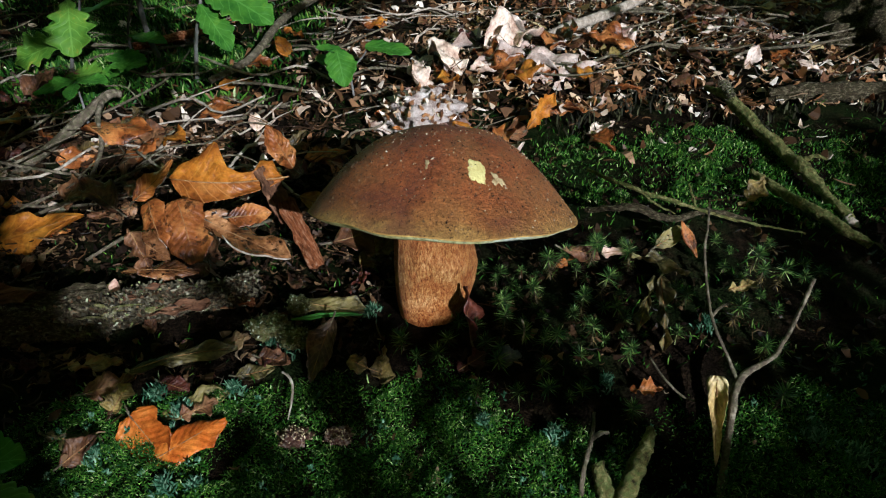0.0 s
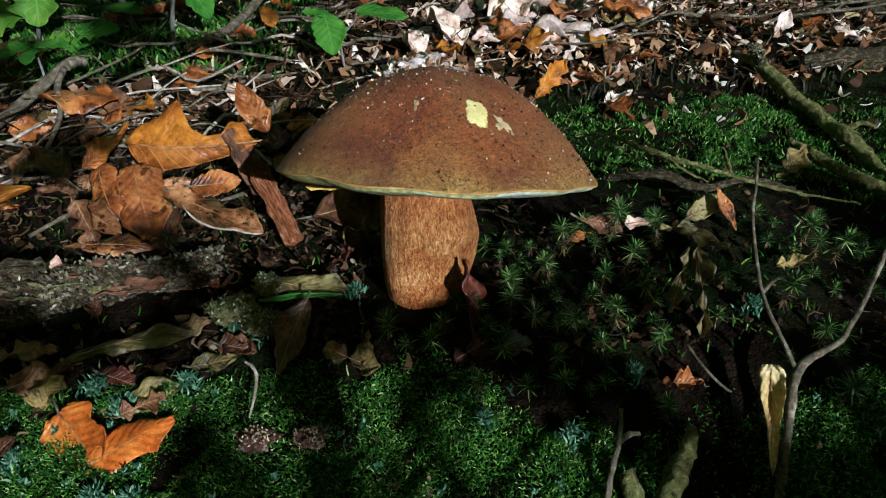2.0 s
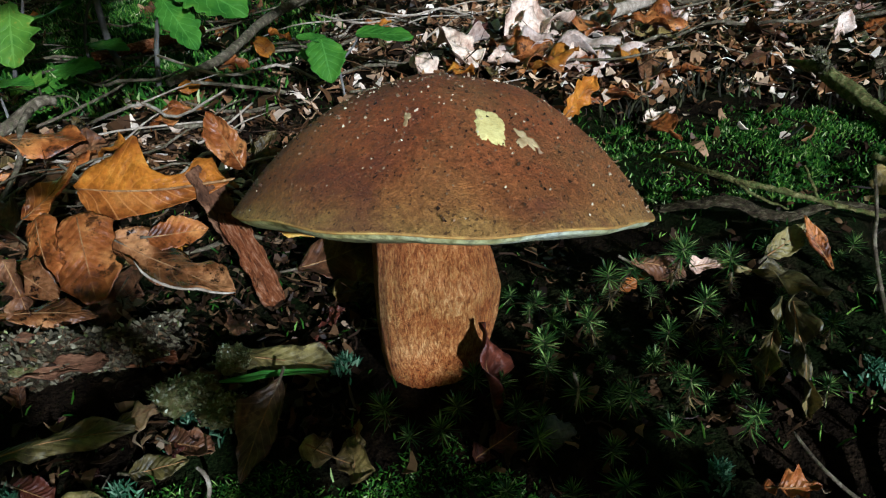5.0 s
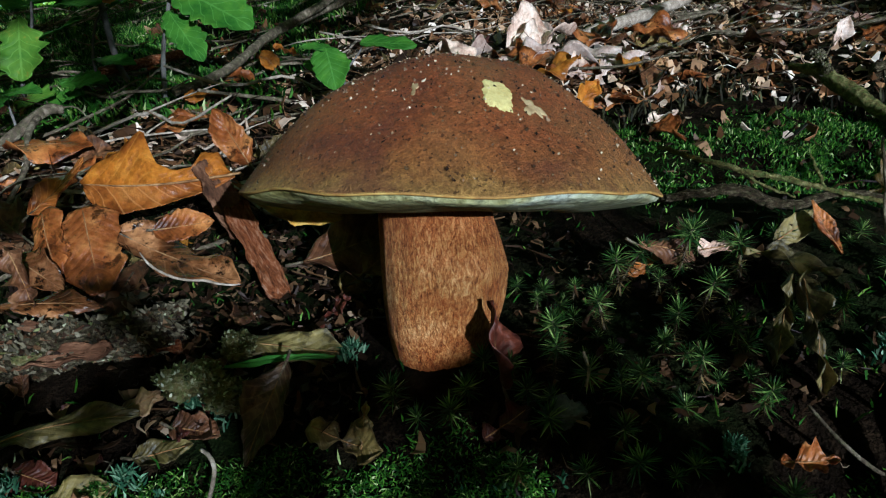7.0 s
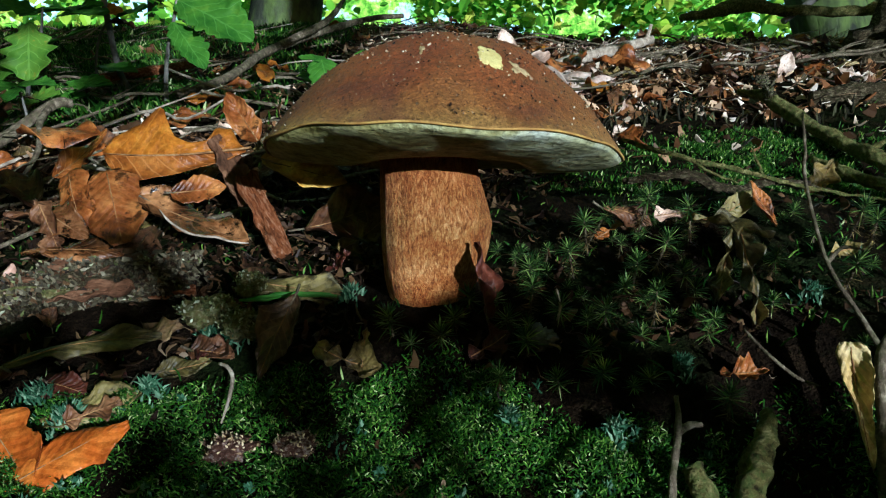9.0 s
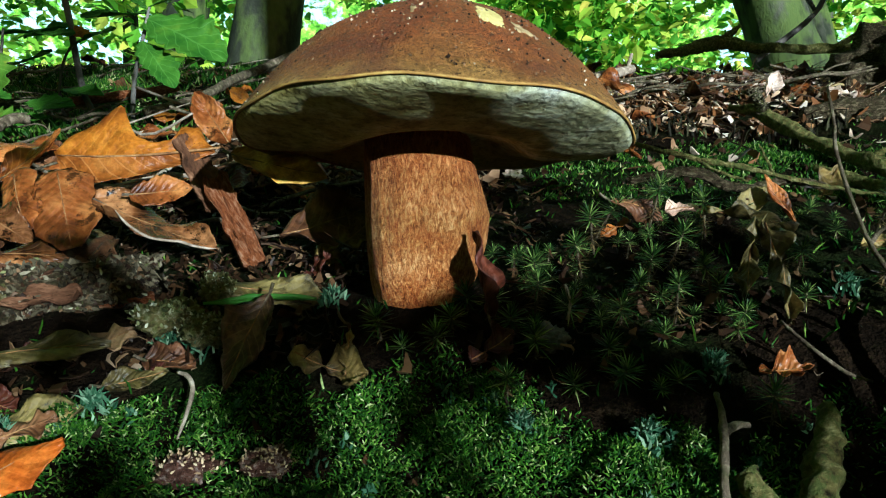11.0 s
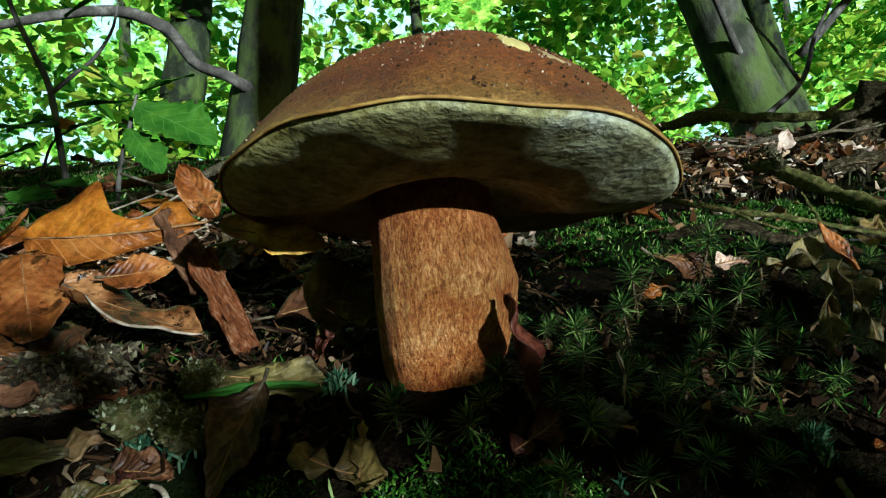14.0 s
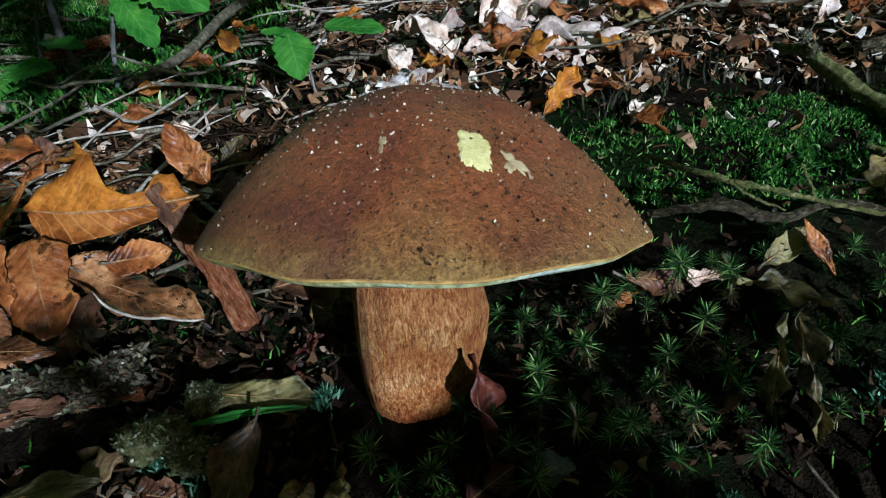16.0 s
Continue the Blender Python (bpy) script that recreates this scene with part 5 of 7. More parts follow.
# behind
dead_leaf("orange leaf standing on the litter", (0.072, 0.589, 0.110), (0.099, 0.613, 0.142), (0.3, -0.9, 0.3), 0.018, ORANGE_LEAF, "oak", 0.004, GROUP, 51, bend=0.3, cup=0.5, wave=0.6)
dead_leaf("tan leaf lying on twigs", (-0.300, 0.565, 0.112), (-0.243, 0.572, 0.110), (0, -0.5, 0.85), 0.036, TAN_LEAF, "beech", 0.01, GROUP, 52, bend=-0.3, cup=-0.3, wave=0.3)
for i, (x, y, w, l, r) in enumerate([(0.045, 0.75, 0.045, 0.07, 0.4), (0.075, 0.715, 0.05, 0.085, -0.2), (0.115, 0.745, 0.04, 0.07, 1.1), (0.175, 0.785, 0.04, 0.05, 0.3), (0.02, 0.70, 0.04, 0.06, 2.2), (0.05, 0.68, 0.035, 0.06, 1.0), (0.10, 0.80, 0.045, 0.08, 2.0), (0.0, 0.765, 0.04, 0.06, 0.8), (0.21, 0.75, 0.035, 0.06, 2.8), (-0.02, 0.655, 0.03, 0.045, 1.9), (0.035, 0.72, 0.035, 0.05, 0.1), (0.06, 0.70, 0.035, 0.055, -0.3), (0.055, 0.735, 0.03, 0.05, 0.9), (0.085, 0.735, 0.03, 0.04, 2.6), (0.03, 0.745, 0.03, 0.04, -0.5), (0.07, 0.69, 0.03, 0.045, 0.3)]):
    b = on_ground(x, y, 0.012)
    t = b + Vector((math.cos(r) * l, math.sin(r) * l * 0.8, math.sin(r) * l * 0.45 + 0.008))
    pale = i % 3 != 2
    dead_leaf("pale leaf on the litter with sun glare in its colour" if pale else "sunlit tan leaf on the litter", b, t, (0.5 * math.sin(2.3 * i), -0.55, 0.75), w * 0.85, PALE_LEAF if pale else TAN_LEAF, "beech", 0.008, "pale leaves on the litter", 60 + i, bend=-0.8 + 0.5 * (i % 4), cup=0.9 - 0.6 * (i % 3), wave=1.2)

# far pale leaves, sun glare put into their colour, too many to tell apart
rng = np.random.RandomState(37)
for mat, word in ((PALE_LEAF, "glare-pale"), (PINK_LEAF, "pinkish pale"), (CREAM_LEAF, "light cream")):
    av, af, au = [], [], []
    for i in range(34):
        y = rng.uniform(0.68, 1.25)
        x, l, r = rng.uniform(0.1, 0.72) * (y + 0.1), rng.uniform(0.014, 0.036), rng.uniform(0, 6.28)
        b = on_ground(x, y, rng.uniform(0.008, 0.016))
        t = b + Vector((math.cos(r) * l, math.sin(r) * l * 0.8, math.sin(r) * l * 0.4 + rng.uniform(-0.002, 0.01)))
        m = leaf_frame(b, t, (rng.normal(0, 0.3), -0.55, 0.8))
        v, f, uv = leaf_sheet(l, l * rng.uniform(0.35, 0.6), ["beech", "scrap", "oak"][i % 3], 700 + i, bend=rng.uniform(-0.7, 0.7), cup=rng.uniform(-0.6, 0.8), wave=0.6, crumple=0.03, nu=12, nv=6)
        n = len(av)
        av += [tuple(m @ Vector(p)) for p in v]
        af += [tuple(n + q for q in p) for p in f]
        au += uv
    tagged(new("fallen_leaves", mesh_of("fallen_leaves", av, af, mat, True, au)), word + " leaves strewn over the sunlit upper bank", "leaves", kind="stuff")
rng = np.random.RandomState(19)
for i in range(30):
    x, y, l, r = rng.uniform(-0.05, 0.16), rng.uniform(0.575, 0.78), rng.uniform(0.024, 0.045), rng.uniform(0, 6.28)
    b = on_ground(x, y, 0.008)
    t = b + Vector((math.cos(r) * l, math.sin(r) * l * 0.8, math.sin(r) * l * 0.4 + rng.uniform(-0.002, 0.01)))
    dead_leaf("leaf toned light for a sun patch", b, t, (rng.normal(0, 0.4), -0.55, 0.8), l * rng.uniform(0.4, 0.6), [PALE_LEAF, PINK_LEAF, TAN_LEAF, PALE_LEAF][i % 4], ["beech", "scrap", "oak"][i % 3], 0.006, "pale leaves on the litter", 500 + i, bend=rng.uniform(-0.7, 0.7), cup=rng.uniform(-0.6, 0.8), wave=0.6, crumple=0.03, nu=14)

# grass blade, bark pieces, log, chips
root = thing("grass_blade", "single bright green grass blade on brown leaves", "grass", leaf_frame((-0.088, 0.377, 0.002), (-0.048, 0.384, 0.003), (0, -0.6, 0.8)))
v, f, uv = leaf_sheet(0.041, 0.0028, "strap", 2, bend=-0.3, cup=0.5)
part("blade", mesh_of("blade", v, f, GRASS, True, uv), root)


def bark_piece(name, label, base, tip, up, width, mat, cup, seed, thick=0.003, category="bark"):
    root = thing(name, label, category, leaf_frame(base, tip, up))
    v, f, uv = leaf_sheet((Vector(tip) - Vector(base)).length, width, "slab", seed, bend=0.15, cup=cup, wave=0.9, crumple=0.05, nu=44, nv=20, thick=thick)
    o = Vector((seed * 2.3, 1.1, 0.4))
    v = [(x, y, z + width * (0.10 * noise.noise(Vector((x * 90, y * 700, 0)) + o) + 0.05 * noise.noise(Vector((x * 500, y * 1600, 2)) + o))) for x, y, z in v]
    part("slab", mesh_of("slab", v, f, mat, True, uv), root)
    length = (Vector(tip) - Vector(base)).length
    rng = np.random.RandomState(seed + 40)
    for i in range(4):
        k = int(rng.randint(4, 18))
        rows = sorted(rng.choice(np.arange(6, 40), 2, replace=False))
        pts = [Vector(v[r * 21 + k]) + Vector((0, 0, 0.0003)) for r in (rows[0], (rows[0] + rows[1]) // 2, rows[1])]
        if (pts[-1] - pts[0]).length > length * 0.12 and rows[1] - rows[0] > 2:
            part("splinter", rod("splinter", pts, [0.0002, 0.0006, 0.0002], mat, 8, 5, 0.2), root)
    return root


bark_piece("bark_piece", "curled reddish piece of bark propped beside the mushroom", (-0.106, 0.447, 0.064), (-0.080, 0.436, 0.023), (0.3, -0.9, 0.3), 0.015, RED_BARK, -1.2, 3, 0.004)
# separate dark slab: the cap's shade on the reddish piece, put into bark colour
bark_piece("bark_piece", "upper end of the reddish bark piece, darkened for shade", (-0.121, 0.453, 0.086), (-0.103, 0.449, 0.050), (0.3, -0.9, 0.3), 0.014, DARK_BARK, -1.0, 9)
bark_piece("bark_piece", "flat pinkish strip of inner bark", (-0.146, 0.400, 0.006), (-0.116, 0.403, 0.006), (0, -0.7, 0.7), 0.006, RED_BARK, -0.5, 7, 0.0015)


for i, (x, y, z, l, w, mat) in enumerate([(-0.285, 0.378, 0.012, 0.05, 0.010, DARK_BARK), (-0.245, 0.384, 0.013, 0.045, 0.008, ROTTEN), (-0.215, 0.380, 0.004, 0.05, 0.009, LICHEN_BARK), (-0.19, 0.389, 0.012, 0.04, 0.007, DARK_BARK), (-0.16, 0.391, 0.012, 0.034, 0.006, ROTTEN), (-0.262, 0.372, 0.002, 0.042, 0.009, ROTTEN), (-0.175, 0.384, 0.004, 0.036, 0.007, DARK_BARK)]):
    bark_piece("bark_piece", "ragged strip of rotten bark lying on the log", (x, y, z), (x + l, y + 0.006, z + 0.005), (0.1, -0.75, 0.65), w, mat, 0.6 - 0.5 * (i % 3), 50 + i, 0.0012)
for i, (x, y, l, turn, mat, word) in enumerate([(-0.195, 0.345, 0.030, 0.4, BROWN_LEAF, "dark brown"), (-0.205, 0.325, 0.034, -0.3, DARK_OLIVE, "dark olive"), (-0.175, 0.335, 0.022, 1.2, OLIVE_LEAF, "olive-brown"), (-0.19, 0.31, 0.026, 0.9, BROWN_LEAF, "dark brown"), (-0.21, 0.36, 0.03, 0.1, GREY_LEAF, "grey-brown"), (-0.155, 0.352, 0.02, -0.6, RED_LEAF, "dark red-brown"), (-0.115, 0.356, 0.022, 0.2, DARK_OLIVE, "dark olive"), (-0.135, 0.371, 0.026, 0.5, GREY_LEAF, "grey-brown"), (-0.105, 0.366, 0.02, -0.4, BROWN_LEAF, "dark brown")]):
    b = on_ground(x, y, 0.005)
    dead_leaf(word + " leaf lying on moss beside the log", b, b + Vector((l * math.cos(turn), 0.3 * l * math.sin(turn), 0.55 * l * math.sin(turn) + 0.002)), (0.1, -0.7, 0.7), l * 0.5, mat, ["beech", "scrap", "strap"][i % 3], 0.004, GROUP, 820 + i, bend=0.4 - 0.3 * (i % 3), cup=0.6 - 0.5 * (i % 2), wave=0.8, crumple=0.02)


def lump(name, label, at, size, mat, seed, category, squash=0.7, flakes=0, flake_mat=None):
    rng = np.random.RandomState(seed)
    bm = bmesh.new()
    bmesh.ops.create_icosphere(bm, subdivisions=4, radius=size)
    o = Vector(rng.uniform(0, 50, 3))
    for v in bm.verts:
        n = v.co.normalized()
        v.co = v.co * (1 + 0.4 * noise.noise(n * 1.6 + o) + 0.3 * noise.noise(n * 4 + o) + 0.25 * noise.noise(n * 9 + o) + 0.2 * noise.noise(n * 21 + o))
        v.co.z *= squash
    me = bpy.data.meshes.new(name)
    bm.to_mesh(me)
    bm.free()
    me.materials.append(mat)
    me.polygons.foreach_set("use_smooth", [True] * len(me.polygons))
    root = thing(name, label, category, Matrix.Translation(at), me=me)
    if flakes:
        at_v = np.array([v.co for v in me.vertices])
        at_v = at_v[at_v[:, 2] > -size * 0.3]
        pts = at_v[rng.randint(len(at_v), size=int(flakes))]
        v, f = strands(pts, size * 0.2, size * 0.05, (0, -0.1, 0.2), seed + 60, 0.2, 1.5)
        tagged(part("crust", mesh_of("crust", v.tolist(), f.tolist(), flake_mat, False), root), kind="stuff")
    return root


lump("wood_crumb", "lichen-covered crumbly lump of bark at the edge of the moss", (-0.100, 0.378, -0.003), 0.011, LICHEN_BARK, 11, "wood", 0.6, 260, LICHEN)
lump("wood_crumb", "lichen-covered crumbly lump of bark at the edge of the moss", (-0.086, 0.373, -0.008), 0.009, LICHEN_BARK, 12, "wood", 0.6, 260, LICHEN)
lump("wood_crumb", "small lichen-covered lump of bark on moss", (-0.085, 0.385, 0.008), 0.006, LICHEN_BARK, 13, "wood", 0.9, 260, LICHEN)
lump("wood_crumb", "crumbly reddish piece of rotten wood on moss", on_ground(-0.077, 0.325, 0.003), 0.0075, CRUMBLY, 1, "wood", 0.6, 160, FRONT_LITTER)
lump("wood_crumb", "crumbly reddish piece of rotten wood on moss", on_ground(-0.053, 0.325, 0.003), 0.0065, CRUMBLY, 2, "wood", 0.6, 160, FRONT_LITTER)
lump("stone", "small dull grey stone among moss shoots", (0.036, 0.360, -0.014), 0.0065, STONE, 3, "stone")
lump("wood_crumb", "dark crumbly stump remnant on the bank", on_ground(0.47, 0.77, 0.02), 0.05, ROTTEN, 5, "wood", 0.9)
lump("wood_crumb", "pale sunlit lump of decayed wood", on_ground(-0.02, 0.62, 0.012), 0.033, DECAYED, 6, "wood", 0.6, 300, PALE_GLARE)
lump("fir_cone", "dark brown nut husk lying among twigs", on_ground(-0.265, 0.60, 0.01), 0.012, ROTTEN, 8, "husk", 1.0)

log = thing("rotten_log", "dark rotten mossy log half sunk in the bank", "log", Matrix.Translation((-0.24, 0.393, -0.004)))
v, f = tube([(-0.26, -0.045, -0.012), (-0.1, -0.012, -0.004), (0.02, 0.0, 0.002), (0.075, 0.006, 0.012), (0.125, 0.014, 0.016)], [0.019, 0.018, 0.016, 0.012, 0.006], 220, 56, 0.06, 0.75, 4)
v = [np.array(p) + 0.007 * np.array(noise.noise_vector(Vector((p[0] * 30, p[1] * 120, p[2] * 120)))) + 0.0035 * np.array(noise.noise_vector(Vector((p[0] * 190, p[1] * 380, p[2] * 380)))) for p in v]
part("wood", mesh_of("wood", v, f, ROTTEN), log)
rng = np.random.RandomState(77)
fv, ff = [], []
for i in range(5200):
    if i == 2600:
        tagged(part("bark_debris", mesh_of("bark_debris", fv, ff, CRUMBS, False), log), kind="stuff")
        fv, ff = [], []
    p = np.array(v[rng.randint(len(v))])
    if p[2] < -0.006:
        continue
    a = np.array((1, 0.12, 0.08)) + rng.normal(0, 0.22, 3)
    a *= rng.uniform(0.0005, 0.0021) / np.linalg.norm(a)
    s = np.cross(a, (0, -0.6, 0.8))
    s *= rng.uniform(0.0003, 0.0010) / np.linalg.norm(s)
    u = np.array((0, -0.0007, 0.0009)) * rng.uniform(0.6, 2.2)
    k = len(fv)
    fv += [p - a - u, p - a * 0.8 + s, p + a * 0.7 + s * 0.8, p + a - u, p + a * 0.75 - s * 0.7, p - a * 0.75 - s, p + u]
    ff += [(k + j, k + (j + 1) % 6, k + 6) for j in range(6)]
tagged(part("bark_debris", mesh_of("bark_debris", fv, ff, WOOD_CHIPS, False), log), kind="stuff")


# ---- branches and twigs ----
def flaked(root, stick, count, size, mat, seed):
    """Loose flakes of bark and moss that cling to a stick."""
    rng = np.random.RandomState(seed)
    at_v = np.array([v.co for v in stick.data.vertices])
    pts = at_v[rng.randint(len(at_v), size=count)]
    v, f = strands(pts, size, size * 0.22, (0, -0.1, 0.1), seed, 0.3, 1.6)
    tagged(part("bark_crust", mesh_of("bark_crust", v.tolist(), f.tolist(), mat, False), root), kind="stuff")



def branch(name, label, points, radii, mat, n=30, seg=10, rough=0.1, seed=0, side=(), category="branch", group="", gnarl=0.0):
    o = np.array(points[0], float)
    root = thing(name, label, category, Matrix.Translation(points[0]), group)
    part("stick", rod("stick", [np.array(p) - o for p in points], radii, mat, n, seg, rough, 1.0, seed, gnarl), root)
    for pts, rr in side:
        part("side_twig", rod("side_twig", [np.array(p) - o for p in pts], rr, mat, 20, 8, rough, 1.0, seed + 1, gnarl), root)
    return root


flaked(log, log.children[0], 2600, 0.0034, WOOD_CHIPS, 15)
flaked(log, log.children[0], 400, 0.0028, LICHEN, 16)
snapped = branch("branch", "broken mossy branch with a pale snapped end", [(0.243, 0.640, 0.150), (0.259, 0.617, 0.135), (0.277, 0.575, 0.101), (0.284, 0.545, 0.084), (0.290, 0.522, 0.068), (0.296, 0.485, 0.046)], [0.0032, 0.0058, 0.0048, 0.0058, 0.0044, 0.0038], MOSSY_BRANCH, 90, 20, 0.05, 1,
                 [([(0.258, 0.617, 0.136), (0.251, 0.612, 0.147), (0.243, 0.606, 0.150)], [0.0028, 0.0018, 0.0008]), ([(0.285, 0.545, 0.084), (0.294, 0.537, 0.090), (0.301, 0.531, 0.088)], [0.003, 0.002, 0.0008])], gnarl=0.45)
flaked(snapped, snapped.children[0], 700, 0.0026, LICHEN, 5)
flaked(snapped, snapped.children[0], 500, 0.0032, WOOD_CHIPS, 6)
part("snapped_end", rod("snapped_end", [(0.0524, -0.1525, -0.1025), (0.0535, -0.158, -0.106), (0.054, -0.161, -0.108)], [0.004, 0.0033, 0.0012], PALE_TWIG, 14, 14, 0.15, 1.0, 3, 0.4), snapped, "pale bare snapped end")
branch("branch", "thin lichened branch lying down the bank", [(0.243, 0.535, 0.079), (0.258, 0.505, 0.062), (0.272, 0.480, 0.050), (0.291, 0.452, 0.032)], [0.003, 0.0046, 0.004, 0.0034], MOSSY_BRANCH, 60, 16, 0.08, 2, gnarl=0.5)
branch("branch", "short mossy branch stub", [(0.30, 0.43, 0.03), (0.335, 0.44, 0.05)], [0.006, 0.005], MOSSY_BRANCH, 30, 14, 0.1, 3, gnarl=0.4)
branch("branch", "mossy branch lying across the bank", [(0.30, 0.64, 0.142), (0.37, 0.635, 0.145), (0.5, 0.66, 0.155)], [0.006, 0.009, 0.006], ROTTEN, 80, 18, 0.08, 4, gnarl=0.5)
branch("twig", "bare forked grey twig standing in moss", [(0.131, 0.292, -0.078), (0.1345, 0.301, -0.063), (0.143, 0.315, -0.036), (0.151, 0.325, -0.014), (0.168, 0.3285, -0.004), (0.178, 0.332, 0.010), (0.1915, 0.339, 0.0345)], [0.0021, 0.0020, 0.0018, 0.0019, 0.0013, 0.0011, 0.0010], TWIG, 60, 12, 0.06, 5,
       [([(0.150, 0.325, -0.016), (0.1455, 0.331, -0.003), (0.1402, 0.340, 0.0145), (0.1385, 0.350, 0.044), (0.1405, 0.354, 0.058), (0.1432, 0.360, 0.074)], [0.0011, 0.0009, 0.0008, 0.0007, 0.0006, 0.0005]),
        ([(0.1402, 0.340, 0.0145), (0.148, 0.343, 0.020), (0.156, 0.344, 0.019)], [0.0009, 0.0007, 0.0004])], "twig", gnarl=0.3)
branch("twig", "long grey twig lying on the moss", [(0.100, 0.470, 0.083), (0.130, 0.459, 0.071), (0.158, 0.450, 0.062), (0.20, 0.445, 0.050), (0.24, 0.440, 0.043)], [0.0012, 0.0015, 0.0013, 0.001, 0.0005], MOSSY_BRANCH, 70, 9, 0.12, 6, [([(0.17, 0.449, 0.058), (0.165, 0.452, 0.075)], [0.0009, 0.0004]), ([(0.135, 0.457, 0.069), (0.142, 0.452, 0.062), (0.155, 0.446, 0.055)], [0.001, 0.0008, 0.0005])], "twig", gnarl=0.7)
branch("twig", "dark rotten twig along the top of the moss", [(0.095, 0.448, 0.057), (0.125, 0.444, 0.060), (0.15, 0.447, 0.052), (0.18, 0.452, 0.056), (0.21, 0.453, 0.050)], [0.0018, 0.0028, 0.0022, 0.002, 0.001], ROTTEN, 60, 10, 0.15, 7, (), "twig", gnarl=0.5)
branch("twig", "thin pale twig hanging over the moss", [(-0.0885, 0.352, -0.0205), (-0.084, 0.348, -0.0215), (-0.081, 0.344, -0.025), (-0.080, 0.336, -0.031), (-0.0805, 0.329, -0.038)], [0.0006, 0.0008, 0.0008, 0.0007, 0.0004], PALE_TWIG, 20, 7, 0.1, 8, (), "twig")
branch("twig", "grey twig standing up from the bank", [(0.063, 0.288, -0.068), (0.066, 0.294, -0.050), (0.073, 0.308, -0.036), (0.0755, 0.317, -0.029)], [0.0015, 0.0013, 0.0011, 0.0008], TWIG, 24, 8, 0.08, 9, [([(0.072, 0.306, -0.038), (0.078, 0.311, -0.037), (0.082, 0.312, -0.037)], [0.0014, 0.0012, 0.0009])], "twig", gnarl=0.35)
branch("branch", "short mossy stub of a fallen branch", [(0.073, 0.298, -0.047), (0.076, 0.291, -0.056), (0.078, 0.286, -0.068)], [0.003, 0.0042, 0.004], MOSSY_BRANCH, 30, 14, 0.1, 31, gnarl=0.5)
branch("branch", "dark mossy broken branch in a hollow of the bank", [(0.101, 0.306, -0.034), (0.093, 0.297, -0.044), (0.085, 0.288, -0.056), (0.080, 0.282, -0.072)], [0.0028, 0.0044, 0.0046, 0.004], MOSSY_BRANCH, 40, 14, 0.1, 32, gnarl=0.6)
branch("twig", "thin dark twig curving down the bank", [(0.111, 0.345, -0.010), (0.116, 0.338, -0.018), (0.124, 0.333, -0.026), (0.131, 0.331, -0.029)], [0.0006, 0.0007, 0.0007, 0.0004], TWIG, 14, 6, 0.1, 10, (), "twig")
branch("twig", "thin white bare moss stalk", [(0.045, 0.369, -0.008), (0.0462, 0.368, -0.002), (0.0445, 0.367, 0.005)], [0.0005, 0.0006, 0.0006], PALE_TWIG, 8, 6, 0.1, 11, (), "twig")
# left and behind
branch("branch", "pale grey twig lying across the litter", [(-0.285, 0.61, 0.142), (-0.295, 0.60, 0.138), (-0.324, 0.57, 0.100), (-0.358, 0.54, 0.066), (-0.42, 0.50, 0.03)], [0.0035, 0.004, 0.0042, 0.004, 0.003], TWIG, 26, 9, 0.1, 12, [([(-0.296, 0.598, 0.136), (-0.291, 0.578, 0.12), (-0.277, 0.552, 0.096), (-0.28, 0.53, 0.066)], [0.0028, 0.0024, 0.002, 0.0012])], "twig")
branch("branch", "grey forked branch lying on the litter", [(-0.05, 1.0, 0.345), (-0.096, 0.93, 0.315), (-0.171, 0.80, 0.243), (-0.189, 0.69, 0.182), (-0.215, 0.64, 0.155)], [0.003, 0.0038, 0.0045, 0.0038, 0.003], TWIG, 50, 10, 0.12, 13,
       [([(-0.171, 0.80, 0.243), (-0.13, 0.86, 0.29), (-0.12, 0.94, 0.345)], [0.0045, 0.004, 0.0025])])
branch("branch", "reddish peeled stick lying on the litter", [(-0.33, 0.745, 0.198), (-0.29, 0.775, 0.213), (-0.25, 0.81, 0.232)], [0.004, 0.005, 0.004], RED_BARK, 14, 8, 0.1, 14)
branch("branch", "long bleached stick lying on the litter", [(0.115, 0.79, 0.212), (0.133, 0.80, 0.222), (0.19, 0.845, 0.245), (0.255, 0.90, 0.275)], [0.004, 0.006, 0.0065, 0.005], PALE_TWIG, 20, 9, 0.1, 15, [([(0.245, 0.89, 0.27), (0.252, 0.89, 0.29)], [0.003, 0.002])])
branch("branch", "long dark branch along the crest", [(0.36, 1.0, 0.285), (0.48, 1.0, 0.292), (0.64, 1.0, 0.298), (0.85, 0.99, 0.30)], [0.009, 0.012, 0.011, 0.008], MOSSY_BRANCH, 60, 14, 0.08, 16, gnarl=0.3)
branch("branch", "long weathered brown stick along the crest", [(0.255, 0.95, 0.268), (0.34, 0.95, 0.273), (0.425, 0.95, 0.276), (0.60, 0.945, 0.272)], [0.004, 0.0062, 0.006, 0.004], TWIG, 50, 12, 0.06, 33, gnarl=0.35)
branch("branch", "reddish decayed stick under others on the crest", [(0.245, 0.93, 0.254), (0.36, 0.93, 0.247), (0.477, 0.93, 0.244)], [0.006, 0.008, 0.005], DARK_BARK, 50, 12, 0.08, 34, gnarl=0.35)
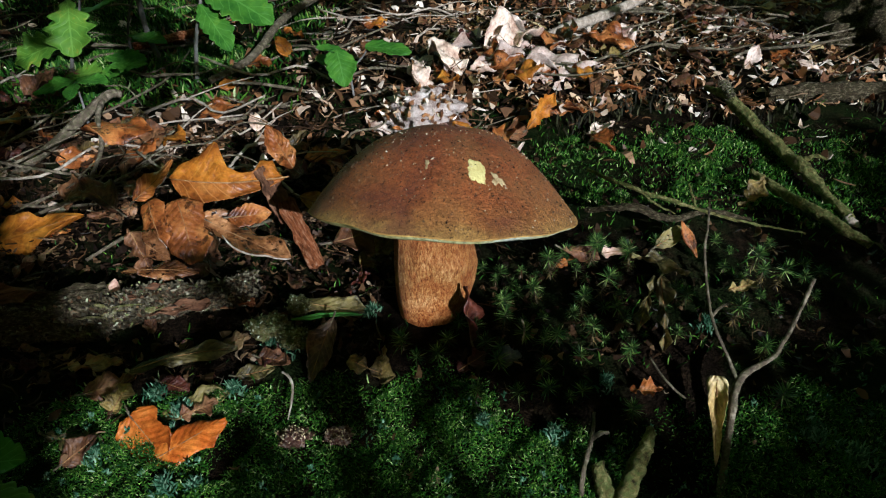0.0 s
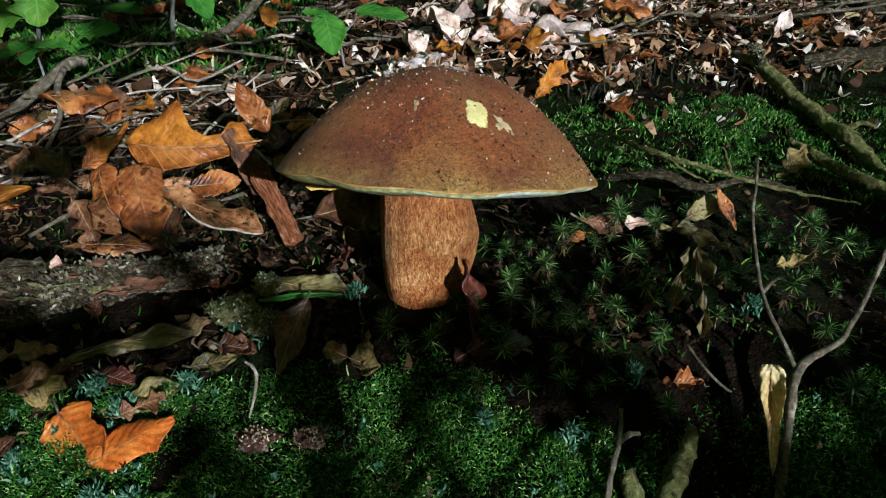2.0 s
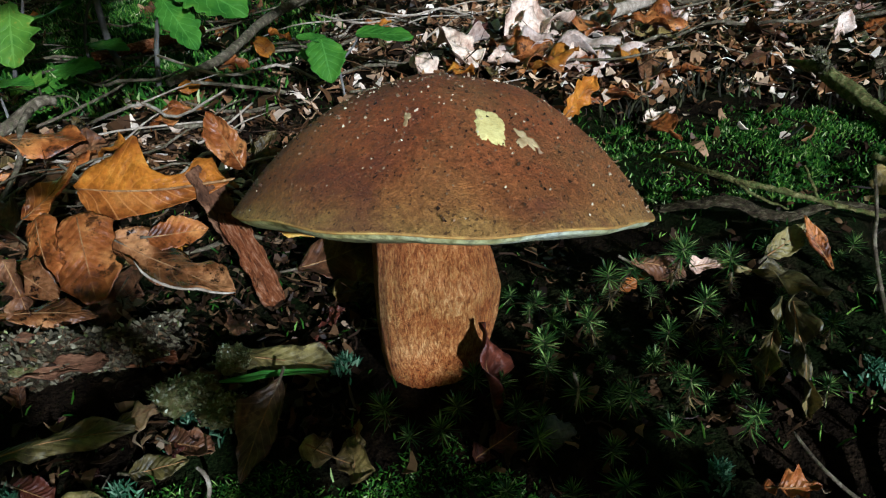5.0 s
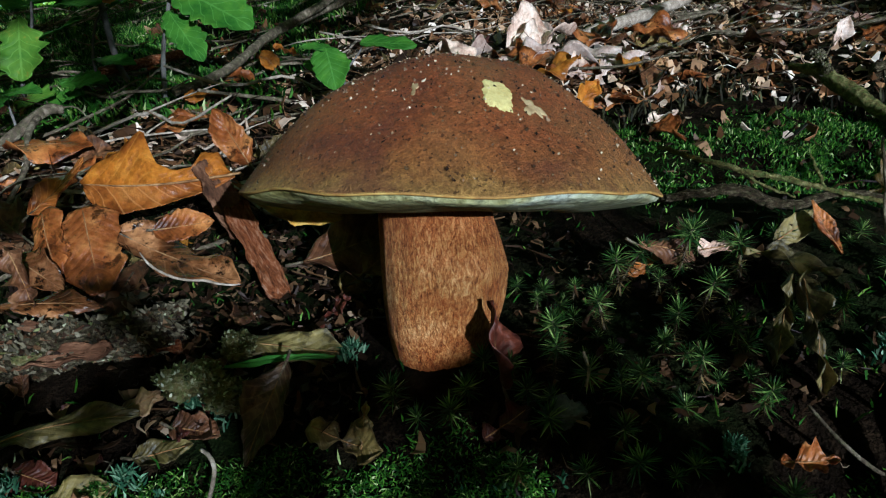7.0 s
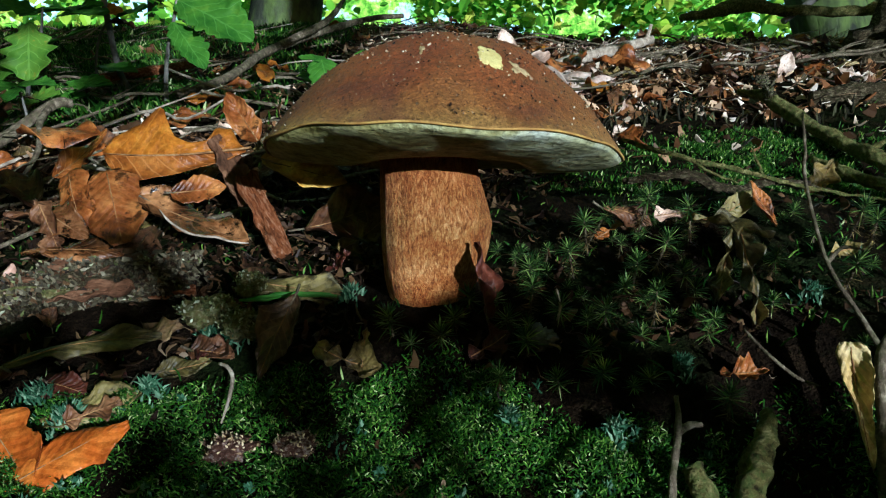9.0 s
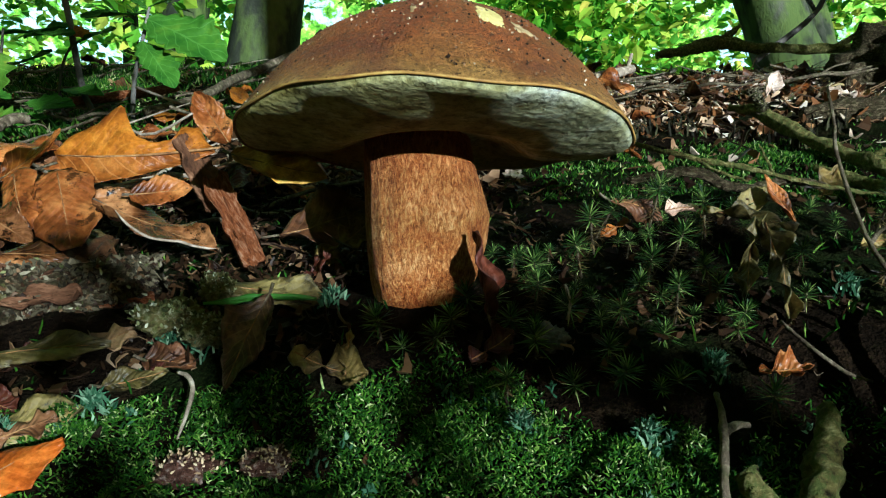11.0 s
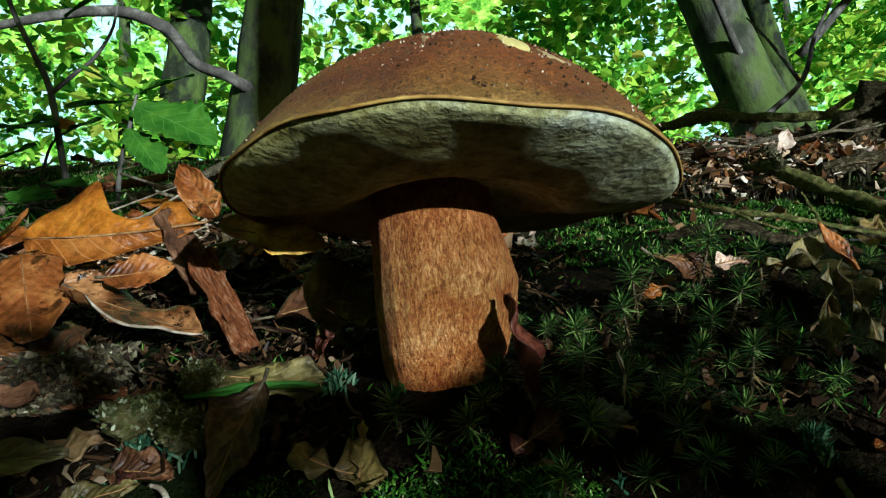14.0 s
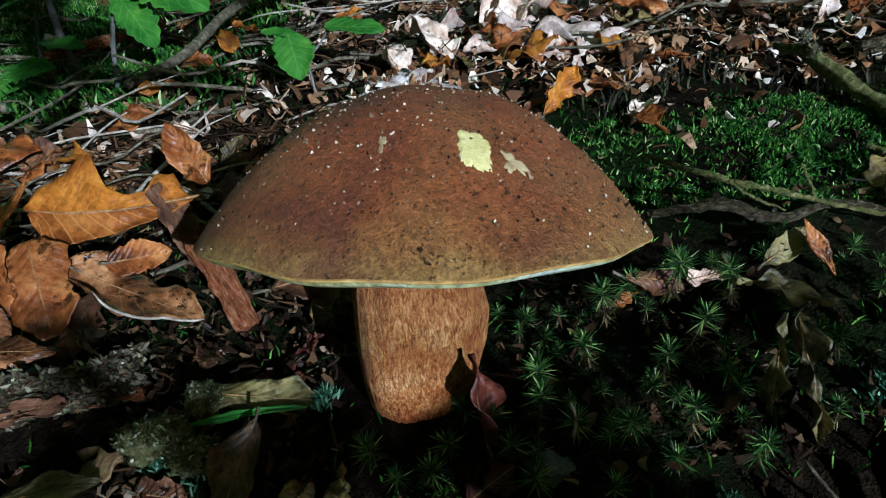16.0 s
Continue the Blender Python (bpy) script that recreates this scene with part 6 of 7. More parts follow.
branch("branch", "knobbly dead branch on the crest", [(0.40, 1.2, 0.405), (0.45, 1.2, 0.412), (0.50, 1.2, 0.425), (0.57, 1.2, 0.415), (0.70, 1.2, 0.412), (0.9, 1.18, 0.41)], [0.006, 0.009, 0.013, 0.009, 0.008, 0.006], MOSSY_BRANCH, 70, 14, 0.08, 17, [([(0.5, 1.2, 0.42), (0.54, 1.19, 0.45)], [0.008, 0.004]), ([(0.7, 1.2, 0.41), (0.78, 1.19, 0.45), (0.9, 1.2, 0.47)], [0.006, 0.004, 0.002])], gnarl=0.4)
branch("branch", "bare thin branch rising over the crest", [(0.62, 1.3, 0.43), (0.74, 1.3, 0.52), (0.79, 1.3, 0.62), (0.88, 1.32, 0.74)], [0.006, 0.005, 0.004, 0.002], LIMB, 20, 7, 0.08, 18, [([(0.74, 1.3, 0.52), (0.70, 1.3, 0.60), (0.66, 1.3, 0.66)], [0.004, 0.003, 0.001])])


# loose twigs over the litter, in several shapes
def loose_twig(i):
    rng = np.random.RandomState(200 + i)
    L = rng.uniform(0.07, 0.2)
    pts = [(L * s, rng.normal(0, 0.05) * L, rng.normal(0, 0.03) * L) for s in np.linspace(-0.5, 0.5, 5)]
    r = rng.uniform(0.0005, 0.0017)
    root = thing("twig", "thin weathered twig lying on the leaf litter", "twig", group="twigs on the litter")
    part("stick", rod("stick", pts, [r * 0.8, r, r, r * 0.8, r * 0.5], TWIG if i % 5 else PALE_TWIG, 14, 7, 0.12, 1.0, i), root)
    if i % 2:
        a = np.array(pts[2])
        part("side_twig", rod("side_twig", [a, a + (L * 0.15, L * 0.1, 0.004), a + (L * 0.3, L * 0.14, 0.006)], [r * 0.6, r * 0.5, r * 0.2], TWIG if i % 5 else PALE_TWIG, 8, 6, 0.1, 1.0, i), root)
    return root


def lay(x, y, turn, lift, rng, wobble=0.2):
    """A pose lying on the bank, turned about its slope."""
    n = (slope_normal(x, y) + Vector(rng.normal(0, wobble, 3))).normalized()
    d = Vector((math.cos(turn), math.sin(turn), 0))
    d = (d - n * d.dot(n)).normalized()
    m = Matrix((d, n.cross(d), n)).transposed().to_4x4()
    m.translation = on_ground(x, y, lift)
    return m


rng = np.random.RandomState(31)
kinds = [loose_twig(i) for i in range(9)]
count = 0
while count < 200:
    y = rng.uniform(0.47, 1.25)
    x = rng.uniform(-0.62, 0.75) * (y + 0.1)
    if 0.05 < x < 0.42 and 0.44 < y < 0.66 or abs(x) < 0.11 and y < 0.52:
        continue
    if rng.rand() < 0.45 and x > 0:
        continue
    if x < -0.15 and y > 0.68 and rng.rand() < 0.6:
        continue
    turn = rng.normal(0.45 if x < 0 else 0.1, 0.45)
    m = lay(x, y, turn, rng.uniform(0.004, 0.02), rng, 0.12)
    if count < len(kinds):
        kinds[count].matrix_basis = m
    else:
        copy_thing(kinds[rng.randint(len(kinds))], m)
    count += 1


# fallen leaves over the whole bank behind the mushroom
def litter_leaf(i):
    rng = np.random.RandomState(400 + i)
    mat = LITTER[i % len(LITTER)]
    word = ["dark brown", "tan", "olive-brown", "pale bleached", "dark red-brown", "orange-brown"][i % len(LITTER)]
    L = rng.uniform(0.022, 0.044)
    return dead_leaf(word + " dry fallen leaf lying on the bank", (-L / 2, 0, 0), (L / 2, 0, 0), (0, 0, 1), L * rng.uniform(0.45, 0.66), mat, ["beech", "beech", "oak", "beech", "scrap"][i % 5], 0.01, "fallen leaves on the bank", 300 + i,
                     bend=rng.uniform(-0.9, 0.7), cup=rng.uniform(-0.8, 0.8), twist=rng.uniform(-0.5, 0.5), wave=rng.uniform(0.5, 1.4), pleat=0.15, crumple=0.05, nu=14)


rng = np.random.RandomState(32)
kinds = [litter_leaf(i) for i in range(18)]
weights = np.array([2.6, 1.6, 1.6, 0.35, 1.2, 0.6] * 3)
count = 0
while count < 235:
    y = 0.46 + 0.8 * rng.rand() ** 1.3
    x = rng.uniform(-0.68, 0.75) * (y + 0.05)
    if 0.06 < x < 0.42 and y < 0.64 or abs(x + 0.01) < 0.10 and y < 0.56 or x > 0.3 and y < 0.56:
        continue
    if x < -0.12 and y > 0.66 and rng.rand() < 0.6:
        continue
    m = lay(x, y, rng.uniform(0, 6.28), rng.uniform(0.004, 0.016), rng, 0.3)
    if count < len(kinds):
        kinds[count].matrix_basis = m
    else:
        copy_thing(kinds[rng.choice(18, p=weights / weights.sum())], m)
    count += 1

# smaller dark leaves between the log and the heap
count = 0
while count < 40:
    x, y = rng.uniform(-0.34, -0.02), rng.uniform(0.35, 0.475)
    if -0.22 < x < -0.1 and 0.41 < y < 0.46 or (x + 0.006) ** 2 + (y - 0.392) ** 2 < 0.045 ** 2 or -0.3 < x < -0.12 and 0.39 < y < 0.415:
        continue
    m = lay(x, y, rng.uniform(0, 6.28), rng.uniform(0.001, 0.006), rng, 0.35) @ Matrix.Scale(rng.uniform(0.3, 0.6), 4)
    copy_thing(kinds[rng.choice([0, 2, 4, 6, 8, 10, 12, 14, 16])], m)
    count += 1


# ---- green seedlings ----
def green_leaf(parent, at, base, tip, up, width, kind, mat, seed, **shape):
    m = Matrix.Translation(-Vector(at)) @ leaf_frame(base, tip, up)
    v, f, uv = leaf_sheet((Vector(tip) - Vector(base)).length, width, kind, seed, **shape)
    return part("leaf", mesh_of("leaf", v, f, mat, True, uv), parent, "", m)


def seedling(label, stems, leaves):
    at = stems[0][0][0]
    root = thing("seedling", label, "plant", Matrix.Translation(at), "green seedlings")
    for i, (pts, rr) in enumerate(stems):
        part("shoot", rod("shoot", [np.array(p) - np.array(at) for p in pts], rr, LIMB, 18, 7, 0.06, 1.0, i), root)
    for i, (b, t, up, w, kind, mat) in enumerate(leaves):
        green_leaf(root, at, b, t, up, w, kind, mat, 70 + i, bend=-0.3 + 0.12 * (i % 4), cup=0.3, wave=0.25, pleat=0.35, edge=0.25, crumple=0.012, ragged=0.2, nu=56)
    return root


UPF = (0.05, -0.62, 0.78)
seedling("oak seedling with scalloped green leaves on the bank",
         [([(-0.245, 0.69, 0.15), (-0.242, 0.685, 0.195), (-0.237, 0.69, 0.235), (-0.232, 0.69, 0.262)], [0.0022, 0.002, 0.0017, 0.0012])],
         [((-0.236, 0.69, 0.252), (-0.166, 0.688, 0.213), (0.1, -0.85, 0.5), 0.05, "scalloped", GREEN_LEAF), ((-0.233, 0.69, 0.262), (-0.188, 0.70, 0.283), (0, -0.4, 0.9), 0.02, "scalloped", GREEN_LEAF),
          ((-0.234, 0.69, 0.262), (-0.285, 0.695, 0.295), (0, -0.3, 0.9), 0.018, "scalloped", GREEN_LEAF), ((-0.234, 0.69, 0.258), (-0.29, 0.69, 0.255), (0, -0.5, 0.85), 0.03, "scalloped", GREEN_LEAF),
          ((-0.238, 0.689, 0.232), (-0.205, 0.675, 0.185), (0.2, -0.8, 0.5), 0.028, "scalloped", GREEN_LEAF)])
seedling("oak seedling with broad lobed leaves turning yellow",
         [([(-0.375, 0.70, 0.155), (-0.372, 0.70, 0.19), (-0.362, 0.70, 0.225), (-0.36, 0.70, 0.25)], [0.002, 0.0018, 0.0014, 0.001])],
         [((-0.372, 0.70, 0.238), (-0.366, 0.69, 0.181), (0.1, -0.85, 0.45), 0.05, "oak", TURNING_LEAF), ((-0.359, 0.72, 0.250), (-0.309, 0.72, 0.254), (0, -0.6, 0.8), 0.03, "oak", GREEN_LEAF),
          ((-0.375, 0.69, 0.164), (-0.335, 0.68, 0.166), (0, -0.7, 0.7), 0.03, "oak", TURNING_LEAF), ((-0.318, 0.66, 0.171), (-0.28, 0.66, 0.172), (0, -0.7, 0.7), 0.02, "oak", GREEN_LEAF),
          ((-0.37, 0.71, 0.25), (-0.42, 0.70, 0.258), (0, -0.7, 0.7), 0.035, "oak", GREEN_LEAF), ((-0.375, 0.70, 0.20), (-0.425, 0.69, 0.175), (-0.1, -0.85, 0.5), 0.04, "oak", TURNING_LEAF)])
seedling("oak seedling with many small scalloped leaves",
         [([(-0.33, 0.75, 0.175), (-0.335, 0.745, 0.21), (-0.325, 0.74, 0.245), (-0.30, 0.735, 0.258)], [0.0016, 0.0014, 0.0012, 0.0008])],
         [((-0.366, 0.74, 0.258), (-0.322, 0.735, 0.266), UPF, 0.026, "scalloped", GREEN_LEAF), ((-0.312, 0.735, 0.252), (-0.278, 0.73, 0.262), UPF, 0.024, "scalloped", GREEN_LEAF),
          ((-0.339, 0.70, 0.183), (-0.298, 0.70, 0.179), UPF, 0.026, "scalloped", GREEN_LEAF), ((-0.349, 0.69, 0.164), (-0.312, 0.69, 0.168), UPF, 0.022, "scalloped", GREEN_LEAF),
          ((-0.335, 0.745, 0.21), (-0.29, 0.735, 0.20), UPF, 0.02, "scalloped", GREEN_LEAF), ((-0.278, 0.75, 0.189), (-0.241, 0.74, 0.172), UPF, 0.02, "scalloped", GREEN_LEAF)])
seedling("yellow-green leaf of a seedling beside the mushroom cap",
         [([(-0.11, 0.70, 0.15), (-0.115, 0.69, 0.168), (-0.124, 0.68, 0.18)], [0.001, 0.0009, 0.0007])],
         [((-0.124, 0.68, 0.181), (-0.092, 0.678, 0.166), UPF, 0.02, "oval", TURNING_LEAF)])
seedling("beech seedling with two small oval green leaves",
         [([(-0.085, 0.665, 0.135), (-0.088, 0.655, 0.165), (-0.09, 0.648, 0.182)], [0.0012, 0.001, 0.0008]), ([(-0.088, 0.655, 0.165), (-0.075, 0.651, 0.178), (-0.07, 0.65, 0.186)], [0.001, 0.0008, 0.0006])],
         [((-0.099, 0.648, 0.184), (-0.090, 0.637, 0.149), (0.1, -0.85, 0.5), 0.029, "oval", GREEN_LEAF), ((-0.073, 0.651, 0.187), (-0.029, 0.648, 0.182), (0.05, -0.7, 0.7), 0.022, "oval", GREEN_LEAF),
          ((-0.095, 0.65, 0.184), (-0.118, 0.648, 0.186), (0, -0.7, 0.7), 0.012, "oval", GREEN_LEAF)])
seedling("bare dark forked sapling with few leaves",
         [([(-0.30, 0.76, 0.175), (-0.316, 0.75, 0.21), (-0.334, 0.75, 0.298), (-0.352, 0.75, 0.34), (-0.379, 0.75, 0.401), (-0.39, 0.75, 0.47)], [0.003, 0.003, 0.0032, 0.0028, 0.0024, 0.0015]),
          ([(-0.334, 0.75, 0.298), (-0.312, 0.75, 0.318), (-0.296, 0.75, 0.332), (-0.28, 0.75, 0.362), (-0.275, 0.75, 0.40)], [0.0024, 0.002, 0.0018, 0.0014, 0.0008])],
         [((-0.27, 0.75, 0.405), (-0.32, 0.74, 0.37), (0, -0.5, 0.8), 0.02, "oval", GREEN_LEAF), ((-0.33, 0.75, 0.27), (-0.305, 0.74, 0.258), (0, -0.8, 0.4), 0.014, "oval", ORANGE_LEAF),
          ((-0.34, 0.75, 0.27), (-0.40, 0.73, 0.255), (0, -0.5, 0.85), 0.034, "scalloped", GREEN_LEAF), ((-0.345, 0.75, 0.25), (-0.41, 0.73, 0.215), (0, -0.5, 0.85), 0.03, "scalloped", GREEN_LEAF)])
seedling("low green seedling among dead leaves and twigs",
         [([(-0.31, 0.60, 0.112), (-0.312, 0.595, 0.135), (-0.314, 0.59, 0.15)], [0.0012, 0.001, 0.0008])],
         [((-0.314, 0.59, 0.152), (-0.283, 0.585, 0.150), (0, -0.6, 0.8), 0.016, "scalloped", GREEN_LEAF), ((-0.314, 0.59, 0.152), (-0.345, 0.58, 0.140), (0, -0.6, 0.8), 0.018, "scalloped", GREEN_LEAF), ((-0.314, 0.59, 0.15), (-0.31, 0.57, 0.135), (0, -0.6, 0.8), 0.014, "scalloped", GREEN_LEAF)])
seedling("small leafy plant at the foot of the bank",
         [([(-0.229, 0.285, -0.085), (-0.224, 0.28, -0.055), (-0.222, 0.277, -0.04)], [0.0012, 0.001, 0.0008])],
         [((-0.222, 0.277, -0.04), (-0.183, 0.275, -0.032), (0, -0.5, 0.85), 0.026, "scalloped", GREEN_LEAF), ((-0.224, 0.278, -0.045), (-0.180, 0.275, -0.062), (0, -0.5, 0.85), 0.022, "scalloped", TURNING_LEAF)])


# ---- haircap moss ----
def haircap(i):
    """A shoot of haircap moss: stem, a star of narrow leaves at its top, old leaves below."""
    rng = np.random.RandomState(600 + i)
    h = rng.uniform(0.016, 0.020)
    root = thing("haircap_moss", "green star-shaped haircap moss shoot growing on the bank", "moss", group="haircap moss shoots")
    lean = rng.normal(0, 0.12, 2)
    part("stalk", rod("stalk", [(0, 0, -0.004), (lean[0] * h * 0.5, lean[1] * h * 0.5, h * 0.5), (lean[0] * h, lean[1] * h, h)], [0.0006, 0.0006, 0.0004], TWIG, 6, 5, 0.05), root)
    for name, mat, z0, z1, n, el0, el1, ll in (("leaf_star", HAIRCAP, 0.72, 1.0, 54, -20, 72, 0.0092), ("old_leaves", DRY_HAIRCAP, 0.0, 0.7, 46, -30, 25, 0.0062)):
        verts, faces = [], []
        for j in range(n):
            s = z0 + (z1 - z0) * (j + rng.rand()) / n
            a = j * 2.39996 + rng.normal(0, 0.2)
            el = radians(np.interp(s, [z0, z1], [el0, el1]) + rng.normal(0, 9))
            L = ll * rng.uniform(0.75, 1.15) * (1 - 0.25 * (s - z0) / (z1 - z0))
            b = np.array((lean[0] * h * s, lean[1] * h * s, h * s))
            d = np.array((math.cos(a) * math.cos(el), math.sin(a) * math.cos(el), math.sin(el)))
            sd = np.array((-math.sin(a), math.cos(a), 0)) * 0.00024
            nn = np.cross(d, sd)
            nn /= np.linalg.norm(nn)
            k = len(verts)
            verts += [b - sd, b + sd, b - nn * 0.0003, b + d * L * 0.5 - sd * 1.1 + nn * L * 0.015, b + d * L * 0.5 + sd * 1.1 + nn * L * 0.015, b + d * L * 0.5 - nn * 0.0003 + nn * L * 0.015, b + d * L - np.array((0, 0, 0.04 * L))]
            faces += [(k, k + 1, k + 4, k + 3), (k + 1, k + 2, k + 5, k + 4), (k + 2, k, k + 3, k + 5), (k + 3, k + 4, k + 6), (k + 4, k + 5, k + 6), (k + 5, k + 3, k + 6)]
        part(name, mesh_of(name, verts, faces, mat, False), root)
    return root


kinds = [haircap(i) for i in range(7)]
rng = np.random.RandomState(41)
# tops of the shoots that stand clear
tops = [(0.010, 0.371, 0.004), (0.035, 0.375, 0.017), (0.035, 0.372, 0.008), (0.024, 0.361, -0.003), (0.031, 0.352, -0.010), (0.069, 0.399, 0.040), (0.097, 0.389, 0.027), (0.113, 0.398, 0.041), (0.103, 0.351, -0.003), (0.084, 0.359, 0.006), (0.091, 0.389, 0.047),
        (0.054, 0.340, -0.018), (0.018, 0.336, -0.019), (0.098, 0.326, -0.028), (0.046, 0.367, 0.0), (0.067, 0.366, -0.002), (0.076, 0.374, 0.009), (0.076, 0.358, -0.008), (0.075, 0.343, -0.023), (0.103, 0.370, 0.012), (0.053, 0.380, 0.025), (0.063, 0.400, 0.037),
        (-0.014, 0.360, -0.010), (0.083, 0.380, 0.018), (0.186, 0.375, 0.036), (0.193, 0.370, 0.037), (0.165, 0.360, 0.017), (0.168, 0.340, 0.001), (0.170, 0.320, -0.017), (0.092, 0.400, 0.045), (0.141, 0.380, 0.020), (0.188, 0.390, 0.041), (-0.022, 0.361, -0.003), (-0.004, 0.356, -0.008), (0.003, 0.364, -0.001), (0.018, 0.368, 0.004)]
places = []
for x, y, z in tops:
    up = Vector((rng.normal(0, 0.1), -0.62 + rng.normal(0, 0.1), 1)).normalized()
    places.append((Vector((x, y, z)), up, rng.uniform(0.85, 1.05)))
while len(places) < 105:
    x, y = rng.uniform(0.02, 0.24), rng.uniform(0.335, 0.435)
    if x > 0.15 and rng.rand() < 0.5 or y < 0.345 and rng.rand() < 0.6 or abs(x - 0.125) < 0.02 and y < 0.36:
        continue
    p = on_ground(x, y, rng.uniform(0.004, 0.012))
    if min((p - a).length for a, b, c in places) > 0.0085 and (x + 0.004) ** 2 + (y - 0.392) ** 2 > 0.03 ** 2:
        places.append((p, Vector((rng.normal(0, 0.2), -0.55 + rng.normal(0, 0.2), 1)).normalized(), rng.uniform(0.55, 0.85)))
for i, (p, up, size) in enumerate(places):
    turn = Vector((0, 0, 1)).rotation_difference(up).to_matrix().to_4x4()
    m = Matrix.Translation(p - up * 0.018 * size) @ turn @ Matrix.Rotation(rng.uniform(0, 6.28), 4, "Z") @ Matrix.Scale(size, 4)
    if i < len(kinds):
        kinds[i].matrix_basis = m
    else:
        copy_thing(kinds[rng.randint(len(kinds))], m)


# ---- moss carpet and litter crumbs ----
def patchy(x, y, scale, seed):
    """A smooth random field, about -1 to 1."""
    r = np.random.RandomState(seed)
    return sum(np.sin(x * u + y * v + p) for u, v, p in zip(r.normal(0, scale, 9), r.normal(0, scale, 9), r.uniform(0, 6.28, 9))) / 2.6


def moss_carpet(name, label, count, x0, x1, y0, y1, keep, mat, length, width, seed, lift=0.0, low=0.15, high=1.25):
    rng = np.random.RandomState(seed)
    x, y = rng.uniform(x0, x1, count), rng.uniform(y0, y1, count)
    ok = keep(x, y) > rng.uniform(0, 1, count)
    x, y = x[ok], y[ok]
    z = ground_z(x, y) + 0.0022 * patchy(x, y, 160, seed + 1) + lift
    v, f = strands(np.c_[x, y, z], length, width, (0, -0.25, 0.3), seed + 2, low, high)
    return tagged(new(name, mesh_of(name, v.tolist(), f.tolist(), mat, False)), label, "moss", kind="stuff")


def front_moss(x, y):
    edge = 0.335 + 0.011 * (x > -0.09) * (x < 0.03) + 0.009 * patchy(x, x * 0, 40, 5) + 0.014 * (x < -0.09) - 0.006 * (x > 0.04)
    hollow = np.exp(-((x - 0.112) / 0.022) ** 2 - ((y - 0.312) / 0.03) ** 2)
    return np.clip((edge - y) / 0.008, 0, 1) * np.clip(1.3 + patchy(x, y, 90, 9), 0.7, 1) * np.clip(1.1 - 1.3 * hollow, 0.05, 1)


def back_moss(x, y):
    return np.clip(1.4 - ((x - 0.22) / 0.15) ** 2 - ((y - 0.545) / 0.065) ** 2, 0, 1) * np.clip(0.9 + patchy(x, y, 70, 10), 0.1, 1)


def sparse_moss(x, y):
    inside = (x > 0.0) & (y > 0.35) & (y < 0.46)
    return np.where(inside, np.where(x < 0.1, 0.12, 0.3), 0.14) * np.clip(0.6 + patchy(x, y, 60, 12), 0, 1)


moss_carpet("moss_carpet", "dense dark green moss carpet on the steep bank", 150000, -0.24, 0.30, 0.262, 0.375, front_moss, MOSS, 0.0021, 0.00027, 1, 0.002, 0.6, 1.6)
moss_carpet("moss_carpet", "bright green moss cushion on the bank behind", 78000, 0.03, 0.45, 0.44, 0.66, back_moss, MOSS, 0.0034, 0.00042, 2, 0.001, 0.3, 1.4)
moss_carpet("moss_carpet", "thin moss among litter on the bank", 15000, -0.3, 0.42, 0.34, 0.66, sparse_moss, MOSS, 0.0055, 0.00045, 3)


def tufts(spots, mat, name, label, n, seed, length=0.004):
    rng = np.random.RandomState(seed)
    pts = []
    for x, y, r in spots:
        a, q = rng.uniform(0, 6.28, n), r * np.minimum(np.abs(rng.normal(0, 0.55, n)), 1.4) * (1 + 0.5 * np.sin(rng.randint(3, 6) * np.linspace(0, 6.28, n)))
        px, py = x + q * np.cos(a), y + q * np.sin(a)
        pts.append(np.c_[px, py, ground_z(px, py) + 0.004 * (1 - (q / r) ** 2) + 0.001])
    v, f = strands(np.concatenate(pts), length, 0.0005, (0, -0.2, 0.5), seed + 1)
    return tagged(new(name, mesh_of(name, v.tolist(), f.tolist(), mat, False)), label, "moss", kind="stuff")


tufts([(-0.155, 0.345, 0.009), (-0.115, 0.35, 0.005), (0.185, 0.31, 0.013), (0.2, 0.30, 0.010), (0.055, 0.318, 0.005), (-0.135, 0.30, 0.007), (-0.175, 0.315, 0.008), (-0.14, 0.337, 0.008), (-0.12, 0.30, 0.006), (0.088, 0.345, 0.004), (0.15, 0.37, 0.006), (0.02, 0.325, 0.004), (-0.043, 0.392, 0.006), (-0.10, 0.376, 0.008), (-0.088, 0.372, 0.007)], BLUE_MOSS, "lichen_tuft", "pale blue-green lichen tufts on the moss", 150, 21, 0.0042)
r14 = np.random.RandomState(88)
tufts([(r14.uniform(-0.2, 0.24), r14.uniform(0.285, 0.345), 0.003) for i in range(70)], BLUE_MOSS, "lichen_tuft", "tiny pale lichen specks scattered over the moss", 12, 27, 0.0024)
tufts([(0.012, 0.602, 0.012), (0.03, 0.60, 0.008), (-0.01, 0.575, 0.012)], MOSS, "moss_tuft", "bright yellow-green moss tuft in sunlight", 420, 23, 0.006)
tufts([(-0.36, 0.69, 0.05), (-0.27, 0.76, 0.05), (-0.46, 0.8, 0.08), (-0.38, 0.78, 0.06)], MOSS, "moss_tuft", "dark moss on the bank under the seedlings", 2600, 25, 0.007)
tufts([(-0.5, 1.22, 0.18), (-0.2, 1.27, 0.16), (-0.8, 1.22, 0.18), (-0.45, 1.0, 0.12), (-0.7, 1.0, 0.12), (-0.42, 0.85, 0.07), (-0.2, 1.1, 0.08)], MOSS, "moss_tuft", "dark moss along the crest of the bank", 2800, 24, 0.010)


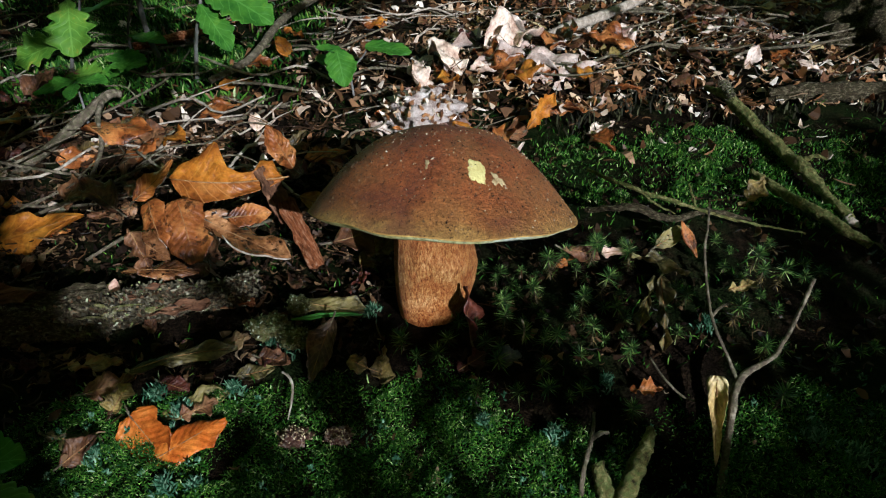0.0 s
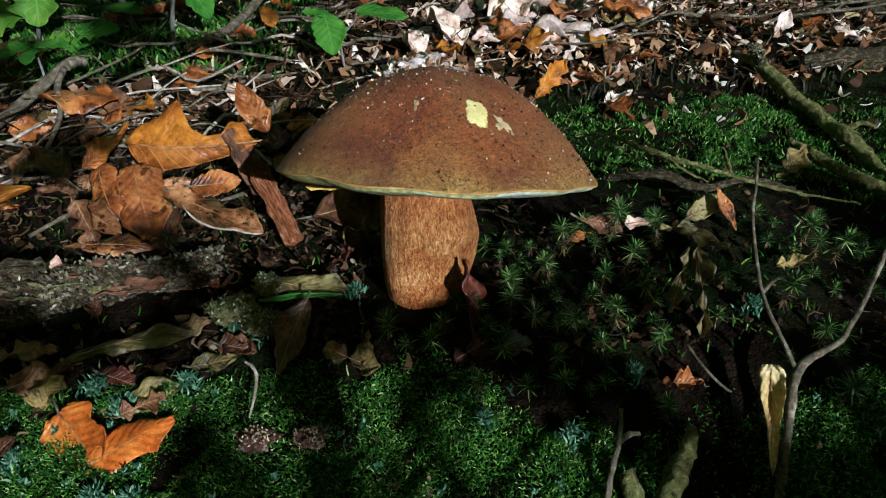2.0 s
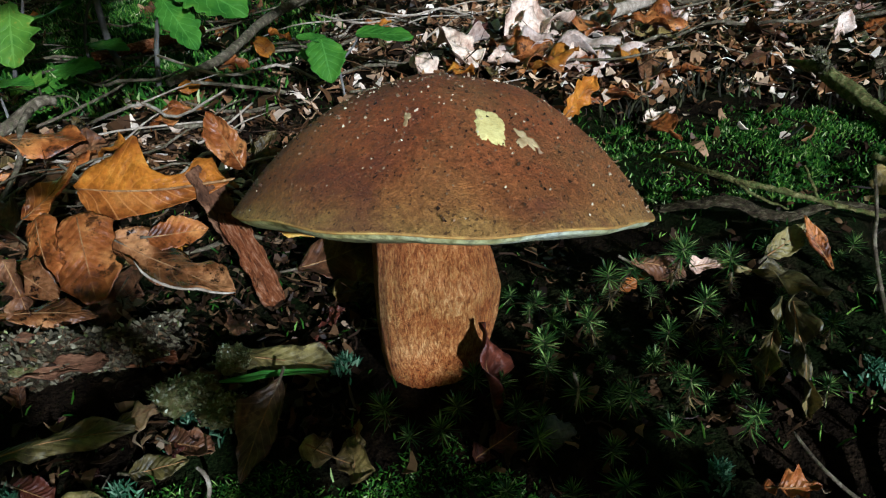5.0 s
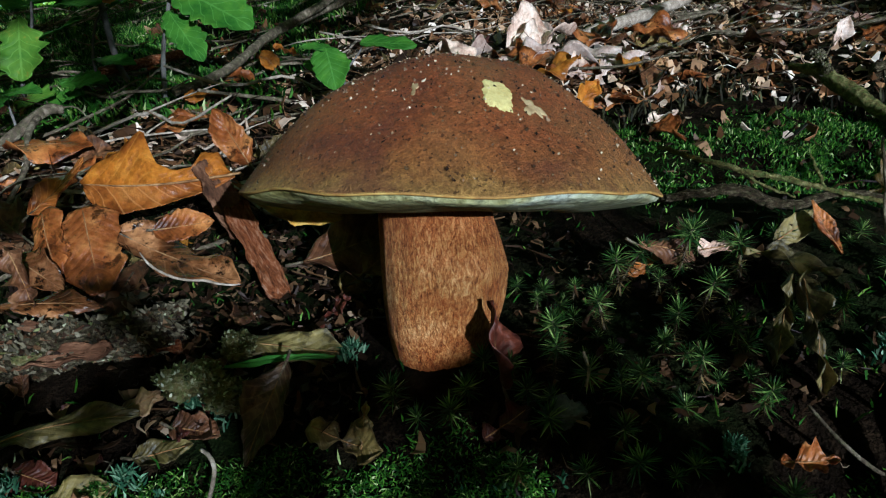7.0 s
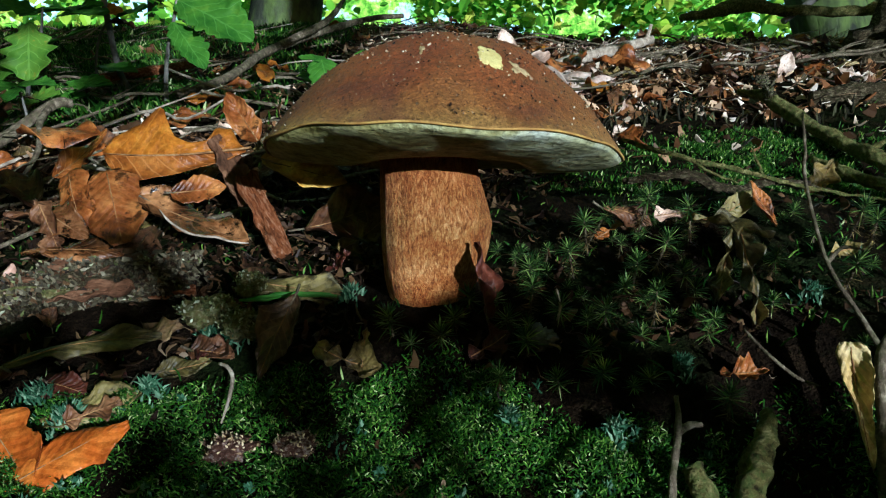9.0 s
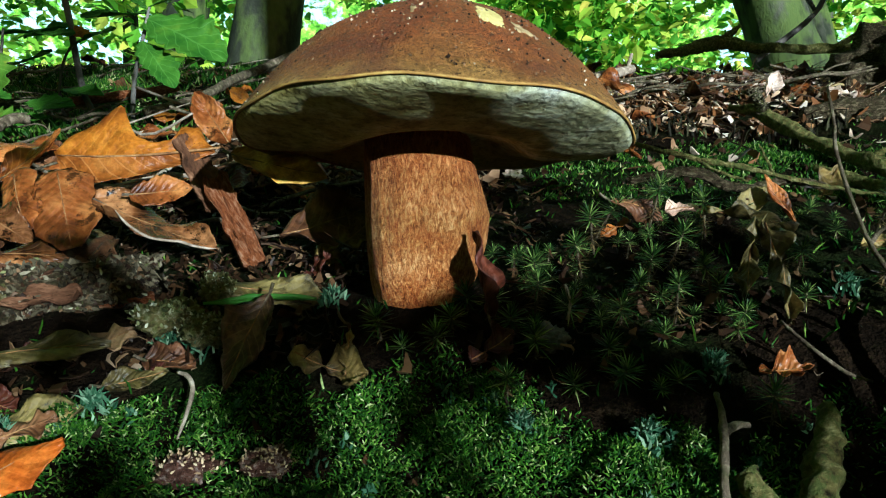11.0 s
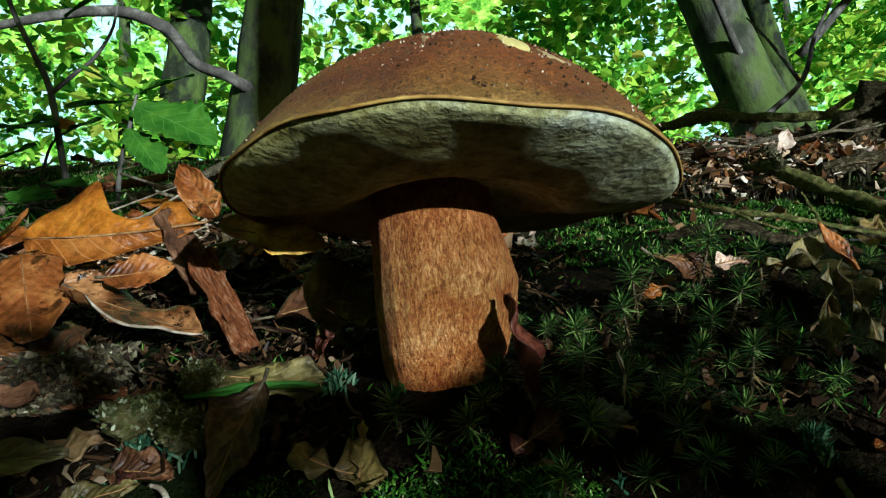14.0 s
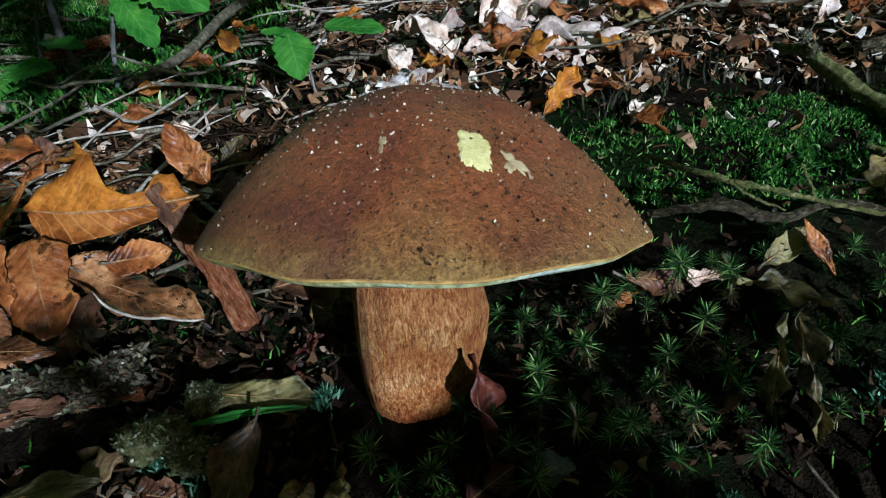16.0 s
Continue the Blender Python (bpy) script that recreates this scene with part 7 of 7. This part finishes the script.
moss_carpet("moss_carpet", "dark green moss on the upper bank under seedlings", 26000, -0.95, -0.12, 0.64, 1.34, lambda x, y: np.clip(0.9 + 0.8 * patchy(x, y, 14, 33), 0, 1) * np.clip((-0.12 - x) / 0.1, 0, 1), MOSS, 0.011, 0.0011, 4, 0.004)


def fringe(name, label, count, seed):
    rng = np.random.RandomState(seed)
    x = rng.uniform(0.10, 0.44, count)
    y = 0.615 + 0.03 * rng.rand(count) + 0.02 * np.sin(x * 40)
    v, f = strands(np.c_[x, y, ground_z(x, y)], 0.012, 0.0008, (0, -0.2, 0.8), seed + 1, 0.05, 0.6)
    return tagged(new(name, mesh_of(name, v.tolist(), f.tolist(), DARK_STALK, False)), label, "moss", kind="stuff")


fringe("moss_stalks", "dark old haircap moss stalks at the back of the moss cushion", 260, 91)


def crumbs(name, label, count, size, place, seed, mat=CRUMBS):
    """Bent scraps of leaf and bark strewn over the bank."""
    rng = np.random.RandomState(seed)
    x, y = place(rng, count)
    n = len(x)
    z = ground_z(x, y) + rng.uniform(0.0, 0.006, n) + size * 0.15
    pos = np.c_[x, y, z]
    up = np.array([0, -0.42, 0.9]) + rng.normal(0, 0.45, (n, 3))
    ax = np.cross(up, rng.normal(0, 1, (n, 3)))
    ax /= np.linalg.norm(ax, axis=1)[:, None]
    sd = np.cross(up, ax)
    sd /= np.linalg.norm(sd, axis=1)[:, None]
    nr = np.cross(ax, sd)
    L = (size * rng.uniform(0.35, 1.5, n))[:, None]
    W = L * rng.uniform(0.12, 0.75, n)[:, None]
    b = L * rng.uniform(-0.55, 0.55, n)[:, None]
    q = []
    for s, w, k in ((-0.5, 0.45, 1), (-0.1, 1, 0), (0.25, 0.85, 0.2), (0.55, 0.2, 1.2)):
        j1, j2 = rng.uniform(0.6, 1.2, n)[:, None], rng.uniform(0.6, 1.2, n)[:, None]
        q += [pos + ax * L * s + sd * W * w * 0.5 * j1 + nr * b * k, pos + ax * L * s - sd * W * w * 0.5 * j2 + nr * b * k]
    q += [p - nr * size * 0.05 for p in q]
    verts = np.stack(q, 1).reshape(-1, 3)
    fc = [(0, 2, 3, 1), (2, 4, 5, 3), (4, 6, 7, 5), (9, 11, 10, 8), (11, 13, 12, 10), (13, 15, 14, 12), (0, 8, 10, 2), (2, 10, 12, 4), (4, 12, 14, 6), (1, 3, 11, 9), (3, 5, 13, 11), (5, 7, 15, 13), (0, 1, 9, 8), (6, 14, 15, 7)]
    faces = (np.arange(n)[:, None, None] * 16 + np.array(fc)[None]).reshape(-1, 4)
    return tagged(new(name, mesh_of(name, verts.tolist(), faces.tolist(), mat, False)), label, "litter", kind="stuff")


def near_place(rng, count):
    x, y = rng.uniform(-0.36, 0.36, count), rng.uniform(0.30, 0.62, count)
    d = np.where(x < -0.03, np.where(y > 0.355, 1, np.where((x < -0.1) & (y > 0.325), 0.3, 0.08)), np.where(y < 0.35, 0.08, 0.5))
    d = np.where((x > 0.06) & (y > 0.455), 0.12, d)
    d = np.where((x < -0.12) & (y > 0.37) & (y < 0.41), 0.15, d)
    ok = d * np.clip(0.75 + 0.5 * patchy(x, y, 50, 14), 0, 1) > rng.uniform(0, 1, count)
    ok &= (x + 0.006) ** 2 + (y - 0.392) ** 2 > 0.034 ** 2
    return x[ok], y[ok]


def far_place(rng, count):
    y = rng.uniform(0.55, 1.36, count)
    x = rng.uniform(-0.75, 0.8, count) * (y + 0.1)
    ok = (x < 0.06) | (x > 0.42) | (y > 0.63) | (rng.rand(count) < 0.1)
    ok &= (x > -0.15) | (y < 0.66) | (rng.rand(count) < 0.35)
    return x[ok], y[ok]


crumbs("leaf_scraps", "small scraps of dead leaf and bark on the bank", 9000, 0.0062, near_place, 51)
crumbs("leaf_scraps", "tiny crumbs of leaf mould on the bank", 6000, 0.0032, near_place, 52)
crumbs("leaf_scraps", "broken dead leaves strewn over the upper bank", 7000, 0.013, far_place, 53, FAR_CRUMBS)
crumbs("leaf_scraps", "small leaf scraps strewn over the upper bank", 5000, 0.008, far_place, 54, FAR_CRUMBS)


def sunny_place(rng, count):
    y = rng.uniform(0.63, 1.15, count)
    x = rng.uniform(0.0, 0.75, count) * (y + 0.1)
    return x, y


crumbs("leaf_scraps", "orange leaf bits and pale ones coloured as sun glare on the upper bank", 2800, 0.0115, sunny_place, 57, PALE_GLARE)


def straw(name, label, count, length, place, seed):
    """Thin bits of stalk lying flat over the bank."""
    rng = np.random.RandomState(seed)
    x, y = place(rng, count)
    v, f = strands(np.c_[x, y, ground_z(x, y) + rng.uniform(0.003, 0.012, len(x))], length, 0.0006, (0, 0.25, 0.1), seed + 1, 1.35, 1.6)
    return tagged(new(name, mesh_of(name, v.tolist(), f.tolist(), CRUMBS, False)), label, "litter", kind="stuff")


straw("stalk_litter", "thin dry stalks strewn over the upper bank", 2600, 0.034, far_place, 61)
straw("stalk_litter", "thin dry stalks among the litter near the mushroom", 1100, 0.014, near_place, 63)


def foot_place(rng, count):
    return rng.uniform(-1.6, 1.6, count), rng.uniform(-3.5, 0.12, count)


# litter out of view, added as a reflector for the pores and stem
crumbs("leaf_scraps", "unseen pale leaves added below the bank to bounce light", 4000, 0.075, foot_place, 71, FRONT_LITTER)
